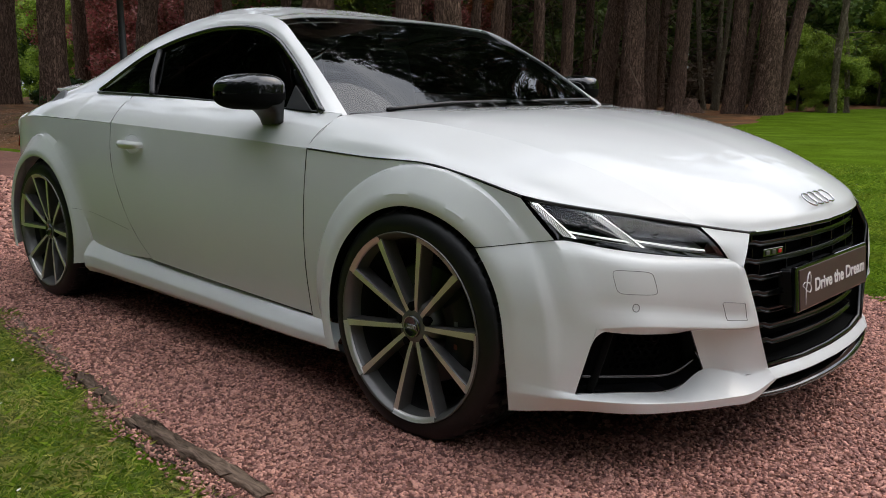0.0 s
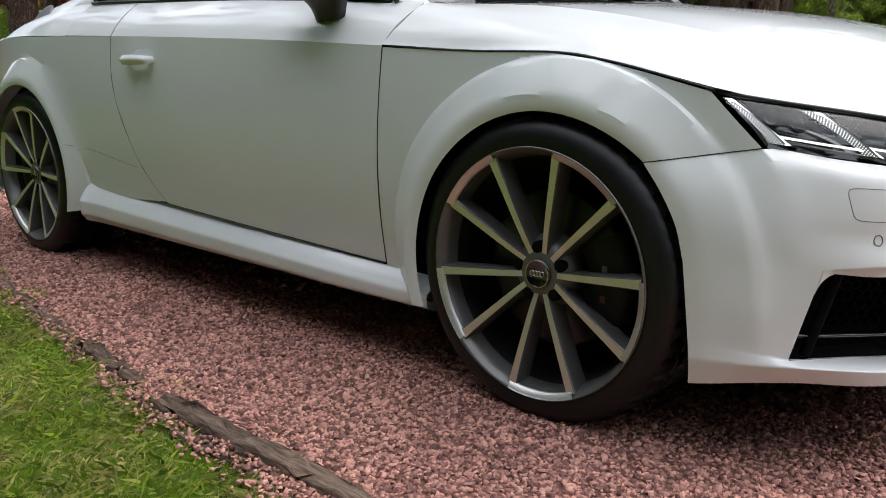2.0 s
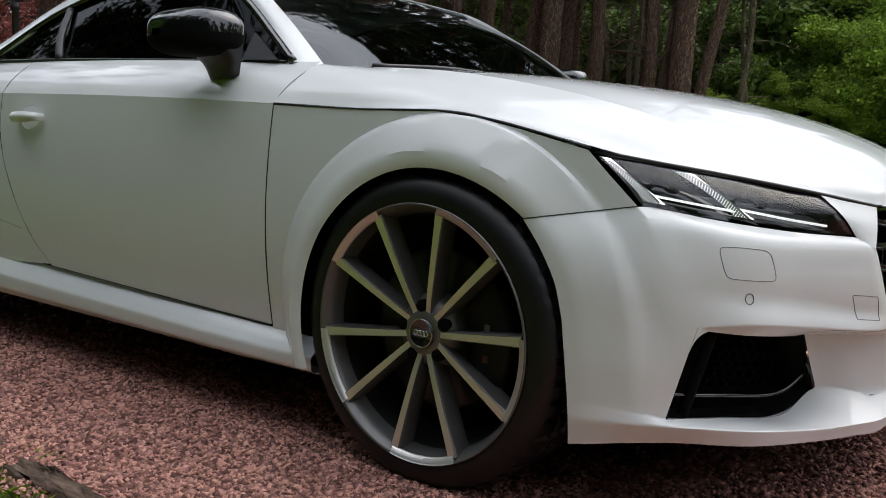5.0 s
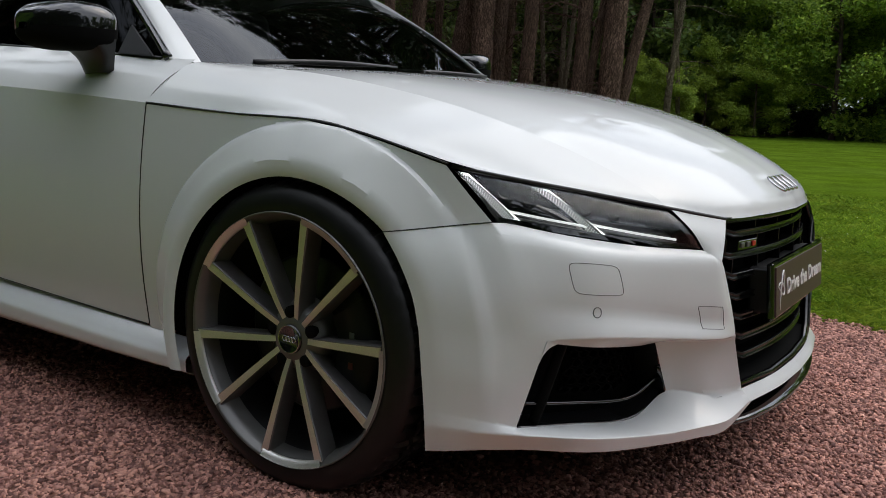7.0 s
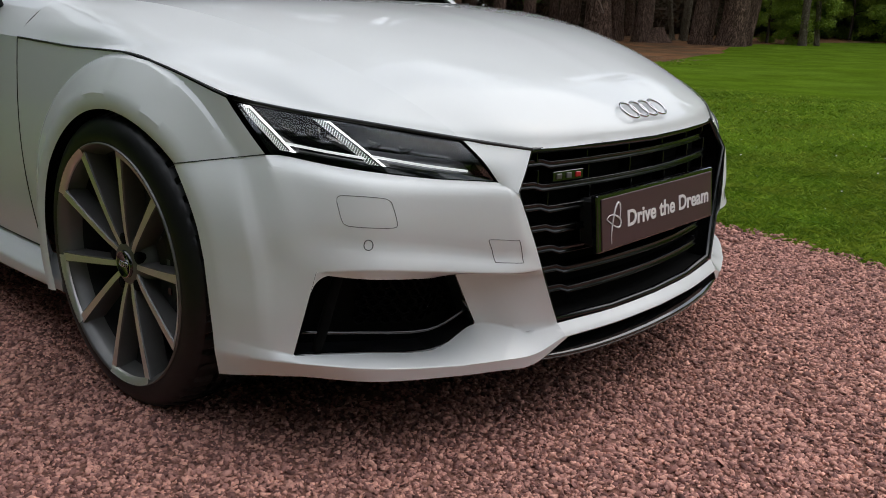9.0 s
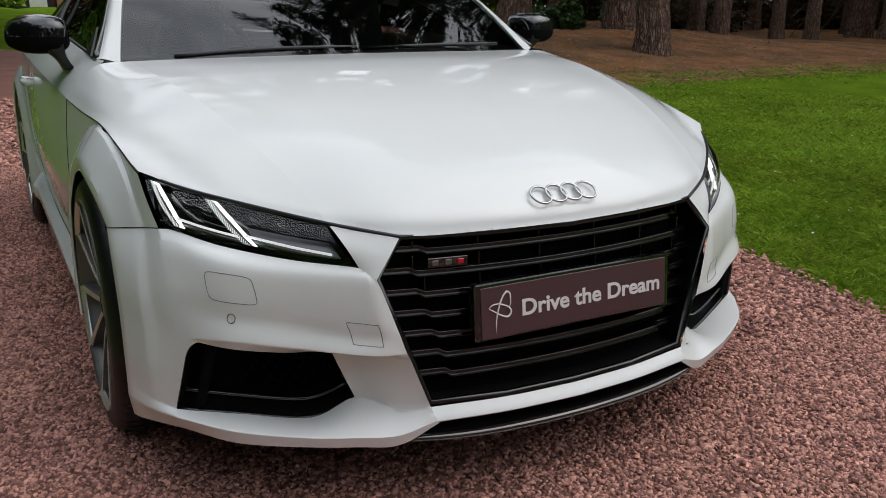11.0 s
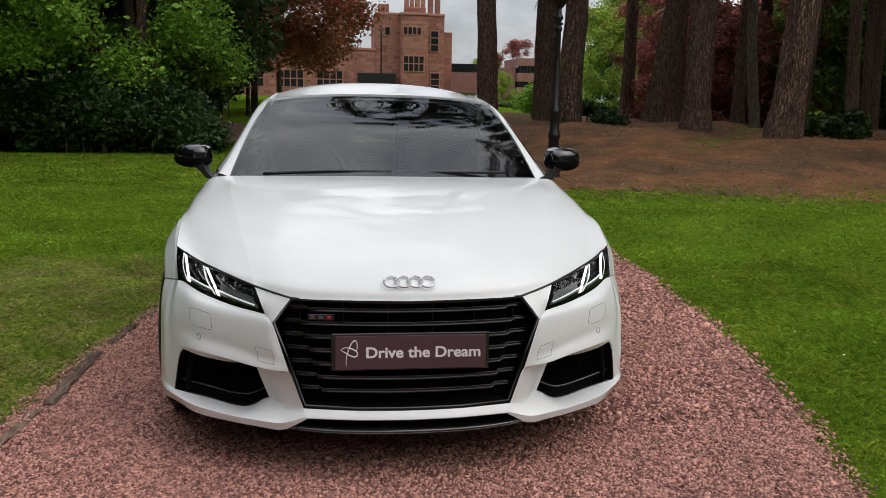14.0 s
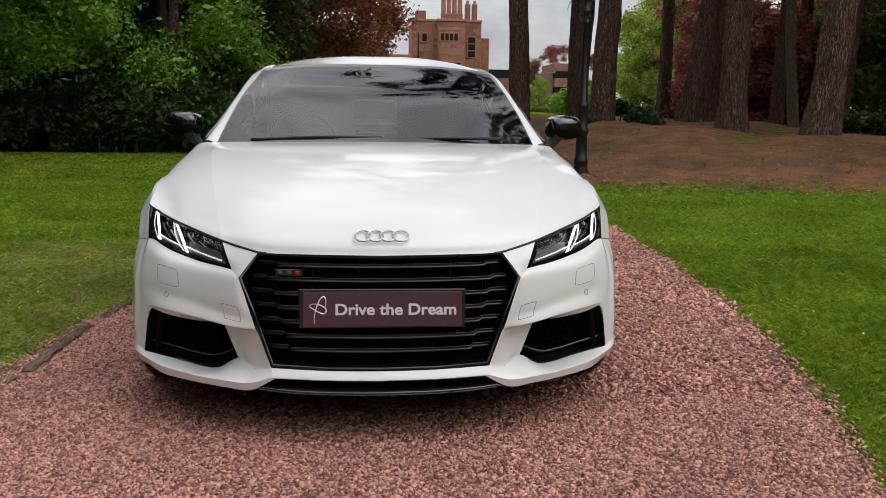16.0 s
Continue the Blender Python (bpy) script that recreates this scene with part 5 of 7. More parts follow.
M_SANDTRIM = mat("sandstone_dressing", (0.34, 0.16, 0.11), 0.9, vary=0.15, scale=1.0)
M_PANE = mat("dark_window_pane", (0.02, 0.022, 0.025), 0.08, coat=0.5)
M_IRON = mat("black_iron", (0.006, 0.006, 0.007), 0.45, coat=0.0, vary=0.2, scale=12)
M_OPAL = mat("opal_lantern_glass", (0.55, 0.55, 0.50), 0.3, vary=0.1)
M_BRICK = mat("pink_brick", (0.28, 0.14, 0.115), 0.9, vary=0.15, scale=1.0)
RNG = np.random.default_rng(7)


def ease(a):
    a = np.clip(a, 0, 1)
    return a * a * (3 - 2 * a)


def ground_z(x, y):
    """Height of the ground: level by the car, a needle-strewn rise among the pines, a slow climb to the house."""
    x, y = np.asarray(x, float), np.asarray(y, float)
    rise = 0.58 * ease((-x - 8.0) / 6.5) * ease((y - 2.6) / 3.5) * (1 - 0.75 * ease((y - 12) / 8))
    far = 1.1 * ease((-x - 16) / 45) * ease((9 - y) / 9)
    rise = rise * (1 + 0.22 * np.sin(y * 0.75 + 0.6) * np.sin(x * 0.55 + 1.2) + 0.08 * np.sin(y * 2.1 + x * 1.3))
    bumps = 0.03 * np.sin(x * 0.9 + 1) * np.sin(y * 0.7) * ease((np.hypot(x, y) - 4) / 4)
    return rise + far + bumps


def region(name, rows, material, lift, label, category):
    g = np.asarray(rows, float)
    z = ground_z(g[..., 0], g[..., 1]) + lift
    if name == "pavement":
        z[0] -= 0.06
    V, Fc = sheet([np.dstack([g, z])], 0, flip=True)
    ob = put(name, mesh_of(name, V, Fc, material))
    if np.mean([p.normal.z for p in ob.data.polygons]) < 0:
        ob.data.flip_normals()
    return tagged(ob, label, category, kind="structure")


axis = np.concatenate([-np.geomspace(900, 32, 14), np.linspace(-30, 30, 121), np.geomspace(32, 900, 14)])
gx, gy = np.meshgrid(axis - 6, axis + 4, indexing="ij")
region("ground", np.dstack([gx, gy]), M_LAWN, 0.0, "mown green lawn that runs up to the woods", "lawn")
right_edge = samp([(14, -1.75), (6, -1.6), (2.5, -1.48), (0.1, -1.42), (-0.7, -1.36), (-1.3, -1.29), (-2.2, -1.18), (-3.4, -1.08), (-5.5, -1.0), (-8, -0.98), (-12, -1.2), (-16, -2.0), (-24, -5.0), (-36, -11)], 10)
left_edge = samp([(14, 0.8), (6, 1.0), (2.5, 1.25), (0.9, 1.5), (0.45, 1.64), (-0.6, 1.84), (-1.4, 1.93), (-3.0, 2.06), (-4.3, 2.18), (-7, 2.4), (-12, 2.65), (-17, 1.6), (-25, -1.8), (-37, -8)], 10)
wob = lambda n, a: np.stack([np.zeros(n), a * np.convolve(RNG.standard_normal(n + 4), np.ones(5) / 5, "valid")], -1)
right_edge, left_edge = right_edge + wob(len(right_edge), 0.05), left_edge + wob(len(left_edge), 0.05)
region("road", between(right_edge, left_edge, 24), M_GRAVEL, 0.012, "drive of crushed red stone chippings", "gravel drive")
nf = samp([(-7.6, 2.75), (-8.0, 3.3), (-7.8, 4.1), (-7.2, 5.3), (-6.9, 6.4), (-6.7, 8.4), (-6.4, 12), (-7.5, 18), (-9.5, 24), (-10, 30), (-8, 36)], 8)
nf = nf + 0.16 * np.stack([np.convolve(RNG.standard_normal(len(nf) + 2), np.ones(3) / 3, "valid"), np.convolve(RNG.standard_normal(len(nf) + 2), np.ones(3) / 3, "valid")], -1)
nb = samp([(-40, 2.9), (-40, 5), (-40, 8), (-42, 12), (-42, 16), (-42, 20), (-42, 26), (-42, 34), (-40, 44), (-30, 50), (-8, 55)], 8)
region("pavement", between(nf, nb, 50), M_NEEDLES, 0.01, "bank of fallen brown pine needles under the trees", "woodland floor")
edge_y = lambda edge: (lambda x: np.interp(x, edge[::-1, 0], edge[::-1, 1]))
RIGHT_Y, LEFT_Y = edge_y(right_edge), edge_y(left_edge)


# ---- scattered stuff ----
def soup(name, verts, per, faces, material, label, category):
    """One mesh out of many alike pieces: verts (n, per, 3), faces within a piece."""
    n = len(verts)
    f = np.asarray(faces)
    idx = (np.arange(n)[:, None, None] * per + f[None]).reshape(-1, f.shape[1])
    me = bpy.data.meshes.new(name)
    me.vertices.add(n * per)
    me.vertices.foreach_set("co", np.ascontiguousarray(verts, dtype=np.float32).ravel())
    me.loops.add(idx.size)
    me.loops.foreach_set("vertex_index", idx.ravel().astype(np.int32))
    me.polygons.add(len(idx))
    me.polygons.foreach_set("loop_start", np.arange(0, idx.size, f.shape[1], dtype=np.int32))
    me.polygons.foreach_set("loop_total", np.full(len(idx), f.shape[1], dtype=np.int32))
    me.materials.append(material)
    me.update(calc_edges=True)
    me.validate()
    return me


def turns(n, flat=1.0):
    """Random turns, (n, 3, 3); flat below 1 keeps them near upright."""
    a, b, c = RNG.uniform(0, 2 * math.pi, n), RNG.normal(0, 1, n) * flat, RNG.normal(0, 1, n) * flat
    z = np.zeros(n)
    o = np.ones(n)
    rz = np.stack([np.stack([np.cos(a), -np.sin(a), z], -1), np.stack([np.sin(a), np.cos(a), z], -1), np.stack([z, z, o], -1)], 1)
    rx = np.stack([np.stack([o, z, z], -1), np.stack([z, np.cos(b), -np.sin(b)], -1), np.stack([z, np.sin(b), np.cos(b)], -1)], 1)
    ry = np.stack([np.stack([np.cos(c), z, np.sin(c)], -1), np.stack([z, o, z], -1), np.stack([-np.sin(c), z, np.cos(c)], -1)], 1)
    return rz @ rx @ ry


CUBE = np.array([(x, y, z) for z in (-1, 1) for y in (-1, 1) for x in (-1, 1)], float)
CUBE_F = [(4, 5, 7, 6), (0, 1, 5, 4), (2, 6, 7, 3), (0, 4, 6, 2), (1, 3, 7, 5)]


def stones(x0, x1, y0, y1, dens, size, spill=0.0):
    n = int(dens * (x1 - x0) * (y1 - y0))
    x = RNG.uniform(x0, x1, n)
    y = RNG.uniform(y0, y1, n)
    ok = (y > RIGHT_Y(x) + 0.02 - spill * RNG.random(n) ** 2) & (y < LEFT_Y(x) - 0.02 + spill * RNG.random(n) ** 2)
    x, y = x[ok], y[ok]
    n = len(x)
    s = size * RNG.lognormal(0, 0.22, n)
    v = CUBE[None] * np.stack([s * RNG.uniform(0.8, 1.35, n), s * RNG.uniform(0.6, 1.0, n), s * RNG.uniform(0.30, 0.65, n)], -1)[:, None]
    v = v * (1 + RNG.uniform(-0.6, 0.25, v.shape))
    v = np.einsum("nij,nkj->nki", turns(n, 0.42), v)
    z = ground_z(x, y) + 0.012 + s * RNG.uniform(0.05, 0.6, n)
    return v + np.stack([x, y, z], -1)[:, None]


pile = np.concatenate([stones(-1.0, 1.9, -1.7, -0.5, 19000, 0.0045, 0.12), stones(0.4, 1.9, -0.5, 1.95, 16000, 0.0048, 0.12), stones(-1.0, 0.4, -0.5, 0.8, 2500, 0.0068), stones(-1.0, 0.4, 0.8, 2.1, 5200, 0.0066, 0.1),
                       stones(-4.2, -1.0, -1.65, -0.6, 11000, 0.0050, 0.12), stones(-4.2, -1.0, -0.6, 0.6, 1800, 0.0085), stones(-4.2, -1.0, 0.6, 2.4, 3000, 0.0085, 0.1), stones(-9, -4.2, -1.4, 2.6, 650, 0.016), stones(1.9, 2.6, -1.65, 1.6, 2500, 0.0085)])
tagged(put("gravel", soup("gravel", pile, 8, CUBE_F, M_STONE, "", "")), "loose red stone chippings spread over the drive", "gravel", kind="stuff")


def blades(n, xr, yr, height, width, keep):
    x, y = RNG.uniform(*xr, n), RNG.uniform(*yr, n)
    clump = 0.5 + 0.5 * np.sin(x * 9 + 3 * np.sin(y * 7)) * np.sin(y * 11 + 2 * np.sin(x * 5))
    fade = np.minimum(ease((x - xr[0]) / 0.9) * ease((xr[1] - x) / 0.9), 1) * np.maximum(ease((y - yr[0]) / 1.2) * (yr[0] < 0), ease((yr[1] - y) / 1.2) * (yr[0] > 0))
    ok = keep(x, y) & (RNG.random(n) < (0.72 + 0.28 * clump) * fade)
    x, y, clump = x[ok], y[ok], clump[ok]
    n = len(x)
    a = RNG.uniform(0, 2 * math.pi, n)
    h = height * RNG.uniform(0.45, 1.25, n) * (0.8 + 0.3 * clump)
    h = h * (0.3 + 0.7 * fade[ok])
    w = width * RNG.uniform(0.7, 1.3, n)
    lean = RNG.normal(0, 0.95, (n, 2)) * h[:, None]
    z = ground_z(x, y) - 0.004
    base = np.stack([x, y, z], -1)
    side_v = np.stack([np.cos(a), np.sin(a), 0 * a], -1) * w[:, None]
    midp = base + np.concatenate([lean * 0.32, (h * 0.6)[:, None]], 1)
    tip = base + np.concatenate([lean, (h * RNG.uniform(0.75, 1.0, n))[:, None]], 1)
    return np.stack([base - side_v, base + side_v, tip, midp - side_v * 0.6], 1)


on_right = lambda x, y: y < RIGHT_Y(x) - 0.03 + 0.05 * np.sin(x * 13) * np.sin(x * 4.1)
on_left = lambda x, y: y > LEFT_Y(x) + 0.03 + 0.05 * np.sin(x * 11) * np.sin(x * 3.7)
near_edge = lambda x, y: (np.abs(y - RIGHT_Y(x) + 0.06) < 0.10 * (0.4 + np.abs(np.sin(x * 6.3) * np.sin(x * 2.9 + 1)))) & (np.sin(x * 17 + y * 9) > -0.3)
bank_edge = lambda x, y: (RNG.random(len(x)) < np.exp(-((x + 7.6 + 0.25 * np.sin(y * 1.7)) / 0.9) ** 2) * (0.35 + 0.65 * (np.sin(x * 5 + 2 * np.sin(y * 3)) * np.sin(y * 4) > 0)))
verge_parts = [blades(110000, (-3.6, 1.9), (-2.0, -0.95), 0.036, 0.0015, near_edge), blades(150000, (-3.8, 0.7), (-3.4, -1.05), 0.023, 0.0017, on_right)]
tagged(put("verge_grass", soup("verge_grass", np.concatenate(verge_parts), 4, [(0, 1, 2, 3)], M_VERGE, "", "")), "thin yellowish grass with dry straws beside the edging", "grass", kind="stuff")
blade_parts = [blades(60000, (-11.0, -5.0), (2.2, 15.0), 0.045, 0.006, bank_edge), blades(60000, (-10, -2.2), (-7.0, -0.95), 0.030, 0.0045, on_right), blades(26000, (-2.5, 2.0), (-5.5, -1.4), 0.03, 0.004, on_right),
               blades(80000, (-3.5, 1.6), (1.5, 4.6), 0.032, 0.0032, on_left), blades(85000, (-8.2, 3.0), (2.0, 9.0), 0.030, 0.0048, lambda x, y: on_left(x, y) & ~((x < -6.7) & (y > 3))), blades(40000, (-15, -8), (-9, -1.0), 0.04, 0.008, on_right)]
tagged(put("grass", soup("grass", np.concatenate(blade_parts), 4, [(0, 1, 2, 3)], M_GRASS, "", "")), "short green lawn grass along the drive", "grass", kind="stuff")

n = 900
dx, dy = RNG.uniform(-10, 1.5, n), np.concatenate([RNG.uniform(-6, -1.3, n // 2), RNG.uniform(2.0, 6.5, n - n // 2)])
dx[:24], dy[:24] = RNG.uniform(-2.6, -0.2, 24), RNG.uniform(-2.2, -1.42, 24)
ok = ((dy < RIGHT_Y(dx) - 0.06) | (dy > LEFT_Y(dx) + 0.06)) & (RNG.random(n) < 0.55)
dx, dy = dx[ok], dy[ok]
th = np.linspace(0, 2 * math.pi, 9)[:-1]
disc = np.stack([np.cos(th), np.sin(th), 0 * th], -1)
v = np.einsum("nij,nkj->nki", turns(len(dx), 0.35), disc[None] * RNG.uniform(0.0035, 0.0065, len(dx))[:, None, None]) + np.stack([dx, dy, ground_z(dx, dy) + RNG.uniform(0.02, 0.04, len(dx))], -1)[:, None]
tagged(put("daisies", soup("daisies", v, 8, [tuple(range(8))], M_DAISY, "", "")), "small white daisies dotted through the lawn", "flowers", kind="stuff")

# fallen leaves, twigs and litter on the needle bank and the verge
n = 34000
lx, ly = RNG.uniform(-22, -6.8, n), RNG.uniform(2.9, 16, n)
lx[:700], ly[:700] = RNG.uniform(-2.6, 0.6, 700), RIGHT_Y(RNG.uniform(-2.6, 0.6, 700)) - np.abs(RNG.normal(0, 0.14, 700))
strip = np.array([(-1, -0.25, 0), (1, -0.25, 0), (1, 0.25, 0.1), (-1, 0.25, 0.1)], float)
sz = RNG.uniform(0.008, 0.032, n) * RNG.random(n) ** 0.6 + 0.004
sz[:550], sz[550:700] = 0.0005, sz[550:700] * 0.4
v = np.einsum("nij,nkj->nki", turns(n, 0.3), strip[None] * sz[:, None, None] * np.array([1.0, 0.7, 1])) + np.stack([lx, ly, ground_z(lx, ly) + 0.022], -1)[:, None]
tagged(put("leaf_litter", soup("leaf_litter", v, 4, [(0, 1, 2, 3)], mat("dry_litter", (0.27, 0.17, 0.11), 0.9, island=0.6), "", "")), "dry twigs and fallen leaves scattered on the ground", "leaf litter", kind="stuff")


# ---- edging timbers ----
def timber(x0, y0, x1, y1, w, h, seed):
    r = np.random.default_rng(seed)
    n = 22
    c = np.stack([np.linspace(x0, x1, n), np.linspace(y0, y1, n)], -1)
    d = np.array([x1 - x0, y1 - y0]) / math.hypot(x1 - x0, y1 - y0)
    nv = np.array([-d[1], d[0]])
    sec = [(-0.5, -0.6), (-0.5, 0.35), (-0.38, 0.5), (-0.1, 0.46), (0.15, 0.52), (0.4, 0.48), (0.5, 0.3), (0.5, -0.6)]
    g = np.array([[(*(p + nv * (a * w * (1 + 0.12 * r.standard_normal()))), h * 0.5 + b * h + 0.006 * r.standard_normal()) for p in c] for a, b in sec])
    g[:, [0, -1], 2] -= 0.012
    g[..., :2] += 0.004 * r.standard_normal(g[..., :2].shape)
    ob = thing("edging_timber", "weathered split timber edging the gravel drive", "timber edging", (0, 0, 0), "edging timbers")
    g = np.concatenate([g, g[:1]])
    put("plank", mesh_of("plank", *sheet([g], 0, flip=False), M_TIMBER), ob)
    for j in (0, -1):
        put("end_grain", mesh_of("end_grain", g[:-1, j], [tuple(range(8)) if j == 0 else tuple(range(7, -1, -1))], M_TIMBER, False), ob)
    return ob


for k, t in enumerate(((-0.70, -1.368, 0.02, -1.372, 0.050, 0.030), (-1.22, -1.300, -0.84, -1.345, 0.040, 0.022), (0.06, -1.40, 0.95, -1.46, 0.045, 0.020), (0.99, -1.46, 1.9, -1.50, 0.040, 0.018), (-2.2, -1.17, -1.30, -1.29, 0.035, 0.016))):
    timber(*t, seed=k + 1)
soil = np.array([[(x, float(RIGHT_Y(x)) - 0.01 - d - 0.02 * math.sin(x * 9) * (d > 0), 0.007) for x in np.linspace(-2.6, 0.7, 30)] for d in (-0.01, 0.012, 0.03)])
tagged(put("trim", mesh_of("trim", *sheet([soil], 0, flip=True), M_SOIL)), "strip of bare dark soil beside the edging", "soil", kind="structure")


# ---- trees ----
def leaf_cloud(name, centres, radii, n, size, material, squash=0.8, shell=0.45, droop=0.0, wide=0.55):
    """Many small leaves gathered in clumps."""
    centres, radii = np.asarray(centres, float), np.asarray(radii, float)
    p = radii**2 / (radii**2).sum()
    k = RNG.choice(len(centres), n, p=p)
    d = RNG.normal(0, 1, (n, 3))
    d /= np.linalg.norm(d, axis=1, keepdims=True)
    d *= (radii[k] * (shell + (1 - shell) * RNG.random(n)) * RNG.lognormal(0, 0.12, n))[:, None] * np.array([1, 1, squash])
    pos = centres[k] + d
    pos[:, 2] -= droop * np.hypot(d[:, 0], d[:, 1])
    leaf = np.array([(-1, 0, 0), (-0.2, -wide, 0.12), (1, 0, 0), (-0.2, wide, 0.12)], float)
    s = size * RNG.lognormal(0, 0.3, n)
    v = np.einsum("nij,nkj->nki", turns(n, 0.75), leaf[None] * s[:, None, None]) + pos[:, None]
    return soup(name, v, 4, [(0, 1, 2, 3)], material, "", "")


def trunk_mesh(name, r, height, lean, seed, material, sides=36, rows=80, rough=0.22, flare=0.35):
    """A tapering trunk with flared foot and ridged, plated bark."""
    nrng = np.random.default_rng(seed)
    z = height * np.linspace(0, 1, rows) ** 1.35
    bend = np.stack([lean[0] * (z / height) ** 1.2 + 0.06 * np.sin(z * 0.7 + seed), lean[1] * (z / height) ** 1.2 + 0.06 * np.cos(z * 0.6 + seed)], -1)
    rad = r * (1 - 0.55 * z / height) * (1 + flare * np.exp(-z / (r * 1.3)))
    th = np.linspace(0, 2 * math.pi, sides, endpoint=False)
    ph = nrng.uniform(0, 6.28, 8)
    T, Z = np.meshgrid(th, z)
    ridge = np.zeros_like(T)
    for q in range(sides):
        for j in range(rows):
            c = Vector((math.cos(th[q]) * 2.6 + seed * 7, math.sin(th[q]) * 2.6, z[j] * (0.55 / r) * 0.35))
            ridge[j, q] = abs(noise.noise(c * 1.6)) * 0.7 + 0.5 * noise.noise(c * 3.7)
    butt = 0.10 * np.exp(-Z / (r * 2.2)) * (np.sin(3 * T + ph[0]) + 0.6 * np.sin(5 * T + ph[1]))
    R = rad[:, None] * (1 + rough * (ridge - 0.25) + butt)
    v = np.stack([bend[:, :1] + R * np.cos(T), bend[:, 1:] + R * np.sin(T), Z - 0.08], -1).reshape(-1, 3)
    f = [(j * sides + q, j * sides + (q + 1) % sides, (j + 1) * sides + (q + 1) % sides, (j + 1) * sides + q) for j in range(rows - 1) for q in range(sides)]
    return mesh_of(name, v, f, material, True), z, bend, rad


def pine_kind(seed, r, lean, height=25.0, limbs=15, low_limb=3.0, bark=M_BARK, clumps=64):
    """Meshes of one pine: trunk, bare lower limbs, crown."""
    nrng = np.random.default_rng(seed * 31 + 5)
    tm, z, bend, rad = trunk_mesh("trunk", r, height, lean, seed, bark)
    limb_meshes = []
    for k in range(limbs):
        h = nrng.uniform(low_limb, 21)
        i = int(np.searchsorted(z, h))
        a, ln = nrng.uniform(0, 6.28), nrng.uniform(0.8, 2.8) * (1 if h < 9 else 1.6)
        b = np.array([*bend[i], h])
        d = np.array([math.cos(a), math.sin(a), 0])
        kn = [b + d * rad[i] * 0.6, b + d * (rad[i] + ln * 0.35) + (0, 0, 0.12), b + d * (rad[i] + ln * 0.7) + (0.1, 0.1, nrng.uniform(-0.2, 0.3)), b + d * (rad[i] + ln) + (0.1, -0.1, nrng.uniform(-0.5, 0.4))]
        limb_meshes.append(mesh_of("limb", *tube(kn, [0.045, 0.03, 0.02, 0.006], 6, 4), bark))
    cc, cr = [], []
    for k in range(clumps):
        h = nrng.uniform(0.38, 1.0) * height
        a = nrng.uniform(0, 6.28)
        reach = nrng.uniform(0.8, 5.6) * (1.2 - 0.6 * (h / height))
        cc.append((bend[-1, 0] * h / height + reach * math.cos(a), bend[-1, 1] * h / height + reach * math.sin(a), h))
        cr.append(nrng.uniform(0.35, 0.85))
    return tm, limb_meshes, (cc, cr)


PINES = [pine_kind(1, 0.36, (0.5, 0.2), clumps=120), pine_kind(2, 0.38, (-0.4, 0.9), clumps=120), pine_kind(3, 0.33, (0.1, -0.6)), pine_kind(4, 0.30, (1.4, 0.8)), pine_kind(5, 0.30, (-1.0, -0.2), limbs=24, low_limb=1.4),
         pine_kind(6, 0.15, (0.5, 0.4), limbs=26, low_limb=0.9, bark=M_PALEBARK)]
CROWNS = [leaf_cloud("crown", *k[2], 130 * len(k[2][0]), 0.14, M_NEEDLE, 0.7, 0.15, wide=0.26) for k in PINES]
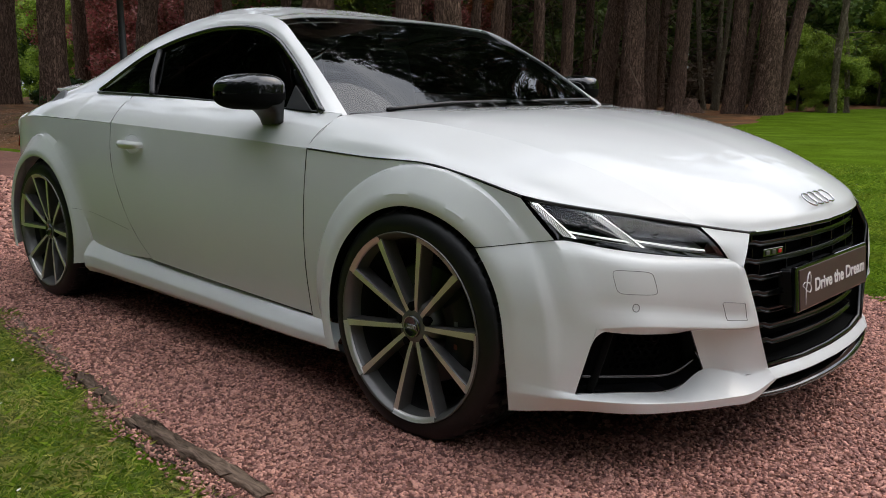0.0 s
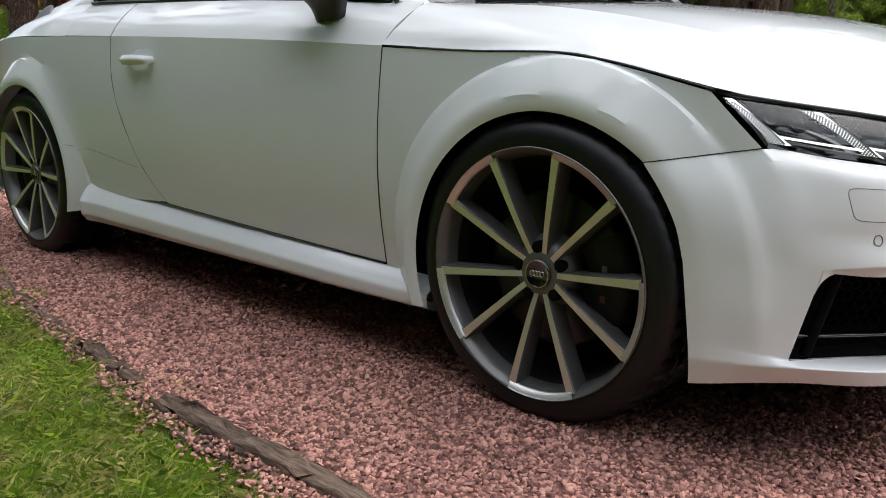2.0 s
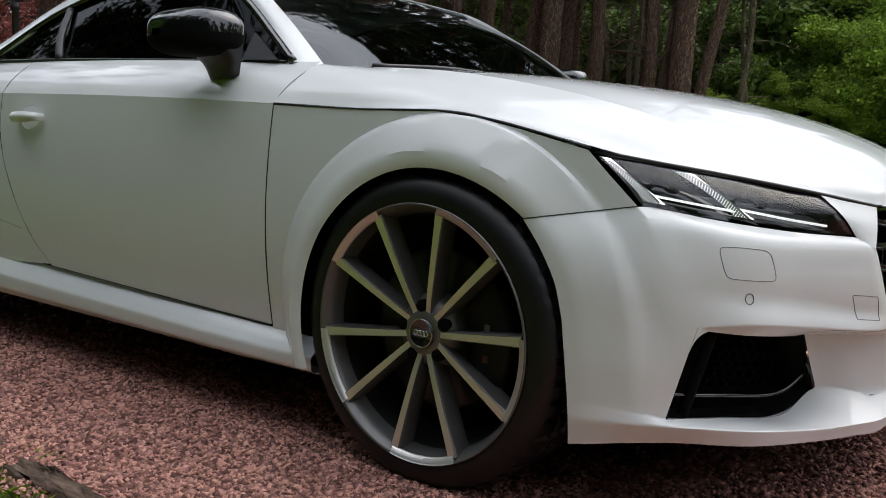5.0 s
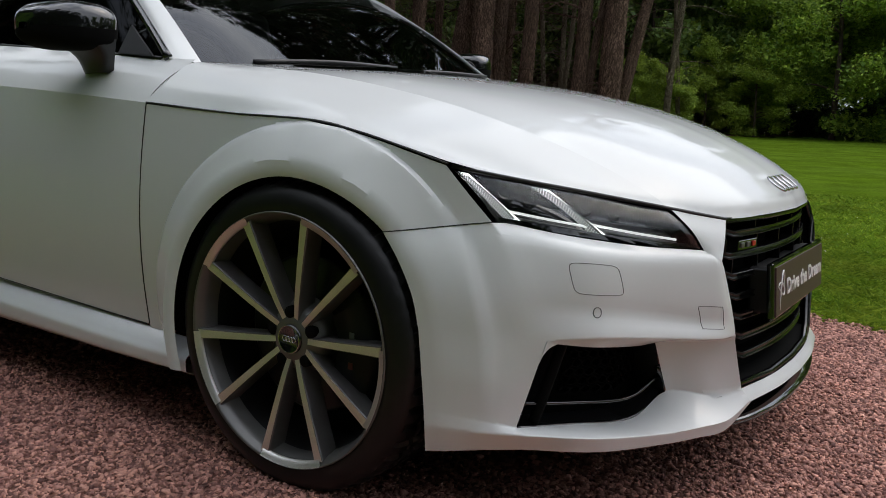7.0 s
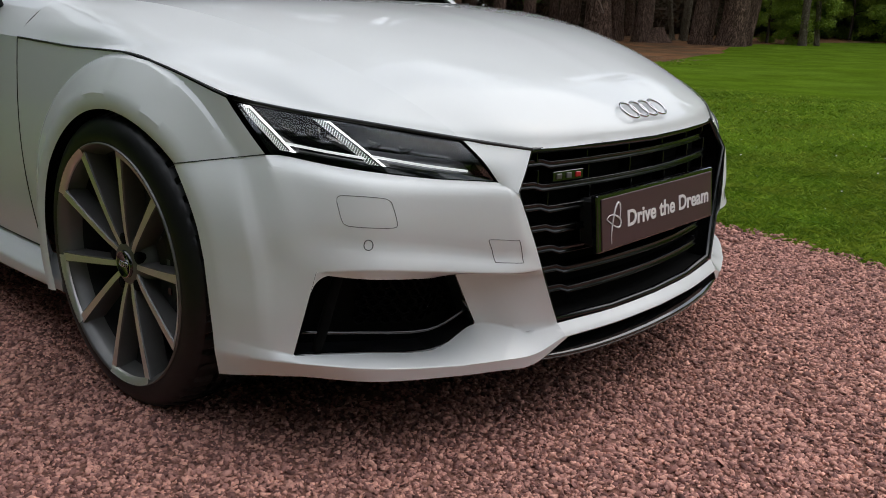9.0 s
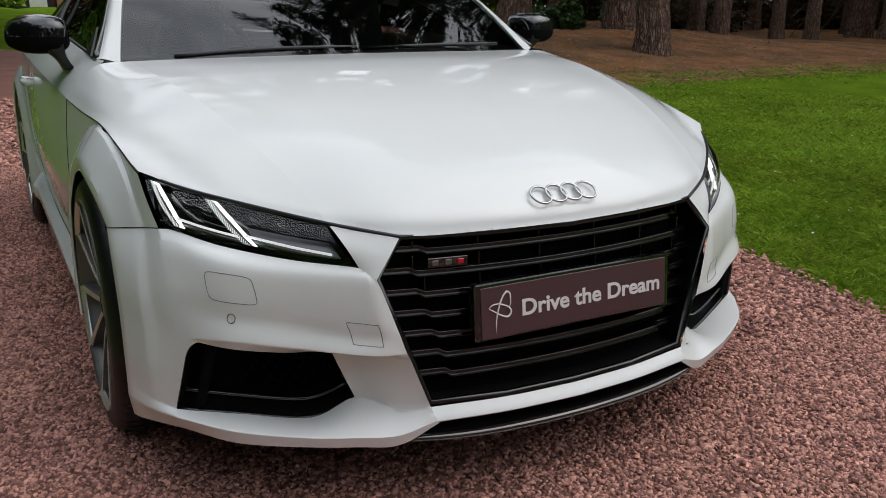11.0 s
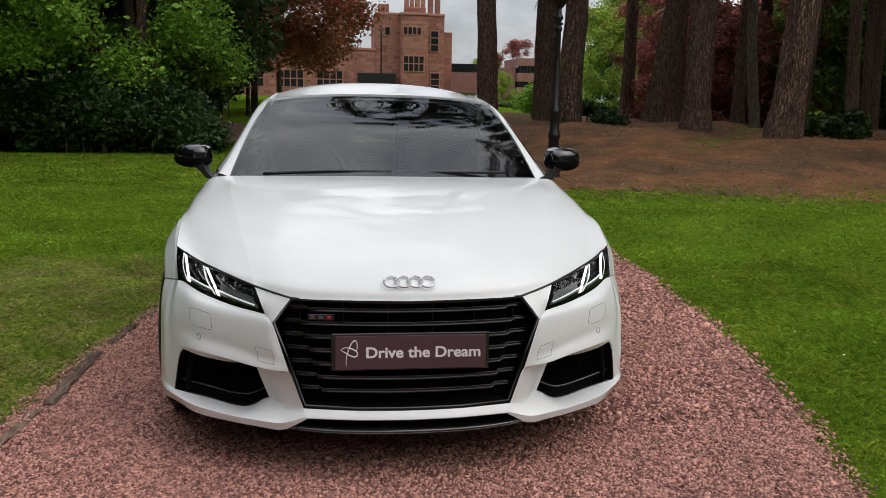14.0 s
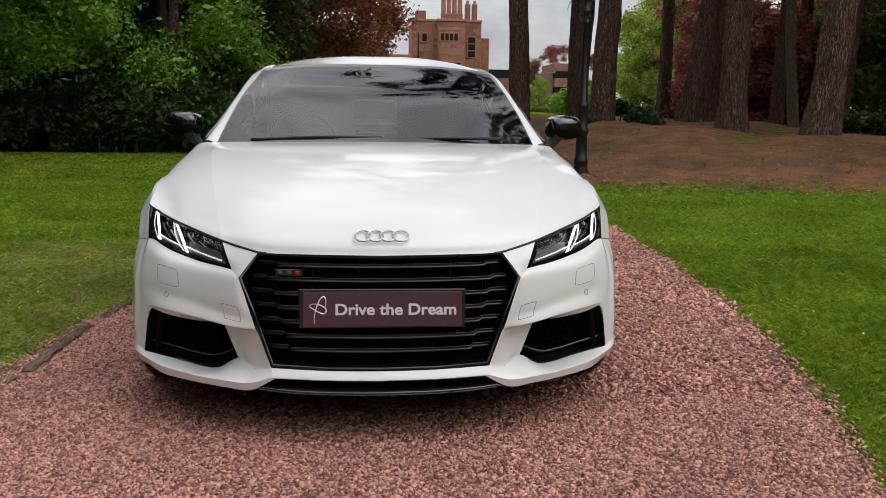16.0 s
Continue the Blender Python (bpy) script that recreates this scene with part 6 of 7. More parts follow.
# place, radius, kind, turn, and degrees of lean towards x and y
TREES = [(-21.40, 4.26, 0.30, 1, 186, -0.2, -1.0), (-23.90, 6.55, 0.25, 2, 127, -5.0, 4.7), (-20.40, 6.47, 0.33, 0, 274, 0.5, 1.7), (-31.50, 11.90, 0.27, 2, 168, 0.3, 0.9), (-21.95, 9.40, 0.29, 0, 33, 1.5, 8.6), (-24.42, 11.20, 0.22, 2, 34, 0.3, 0.8),
         (-18.20, 9.23, 0.34, 1, 17, 0.3, 0.7), (-22.06, 12.76, 0.17, 5, 308, -2.3, -3.0), (-13.40, 9.00, 0.32, 1, 176, 1.0, 4.6), (-21.01, 13.68, 0.17, 2, 173, 1.2, 3.1), (-19.34, 14.29, 0.18, 0, 336, -1.1, -1.7), (-20.84, 15.63, 0.12, 2, 162, -0.8, -1.2),
         (-13.21, 11.70, 0.31, 1, 1, 0.4, 1.5), (-10.42, 10.24, 0.28, 0, 160, -1.2, -1.5), (-14.49, 15.28, 0.14, 2, 91, 2.1, 1.9), (-13.36, 14.94, 0.19, 0, 132, 1.1, 0.9), (-14.40, 17.98, 0.17, 2, 135, 0.9, 0.7), (-14.33, 19.28, 0.17, 0, 296, 2.7, 2.0),
         (-15.18, 20.49, 0.14, 2, 315, 0.4, 0.3), (-14.69, 21.82, 0.32, 1, 277, 5.1, 3.5), (-13.51, 21.64, 0.37, 1, 22, 2.6, 1.6), (-13.81, 23.23, 0.23, 0, 336, 1.6, 1.0), (-12.63, 22.99, 0.25, 0, 105, 2.0, 1.1), (-13.10, 25.81, 0.09, 5, 178, -4.5, -2.4),
         (-12.87, 26.04, 0.10, 5, 22, 0.9, 0.5), (-12.48, 25.57, 0.09, 5, 119, 3.7, 1.9), (-11.06, 23.59, 0.24, 4, 319, 3.1, 1.5), (-10.91, 23.89, 0.15, 4, 142, 6.4, 3.0), (-10.19, 23.89, 0.38, 3, 167, 7.5, 3.3), (-9.95, 24.43, 0.20, 3, 78, 9.6, 4.1),
         (-9.57, 28.04, 0.13, 5, 223, 3.7, 1.4), (-9.46, 29.14, 0.09, 5, 20, -4.9, -1.8),
         (-27.0, 7.2, 0.24, 3, 130, 0, 0), (-26.0, 14.2, 0.22, 2, 30, 0, 1), (-20.5, 21, 0.20, 2, 45, 1, 0), (-22, 25.5, 0.24, 0, 145, 0, 2), (-24, 18, 0.22, 2, 275, 0, -1), (-27, 22, 0.26, 1, 5, 1, 0), (-24, 30, 0.25, 4, 95, 0, 0), (-20, 35, 0.22, 2, 33, 0, 0),
         (-16, 37, 0.25, 4, 210, 0, 1), (-30, 17, 0.25, 0, 111, 0, 0), (-16.5, 28.5, 0.17, 4, 220, 2, 0), (-14.5, 31, 0.2, 4, 30, 1, 1), (-17.2, 24.5, 0.16, 2, 70, 1, 2),
         (-19.5, -9.2, 0.19, 0, 10, 0, 0), (-21.5, -12.5, 0.22, 1, 70, 0, 0), (-14.8, -12.2, 0.17, 2, 140, 0, 0), (-12.5, -15, 0.21, 0, 200, 0, 0), (-25, -8, 0.2, 1, 20, 0, 0), (-17.30, -4.50, 0.13, 1, 30, 0, 0), (-18.50, -5.77, 0.11, 2, 80, 0, 0)]
IVY = {12: (5.0, 8.0), 14: (1.5, 9.0), 15: (1.5, 9.0), 2: (4.5, 7.0)}
for i, (x, y, r, kind, spin, lean_x, lean_y) in enumerate(TREES):
    tm, limb_meshes, _ = PINES[kind]
    sc = r / (0.36, 0.38, 0.33, 0.30, 0.30, 0.15)[kind]
    label = "slender pale-barked tree with bare lower branches" if kind == 5 else "tall pine with ridged brown bark on a needle bank" if y > 0 else "slim bare-stemmed pine rising behind the undergrowth"
    tree = thing("pine_tree" if kind < 5 else "slender_tree", label, "tree", (x, y, float(ground_z(x, y))), "pines")
    tilt_m = Vector((0, 0, 1)).rotation_difference(Vector((math.tan(radians(lean_x)), math.tan(radians(lean_y)), 1))).to_matrix().to_4x4()
    tall, broad = (0.6, 0.5) if y < 0 and r < 0.14 else (0.62, 0.45) if kind == 5 else (1.0, min(max(r / 0.30, 0.5), 1.0))
    spin_m = tilt_m @ Matrix.Rotation(radians(spin), 4, "Z") @ Matrix.Diagonal((sc, sc, tall, 1))
    put("trunk", tm, tree, m=spin_m)
    for lm in limb_meshes:
        put("limb", lm, tree, m=spin_m)
    put("crown", CROWNS[kind], tree, m=tilt_m @ Matrix.Rotation(radians(spin), 4, "Z") @ Matrix.Diagonal((broad, broad, tall, 1)))
    if i in IVY:
        # old ivy gone rusty, clinging to the stem
        lo, hi = IVY[i]
        hs = np.linspace(lo, hi, 14)
        c = [tuple(tilt_m @ Vector((r * math.cos(k * 2.1), r * math.sin(k * 2.1), h))) for k, h in enumerate(hs)]
        put("ivy", leaf_cloud("ivy", c, [r * 0.9] * len(c), 1800, 0.05, M_LEAFRUST, 1.4, 0.4), tree, "rust-coloured ivy clinging to the bark")


def broadleaf_kind(seed, height, spread, foot, n, size, leaf, bark=M_BARKDARK, r=0.16, clumps=34):
    nrng = np.random.default_rng(seed)
    tm, z, bend, rad = trunk_mesh("trunk", r, height * 0.8, (nrng.uniform(-0.4, 0.4), nrng.uniform(-0.4, 0.4)), seed, bark, 16, 30, 0.12)
    limbs, cc, cr = [], [], []
    for k in range(9):
        h = nrng.uniform(0.18, 0.62) * height
        a, ln = k * 2.4 + nrng.uniform(-0.4, 0.4), spread * nrng.uniform(0.5, 0.95)
        i = int(np.searchsorted(z, h))
        b = np.array([*bend[min(i, len(bend) - 1)], h])
        d = np.array([math.cos(a), math.sin(a), 0])
        kn = [b, b + d * ln * 0.3 + (0, 0, 0.3), b + d * ln * 0.65 + (0, 0, nrng.uniform(0.2, 1.0)), b + d * ln + (0, 0, nrng.uniform(0.3, 1.6))]
        limbs.append(mesh_of("limb", *tube(kn, [r * 0.4, r * 0.28, r * 0.16, r * 0.05], 6, 4), bark))
        cc += [kn[2], kn[3]]
        cr += [spread * 0.22, spread * 0.26]
    for k in range(clumps):
        a, q = nrng.uniform(0, 6.28), nrng.uniform(0, 1) ** 0.5
        h = foot + (height - foot) * nrng.uniform(0, 1)
        w = math.sin(math.pi * np.clip((h - foot) / (height - foot) * 0.85 + 0.12, 0, 1)) ** 0.6
        cc.append((q * spread * w * math.cos(a), q * spread * w * math.sin(a), h))
        cr.append(spread * nrng.uniform(0.14, 0.30))
    return tm, limbs, leaf_cloud("crown", cc, cr, n, size, leaf, 0.75, 0.3, 0.1)


def plant_tree(kind, name, label, x, y, spin=0, sc=1.0, group="broadleaf trees"):
    tree = thing(name, label, "tree", (x, y, float(ground_z(x, y)) - 0.05), group)
    m = Matrix.Rotation(radians(spin), 4, "Z") @ Matrix.Scale(sc, 4)
    put("trunk", kind[0], tree, m=m)
    for lm in kind[1]:
        put("limb", lm, tree, m=m)
    put("crown", kind[2], tree, m=m)
    return tree


K_MAPLE = broadleaf_kind(11, 8.5, 3.6, 1.6, 62000, 0.050, M_LEAF, clumps=46)
K_BRIGHT = broadleaf_kind(12, 9.5, 4.2, 0.4, 32000, 0.088, M_LEAFBRIGHT)
K_GREEN = broadleaf_kind(13, 11.0, 4.8, 0.6, 42000, 0.088, mat("lawn_tree_leaves", (0.25, 0.38, 0.05), 0.55, island=0.5, vary=0.3, scale=0.7, spec=0.3, leaf=0.35))
K_DARK = broadleaf_kind(14, 11.0, 5.2, 0.2, 19000, 0.145, M_LEAFWOOD)
# same crown for trees at negative y, with shade put into the leaf colour
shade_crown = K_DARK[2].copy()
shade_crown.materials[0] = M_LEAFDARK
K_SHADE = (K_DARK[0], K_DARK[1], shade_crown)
K_RED = broadleaf_kind(15, 8.0, 4.0, 0.5, 28000, 0.092, M_LEAFRED)
K_RUST = broadleaf_kind(16, 9.5, 5.0, 2.2, 26000, 0.10, M_LEAFRUST)
L_GREEN, L_DARK, L_RED = "broad green tree in fresh leaf by the lawn", "dense dark tree in the wood", "red-leaved maple among the pines"
plant_tree(K_MAPLE, "maple_tree", "bright green maple over the hedge", -14.6, -7.9, 20, 1.0)
plant_tree(K_MAPLE, "maple_tree", "bright green maple over the hedge", -18.5, -4.9, 150, 1.05)
plant_tree(K_MAPLE, "maple_tree", "bright green maple over the hedge", -18.0, -12.0, 260, 1.1)
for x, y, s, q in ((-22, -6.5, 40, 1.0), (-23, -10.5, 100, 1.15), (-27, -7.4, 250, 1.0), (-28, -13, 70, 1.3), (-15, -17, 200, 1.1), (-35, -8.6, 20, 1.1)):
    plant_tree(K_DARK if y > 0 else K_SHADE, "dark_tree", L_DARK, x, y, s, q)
# high crowns, mostly unseen, added to darken the car's windows and near side
K_TALL = broadleaf_kind(17, 20.0, 5.6, 8.0, 42000, 0.115, M_LEAFDARK, r=0.24, clumps=46)
for x, y, s, q in ((-22.0, -6.0, 30, 0.82), (-24, -9.5, 100, 0.9), (-21.5, -14.5, 200, 0.9), (-30, -6.5, 300, 0.95), (-12, -15, 60, 1.0),
                   (-7, -17, 20, 0.95), (-1, -16, 140, 1.0), (5, -16.5, 250, 0.95), (11, -15.5, 80, 1.0), (17, -13, 310, 0.95), (2, -22, 170, 1.0)):
    plant_tree(K_TALL, "tall_tree", "tall dark-leaved tree with a high crown, added beside the drive", x, y, s, q)
plant_tree(K_RUST, "copper_beech", "spreading beech with rust-red leaves near the house", -36, -3.5, 0, 1.0)
plant_tree(K_RUST, "copper_beech", "spreading beech with rust-red leaves near the house", -46, -3.0, 120, 0.95)
for x, y, s, q in ((-52, 22.5, 10, 1.15), (-49, 26.5, 190, 1.15), (-53, 32, 60, 1.3), (-46, 31, 130, 1.1), (-57, 27, 300, 1.4), (-36, 16.8, 80, 0.8), (-30, 16.5, 160, 0.85), (-27.5, 27, 200, 0.9)):
    plant_tree(K_RED, "red_maple", L_RED, x, y, s, q)
for x, y, s, q in ((-55, 20.6, 100, 0.95), (-62, 23.6, 20, 1.15), (-50, 19.8, 200, 0.62)):
    plant_tree(K_BRIGHT, "lime_tree", "pale green tree in spring leaf beyond the pines", x, y, s, q)
for x, y, s, q in ((-8.5, 39, 0, 0.75), (-5.5, 37, 140, 0.8), (-0.5, 37.5, 80, 0.95), (3.5, 35.5, 30, 0.95), (7.5, 34, 200, 1.0), (11, 31, 90, 1.0), (-3, 42, 10, 1.2), (5, 41, 300, 1.3), (15, 28, 0, 1.1), (-29, 20, 0, 0.8), (-32, 24.5, 230, 0.8)):
    plant_tree(K_GREEN, "green_tree", L_GREEN, x, y, s, q)
for x, y, s, q in ((-12, 42, 0, 1.2), (-18, 43, 60, 1.3), (-25, 39, 100, 1.3), (-31, 33, 20, 1.3), (-36, 27, 210, 1.3), (-10, 47, 150, 1.4), (0, 47, 270, 1.4), (9, 43, 40, 1.4), (18, 36, 0, 1.4), (-20, 48, 10, 1.5), (-32, 42, 10, 1.5), (-40, 33, 60, 1.5), (-22.5, 33, 0, 0.95), (-13.5, 36.5, 120, 0.8), (-27, 34, 33, 1.0), (-33, 28, 70, 1.0), (-28, 20.5, 15, 0.75)):
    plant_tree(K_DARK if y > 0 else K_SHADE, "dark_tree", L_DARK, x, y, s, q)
for x, y, s, q in ((-10.9, 28.4, 0, 0.31), (-9.9, 28.9, 120, 0.27), (-10.5, 35.5, 0, 0.42), (-8.2, 35.0, 80, 0.38), (-11.8, 37.5, 170, 0.5)):
    plant_tree(K_BRIGHT, "young_tree", "small pale green tree at the wood's edge", x, y, s, q)
# tall wood in the distance all round but for the view past the house
for k, a in enumerate((4, 11, 18, 25, 32, 39, 46, 53, 60, 112, 122, 134, 150, 170, 190, 215, 240, 265, 290, 315, 338)):
    d = 58 + 5 * (k % 3) + (22 if 50 < a < 65 else 0)
    plant_tree(K_DARK, "far_wood_tree", "tall dark tree of the wood behind", -d * math.sin(radians(a)), d * math.cos(radians(a)), 47 * k, 1.75, "distant wood")
# unseen stand behind and beside the camera closes the place and dims sky light
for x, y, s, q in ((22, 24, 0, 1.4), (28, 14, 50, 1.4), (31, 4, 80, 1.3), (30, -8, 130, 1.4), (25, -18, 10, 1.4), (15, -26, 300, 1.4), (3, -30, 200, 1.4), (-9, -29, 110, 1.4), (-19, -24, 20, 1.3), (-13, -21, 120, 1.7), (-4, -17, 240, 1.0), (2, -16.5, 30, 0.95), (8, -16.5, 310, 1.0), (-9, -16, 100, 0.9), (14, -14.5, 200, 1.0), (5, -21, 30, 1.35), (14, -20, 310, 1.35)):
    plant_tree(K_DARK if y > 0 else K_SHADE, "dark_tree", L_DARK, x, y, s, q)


# ---- hedges and undergrowth ----
def bush(name, label, centres, radii, n, size, leaf, x, y, cat="shrub", group="", squash=0.8):
    ob = thing(name, label, cat, (x, y, float(ground_z(x, y))), group)
    stems = bmesh.new()
    for c in centres[:12]:
        bmesh.ops.create_cone(stems, segments=5, radius1=0.02, radius2=0.008, depth=max(c[2], 0.2), matrix=Matrix.Translation((c[0], c[1], max(c[2], 0.2) / 2 - 0.03)))
    tagged(part("brushwood", stems, M_BARKDARK, ob), kind="stuff")
    put("foliage", leaf_cloud("foliage", centres, radii, n, size, leaf, squash, 0.45), ob)
    return ob


nr = np.random.default_rng(3)
for k, (hx, hy, ln) in enumerate(((-16.0, -4.2, 3.2), (-15.6, -7.0, 3.2), (-15.9, -9.9, 3.2), (-16.6, -12.8, 3.4))):
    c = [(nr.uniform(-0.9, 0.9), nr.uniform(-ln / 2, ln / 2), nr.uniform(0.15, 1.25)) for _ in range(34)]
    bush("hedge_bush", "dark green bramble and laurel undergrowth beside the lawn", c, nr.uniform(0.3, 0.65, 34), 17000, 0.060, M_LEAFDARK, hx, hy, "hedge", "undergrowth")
for hx, hy in ((-24, -4.4), (-29, -5.8)):
    c = [(nr.uniform(-1.6, 1.6), nr.uniform(-1.2, 1.2), nr.uniform(0.3, 2.6)) for _ in range(30)]
    bush("rhododendron", "tall dark rhododendron beside the drive", c, nr.uniform(0.4, 0.9, 30), 15000, 0.085, M_LEAFDARK, hx, hy, "shrub", "undergrowth")
for hx, hy, w, h in ((-14.9, 11.2, 0.9, 0.45), (-15.6, 13.9, 0.6, 0.8), (-14.2, 12.9, 0.5, 0.35), (-21, 7.2, 0.9, 0.6)):
    c = [(nr.uniform(-w, w), nr.uniform(-w, w), nr.uniform(0.1, h)) for _ in range(16)]
    bush("ivy_clump", "low dark ivy clump at the foot of the pines", c, nr.uniform(0.16, 0.34, 16), 4500, 0.05, M_LEAFDARK, hx, hy, "ivy", "undergrowth")
for hx, hy in ((-12, 40.5), (-7, 41), (-2, 39.5), (2.5, 38.5), (7, 36.5), (11.5, 33.5), (-17, 40), (-21, 40.5), (-24, 38), (-27, 37)):
    c = [(nr.uniform(-2.4, 2.4), nr.uniform(-0.8, 0.8), nr.uniform(0.1, 1.6)) for _ in range(26)]
    bush("wood_edge_bush", "dark undergrowth along the edge of the wood", c, nr.uniform(0.4, 0.9, 26), 9000, 0.09, M_LEAFDARK, hx, hy, "shrub", "undergrowth")
for hx, hy in ((-19.5, 36.5), (-17.5, 33.5), (-30, 14.5), (-28, 24), (-24, 22.5), (-21, 31.5), (-26, 30), (-34, 17)):
    c = [(nr.uniform(-2.2, 2.2), nr.uniform(-2.2, 2.2), nr.uniform(0.1, 1.9)) for _ in range(26)]
    bush("wood_shrub", "brown and green tangle under the trees", c, nr.uniform(0.4, 1.0, 26), 8000, 0.09, M_LEAFRED if hy < 18 else M_BROWNWOOD, hx, hy, "shrub", "undergrowth")
# dead twig tangle low among the pines
n = 5200
tx, ty = RNG.uniform(-30, -12, n), RNG.uniform(20, 40, n)
tz = ground_z(tx, ty) + RNG.uniform(0.1, 7.5, n)
twig = np.array([(-1, -0.006, 0), (1, -0.006, 0.1), (1, 0.006, 0.1), (-1, 0.012, 0)], float)
v = np.einsum("nij,nkj->nki", turns(n, 0.5), twig[None] * RNG.uniform(0.4, 1.5, n)[:, None, None]) + np.stack([tx, ty, tz], -1)[:, None]
tagged(put("dead_twigs", soup("dead_twigs", v, 4, [(0, 1, 2, 3)], M_BROWNWOOD, "", "")), "tangle of dead brown twigs between the trunks", "twigs", kind="stuff")
stump = thing("tree_stump", "old cut stump among roots at the wood's edge", "stump", (-12.3, 23.3, float(ground_z(-12.3, 23.3))))
sm, *_ = trunk_mesh("stump_wood", 0.34, 0.55, (0.05, 0), 9, M_BARK, 24, 12, 0.25, 0.8)
put("stump_wood", sm, stump)
lathe("cut_face", [(0.0, 0.44), (0.2, 0.45), (0.27, 0.42)], M_TIMBER, stump, 16, "z")


# ---- lamp posts ----
def lamp_post(x, y, h=2.70):
    ob = thing("lamp_post", "black iron Victorian lamp post with a glazed lantern", "street lamp", (x, y, float(ground_z(x, y))), "lamp posts")
    lathe("column", [(0.125, 0.0), (0.125, 0.05), (0.112, 0.09), (0.106, 0.16), (0.114, 0.18), (0.114, 0.23), (0.096, 0.26), (0.088, 0.64), (0.102, 0.66), (0.102, 0.71), (0.082, 0.75), (0.074, 1.03), (0.086, 1.05), (0.086, 1.10), (0.054, 1.15), (0.048, 1.9),
                     (0.043, 2.33), (0.062, 2.36), (0.062, 2.39), (0.046, 2.42), (0.044, 2.50), (0.068, 2.53), (0.068, 2.57), (0.042, 2.61), (0.038, h)], M_IRON, ob, 20, "z")
    rod("ladder_bar", [(-0.24, 0, 2.44), (0, 0, 2.45), (0.24, 0, 2.44)], 0.016, M_IRON, ob, sides=8)
    lathe("lantern_frame", [(0.05, h), (0.10, h + 0.06), (0.135, h + 0.12)], M_IRON, ob, 12, "z")
    lathe("lantern_glass", [(0.125, h + 0.12), (0.235, h + 0.54)], M_OPAL, ob, 4, "z", smooth=False)
    for k in range(4):
        a = k * math.pi / 2
        rod("lantern_rib", [(0.130 * math.cos(a), 0.130 * math.sin(a), h + 0.11), (0.24 * math.cos(a), 0.24 * math.sin(a), h + 0.55)], 0.012, M_IRON, ob, sides=6)
    lathe("lantern_roof", [(0.265, h + 0.54), (0.265, h + 0.57), (0.13, h + 0.72), (0.10, h + 0.79), (0.03, h + 0.83), (0.03, h + 0.89), (0.0, h + 0.93)], M_IRON, ob, 8, "z", smooth=False)
    return ob


lamp_post(-10.34, 3.38)
lamp_post(-33.5, -3.6)


# ---- the house ----
def house_window(parent, x, y, z, w, h, lights, rows=2):
    win = part("window", box_bm((0.18, w + 0.3, h + 0.3), (x, y, z), 0.03, 1), M_SANDTRIM, parent)
    for i in range(lights):
        for j in range(rows):
            pw, phh = (w - 0.12 * (lights - 1)) / lights, (h - 0.12 * (rows - 1)) / rows
            part("pane", box_bm((0.10, pw, phh), (x + 0.055, y - w / 2 + pw / 2 + i * (pw + 0.12), z - h / 2 + phh / 2 + j * (phh + 0.12))), M_PANE, win)
    return win


def course_wall(name, x, y0, y1, z0, z1, depth, parent):
    """A wall of the house with its stone courses standing out a little."""
    wall = part(name, box_bm((depth, y1 - y0, z1 - z0), (x - depth / 2, (y0 + y1) / 2, (z0 + z1) / 2), 0.05, 1), M_SANDSTONE, parent)
    c = bmesh.new()
    rr = random.Random(len(name) + int(y0 * 10))
    z = z0
    while z < z1 - 0.3:
        y = y0 + rr.uniform(0, 0.4)
        while y < y1 - 0.4:
            ln = rr.uniform(0.5, 1.3)
            if rr.random() < 0.6:
                e = min(ln, y1 - y)
                b = bmesh.ops.create_cube(c, size=1.0, matrix=Matrix.Translation((x + 0.004, y + e / 2, z + 0.19)) @ Matrix.Diagonal((0.03, e - 0.04, 0.34, 1)))
            y += ln
        z += 0.38
    tagged(part("masonry", c, M_SANDTRIM, wall), kind="stuff")
    return wall


HX = -97.0
house = thing("house", "large red sandstone mansion with tower, chimneys and mullioned windows", "house", (0, 0, 0))
course_wall("wall", HX, 4.9, 12.8, 0.2, 10.4, 9.0, house)
course_wall("wall", HX + 1.4, 7.7, 10.8, 0.2, 10.3, 1.4, house)
course_wall("wall", HX - 2.0, 12.8, 14.0, 0.2, 8.8, 6.0, house)
course_wall("wall", HX, -12.0, 4.9, 0.2, 6.4, 9.0, house)
part("parapet", box_bm((1.7, 3.3, 0.3), (HX + 0.65, 9.25, 10.45), 0.05, 1), M_SANDTRIM, house)
part("parapet", box_bm((0.4, 8.0, 0.3), (HX - 0.1, 8.85, 10.5), 0.05, 1), M_SANDTRIM, house)
part("parapet", box_bm((0.4, 17.0, 0.3), (HX - 0.1, -3.5, 6.5), 0.05, 1), M_SANDTRIM, house)
part("roof", box_bm((8.6, 16.6, 0.4), (HX - 4.6, -3.6, 6.5), 0.05, 1), M_SANDSTONE, house)
for y, w, h in ((9.5, 2.4, 5.2),):
    stack = part("chimney", box_bm((1.6, w, 1.0), (HX - 1.5, y, 10.9), 0.05, 1), M_SANDSTONE, house)
    for k in range(4):
        lathe("flue", [(0.30, 11.2), (0.27, 11.5), (0.27, 15.0), (0.33, 15.2)], M_SANDTRIM, stack, 8, "z", m=Matrix.Translation((HX - 1.5, y - 0.95 + 0.63 * k, 0)), smooth=False)
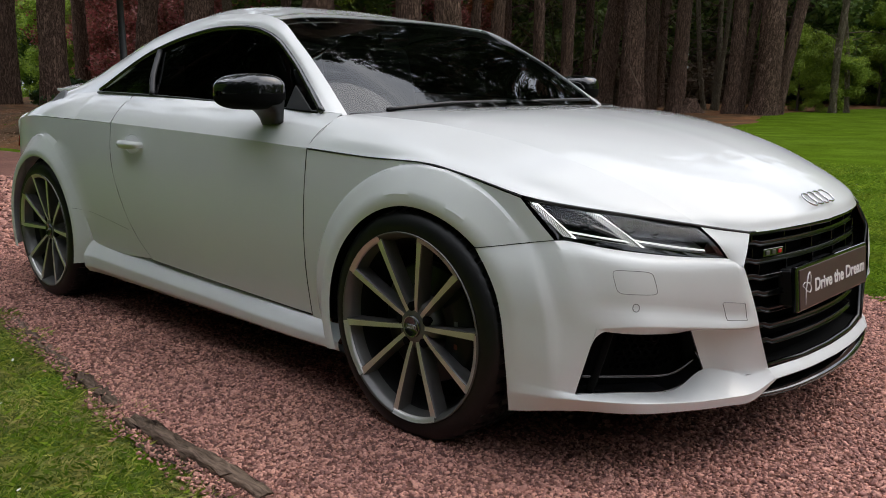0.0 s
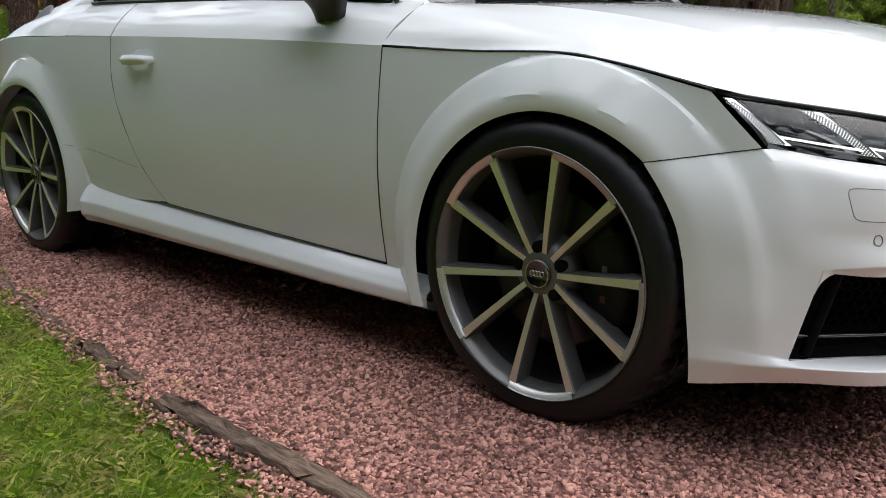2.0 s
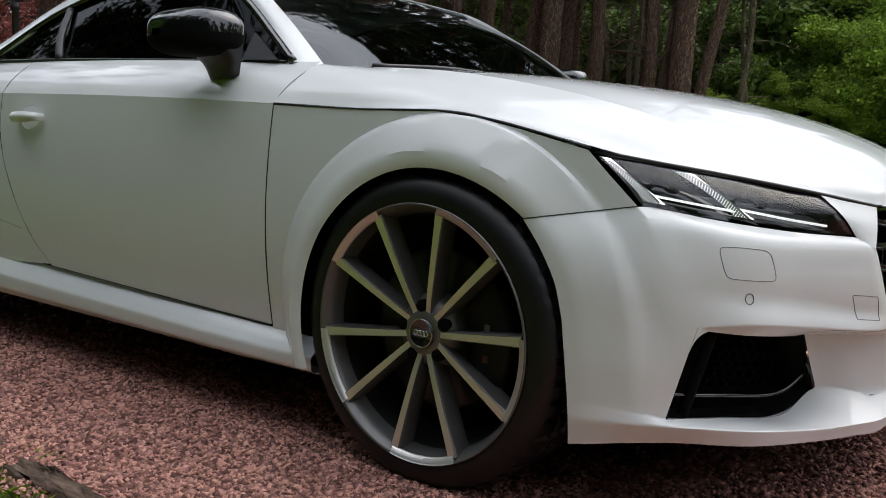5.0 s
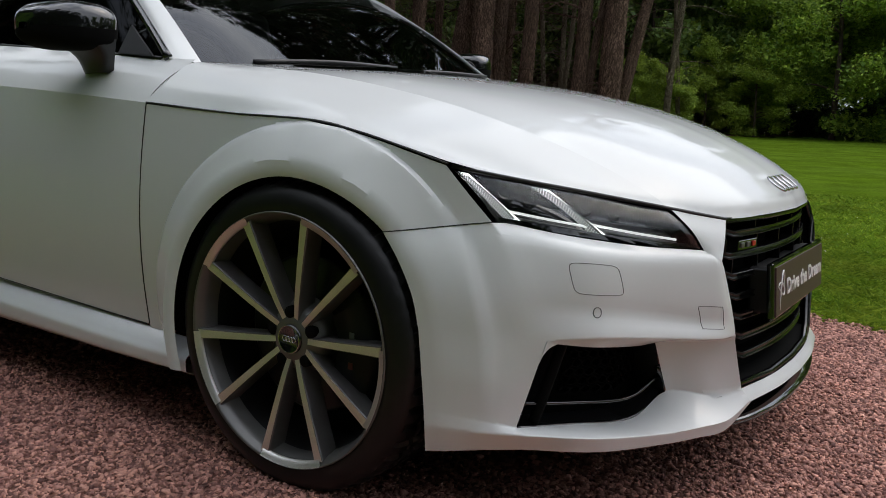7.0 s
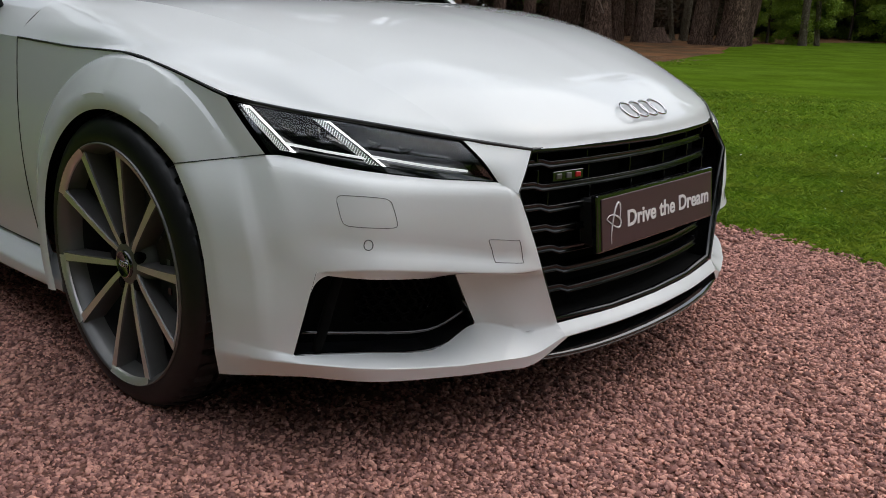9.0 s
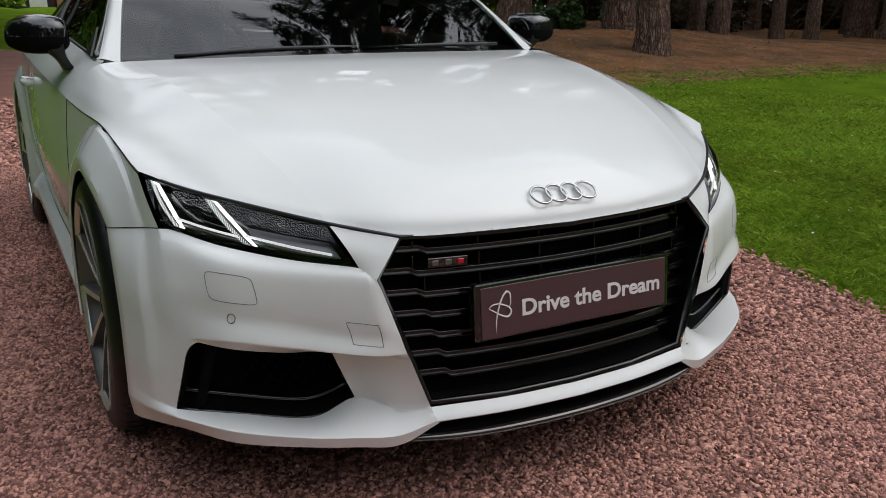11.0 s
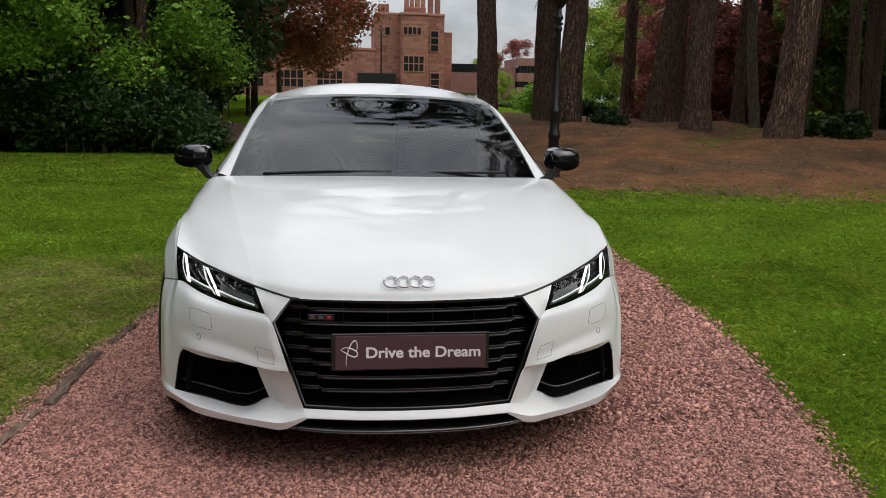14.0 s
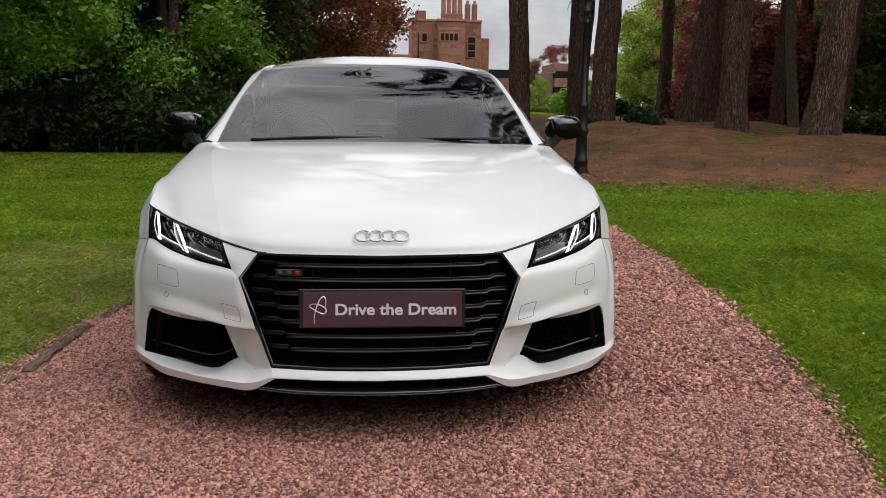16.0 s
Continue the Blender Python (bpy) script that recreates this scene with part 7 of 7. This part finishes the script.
for y in (11.3, 12.1):
    stack = part("chimney", box_bm((0.7, 0.6, 2.2), (HX - 1.2, y, 11.4), 0.05, 1), M_SANDSTONE, house)
    lathe("flue", [(0.18, 12.4), (0.15, 12.9)], M_SANDTRIM, stack, 8, "z", m=Matrix.Translation((HX - 1.2, y, 0)))
part("chimney", box_bm((0.9, 1.2, 1.3), (HX - 1.2, 5.9, 11.0), 0.05, 1), M_SANDSTONE, house)
house_window(house, HX + 1.4, 9.0, 8.6, 1.9, 0.75, 4, 1)
house_window(house, HX + 1.4, 9.2, 5.0, 2.2, 1.6, 4)
house_window(house, HX, 11.7, 7.6, 0.8, 2.2, 1, 3)
house_window(house, HX, 11.8, 3.0, 0.9, 2.0, 1, 3)
house_window(house, HX, -0.2, 3.1, 2.8, 1.8, 4)
house_window(house, HX, -4.6, 3.1, 2.8, 1.8, 4)
house_window(house, HX, -9.0, 3.1, 2.8, 1.8, 4)
house_window(house, HX, 8.9, 3.3, 2.2, 1.3, 4)
house_window(house, HX, 6.3, 8.6, 0.5, 0.8, 1, 1)
porch = part("porch", box_bm((3.0, 4.2, 3.3), (HX + 1.5, 5.0, 2.2), 0.05, 1), M_IRON, house, "dark glazed entrance porch")
part("porch_glass", box_bm((0.06, 1.6, 1.2), (HX + 3.03, 5.9, 1.5), 0.01, 1), M_OPAL, porch)
rod("drainpipe", [(HX + 0.08, 5.6, 0.5), (HX + 0.08, 5.6, 4), (HX + 0.08, 5.6, 9.2)], 0.07, M_IRON, house, sides=8)
block = thing("office_block", "low modern block with pink brick bands beyond the trees", "building", (0, 0, 0))
for z, hgt in ((5.55, 0.9), (3.80, 1.0), (1.85, 1.6)):
    part("brick_band", box_bm((8, 2.3, hgt), (-101, 22.65, z), 0.03, 1), M_BRICK, block)
for z, hgt in ((4.70, 0.80), (2.97, 0.66)):
    part("window", box_bm((7.8, 2.15, hgt), (-101, 22.65, z), 0.01, 1), M_PANE, block)
    for k in range(5):
        part("mullion", box_bm((0.06, 0.06, hgt), (-97.08, 21.85 + 0.4 * k, z), 0.005, 1), M_IRON, block)
part("stair_wall", box_bm((7.5, 0.7, 4.6), (-101.5, 21.1, 2.7), 0.03, 1), M_BRICK, block)
part("low_wing", box_bm((6, 4.5, 2.6), (-108, 16.2, 3.2), 0.03, 1), M_BRICK, block)
part("window", box_bm((6.1, 4.2, 1.0), (-108, 16.2, 5.0), 0.01, 1), M_PANE, block)
for x, y, s, q, kd in ((-128, 19, 0, 0.62, K_BRIGHT), (-124, 27.5, 40, 1.15, K_RED), (-122, 33, 40, 1.0, K_RED), (-126, 23, 80, 0.75, K_GREEN), (-112, 34, 80, 0.9, K_GREEN), (-130, 12, 0, 0.7, K_BRIGHT), (-60, 23, 0, 0.8, K_DARK), (-75, 27, 0, 1.0, K_GREEN), (-92, 18.7, 60, 0.42, K_BRIGHT)):
    plant_tree(kd, "far_tree", "distant park tree in leaf beyond the house", x, y, s, q, "park trees")
bush("laurel_bush", "rounded green bush on the far lawn", [(0.5 * math.cos(k), 0.9 * math.sin(k * 1.7), 0.35 + 0.09 * k) for k in range(9)], [0.75] * 9, 5000, 0.09, M_LEAF, -40, 10.6)
bush("low_hedge", "clipped low green hedge beside the far path", [(0.0, k * 0.4, 0.5) for k in range(-4, 5)], [0.5] * 9, 2500, 0.09, M_LEAFWOOD, -86, 17.3)
bush("red_shrub", "clipped red shrub against the house wall", [(0, k * 0.5, 0.5) for k in range(-4, 5)], [0.6] * 9, 2500, 0.12, M_LEAFRED, HX + 1.5, 0.8)
bush("grass_plume", "pale arching ornamental grass on the far lawn", [(0.3 * math.cos(k), 0.9 * math.sin(k), 0.7) for k in range(8)], [0.7] * 8, 2500, 0.16, M_LEAFBRIGHT, -82, 2.6)
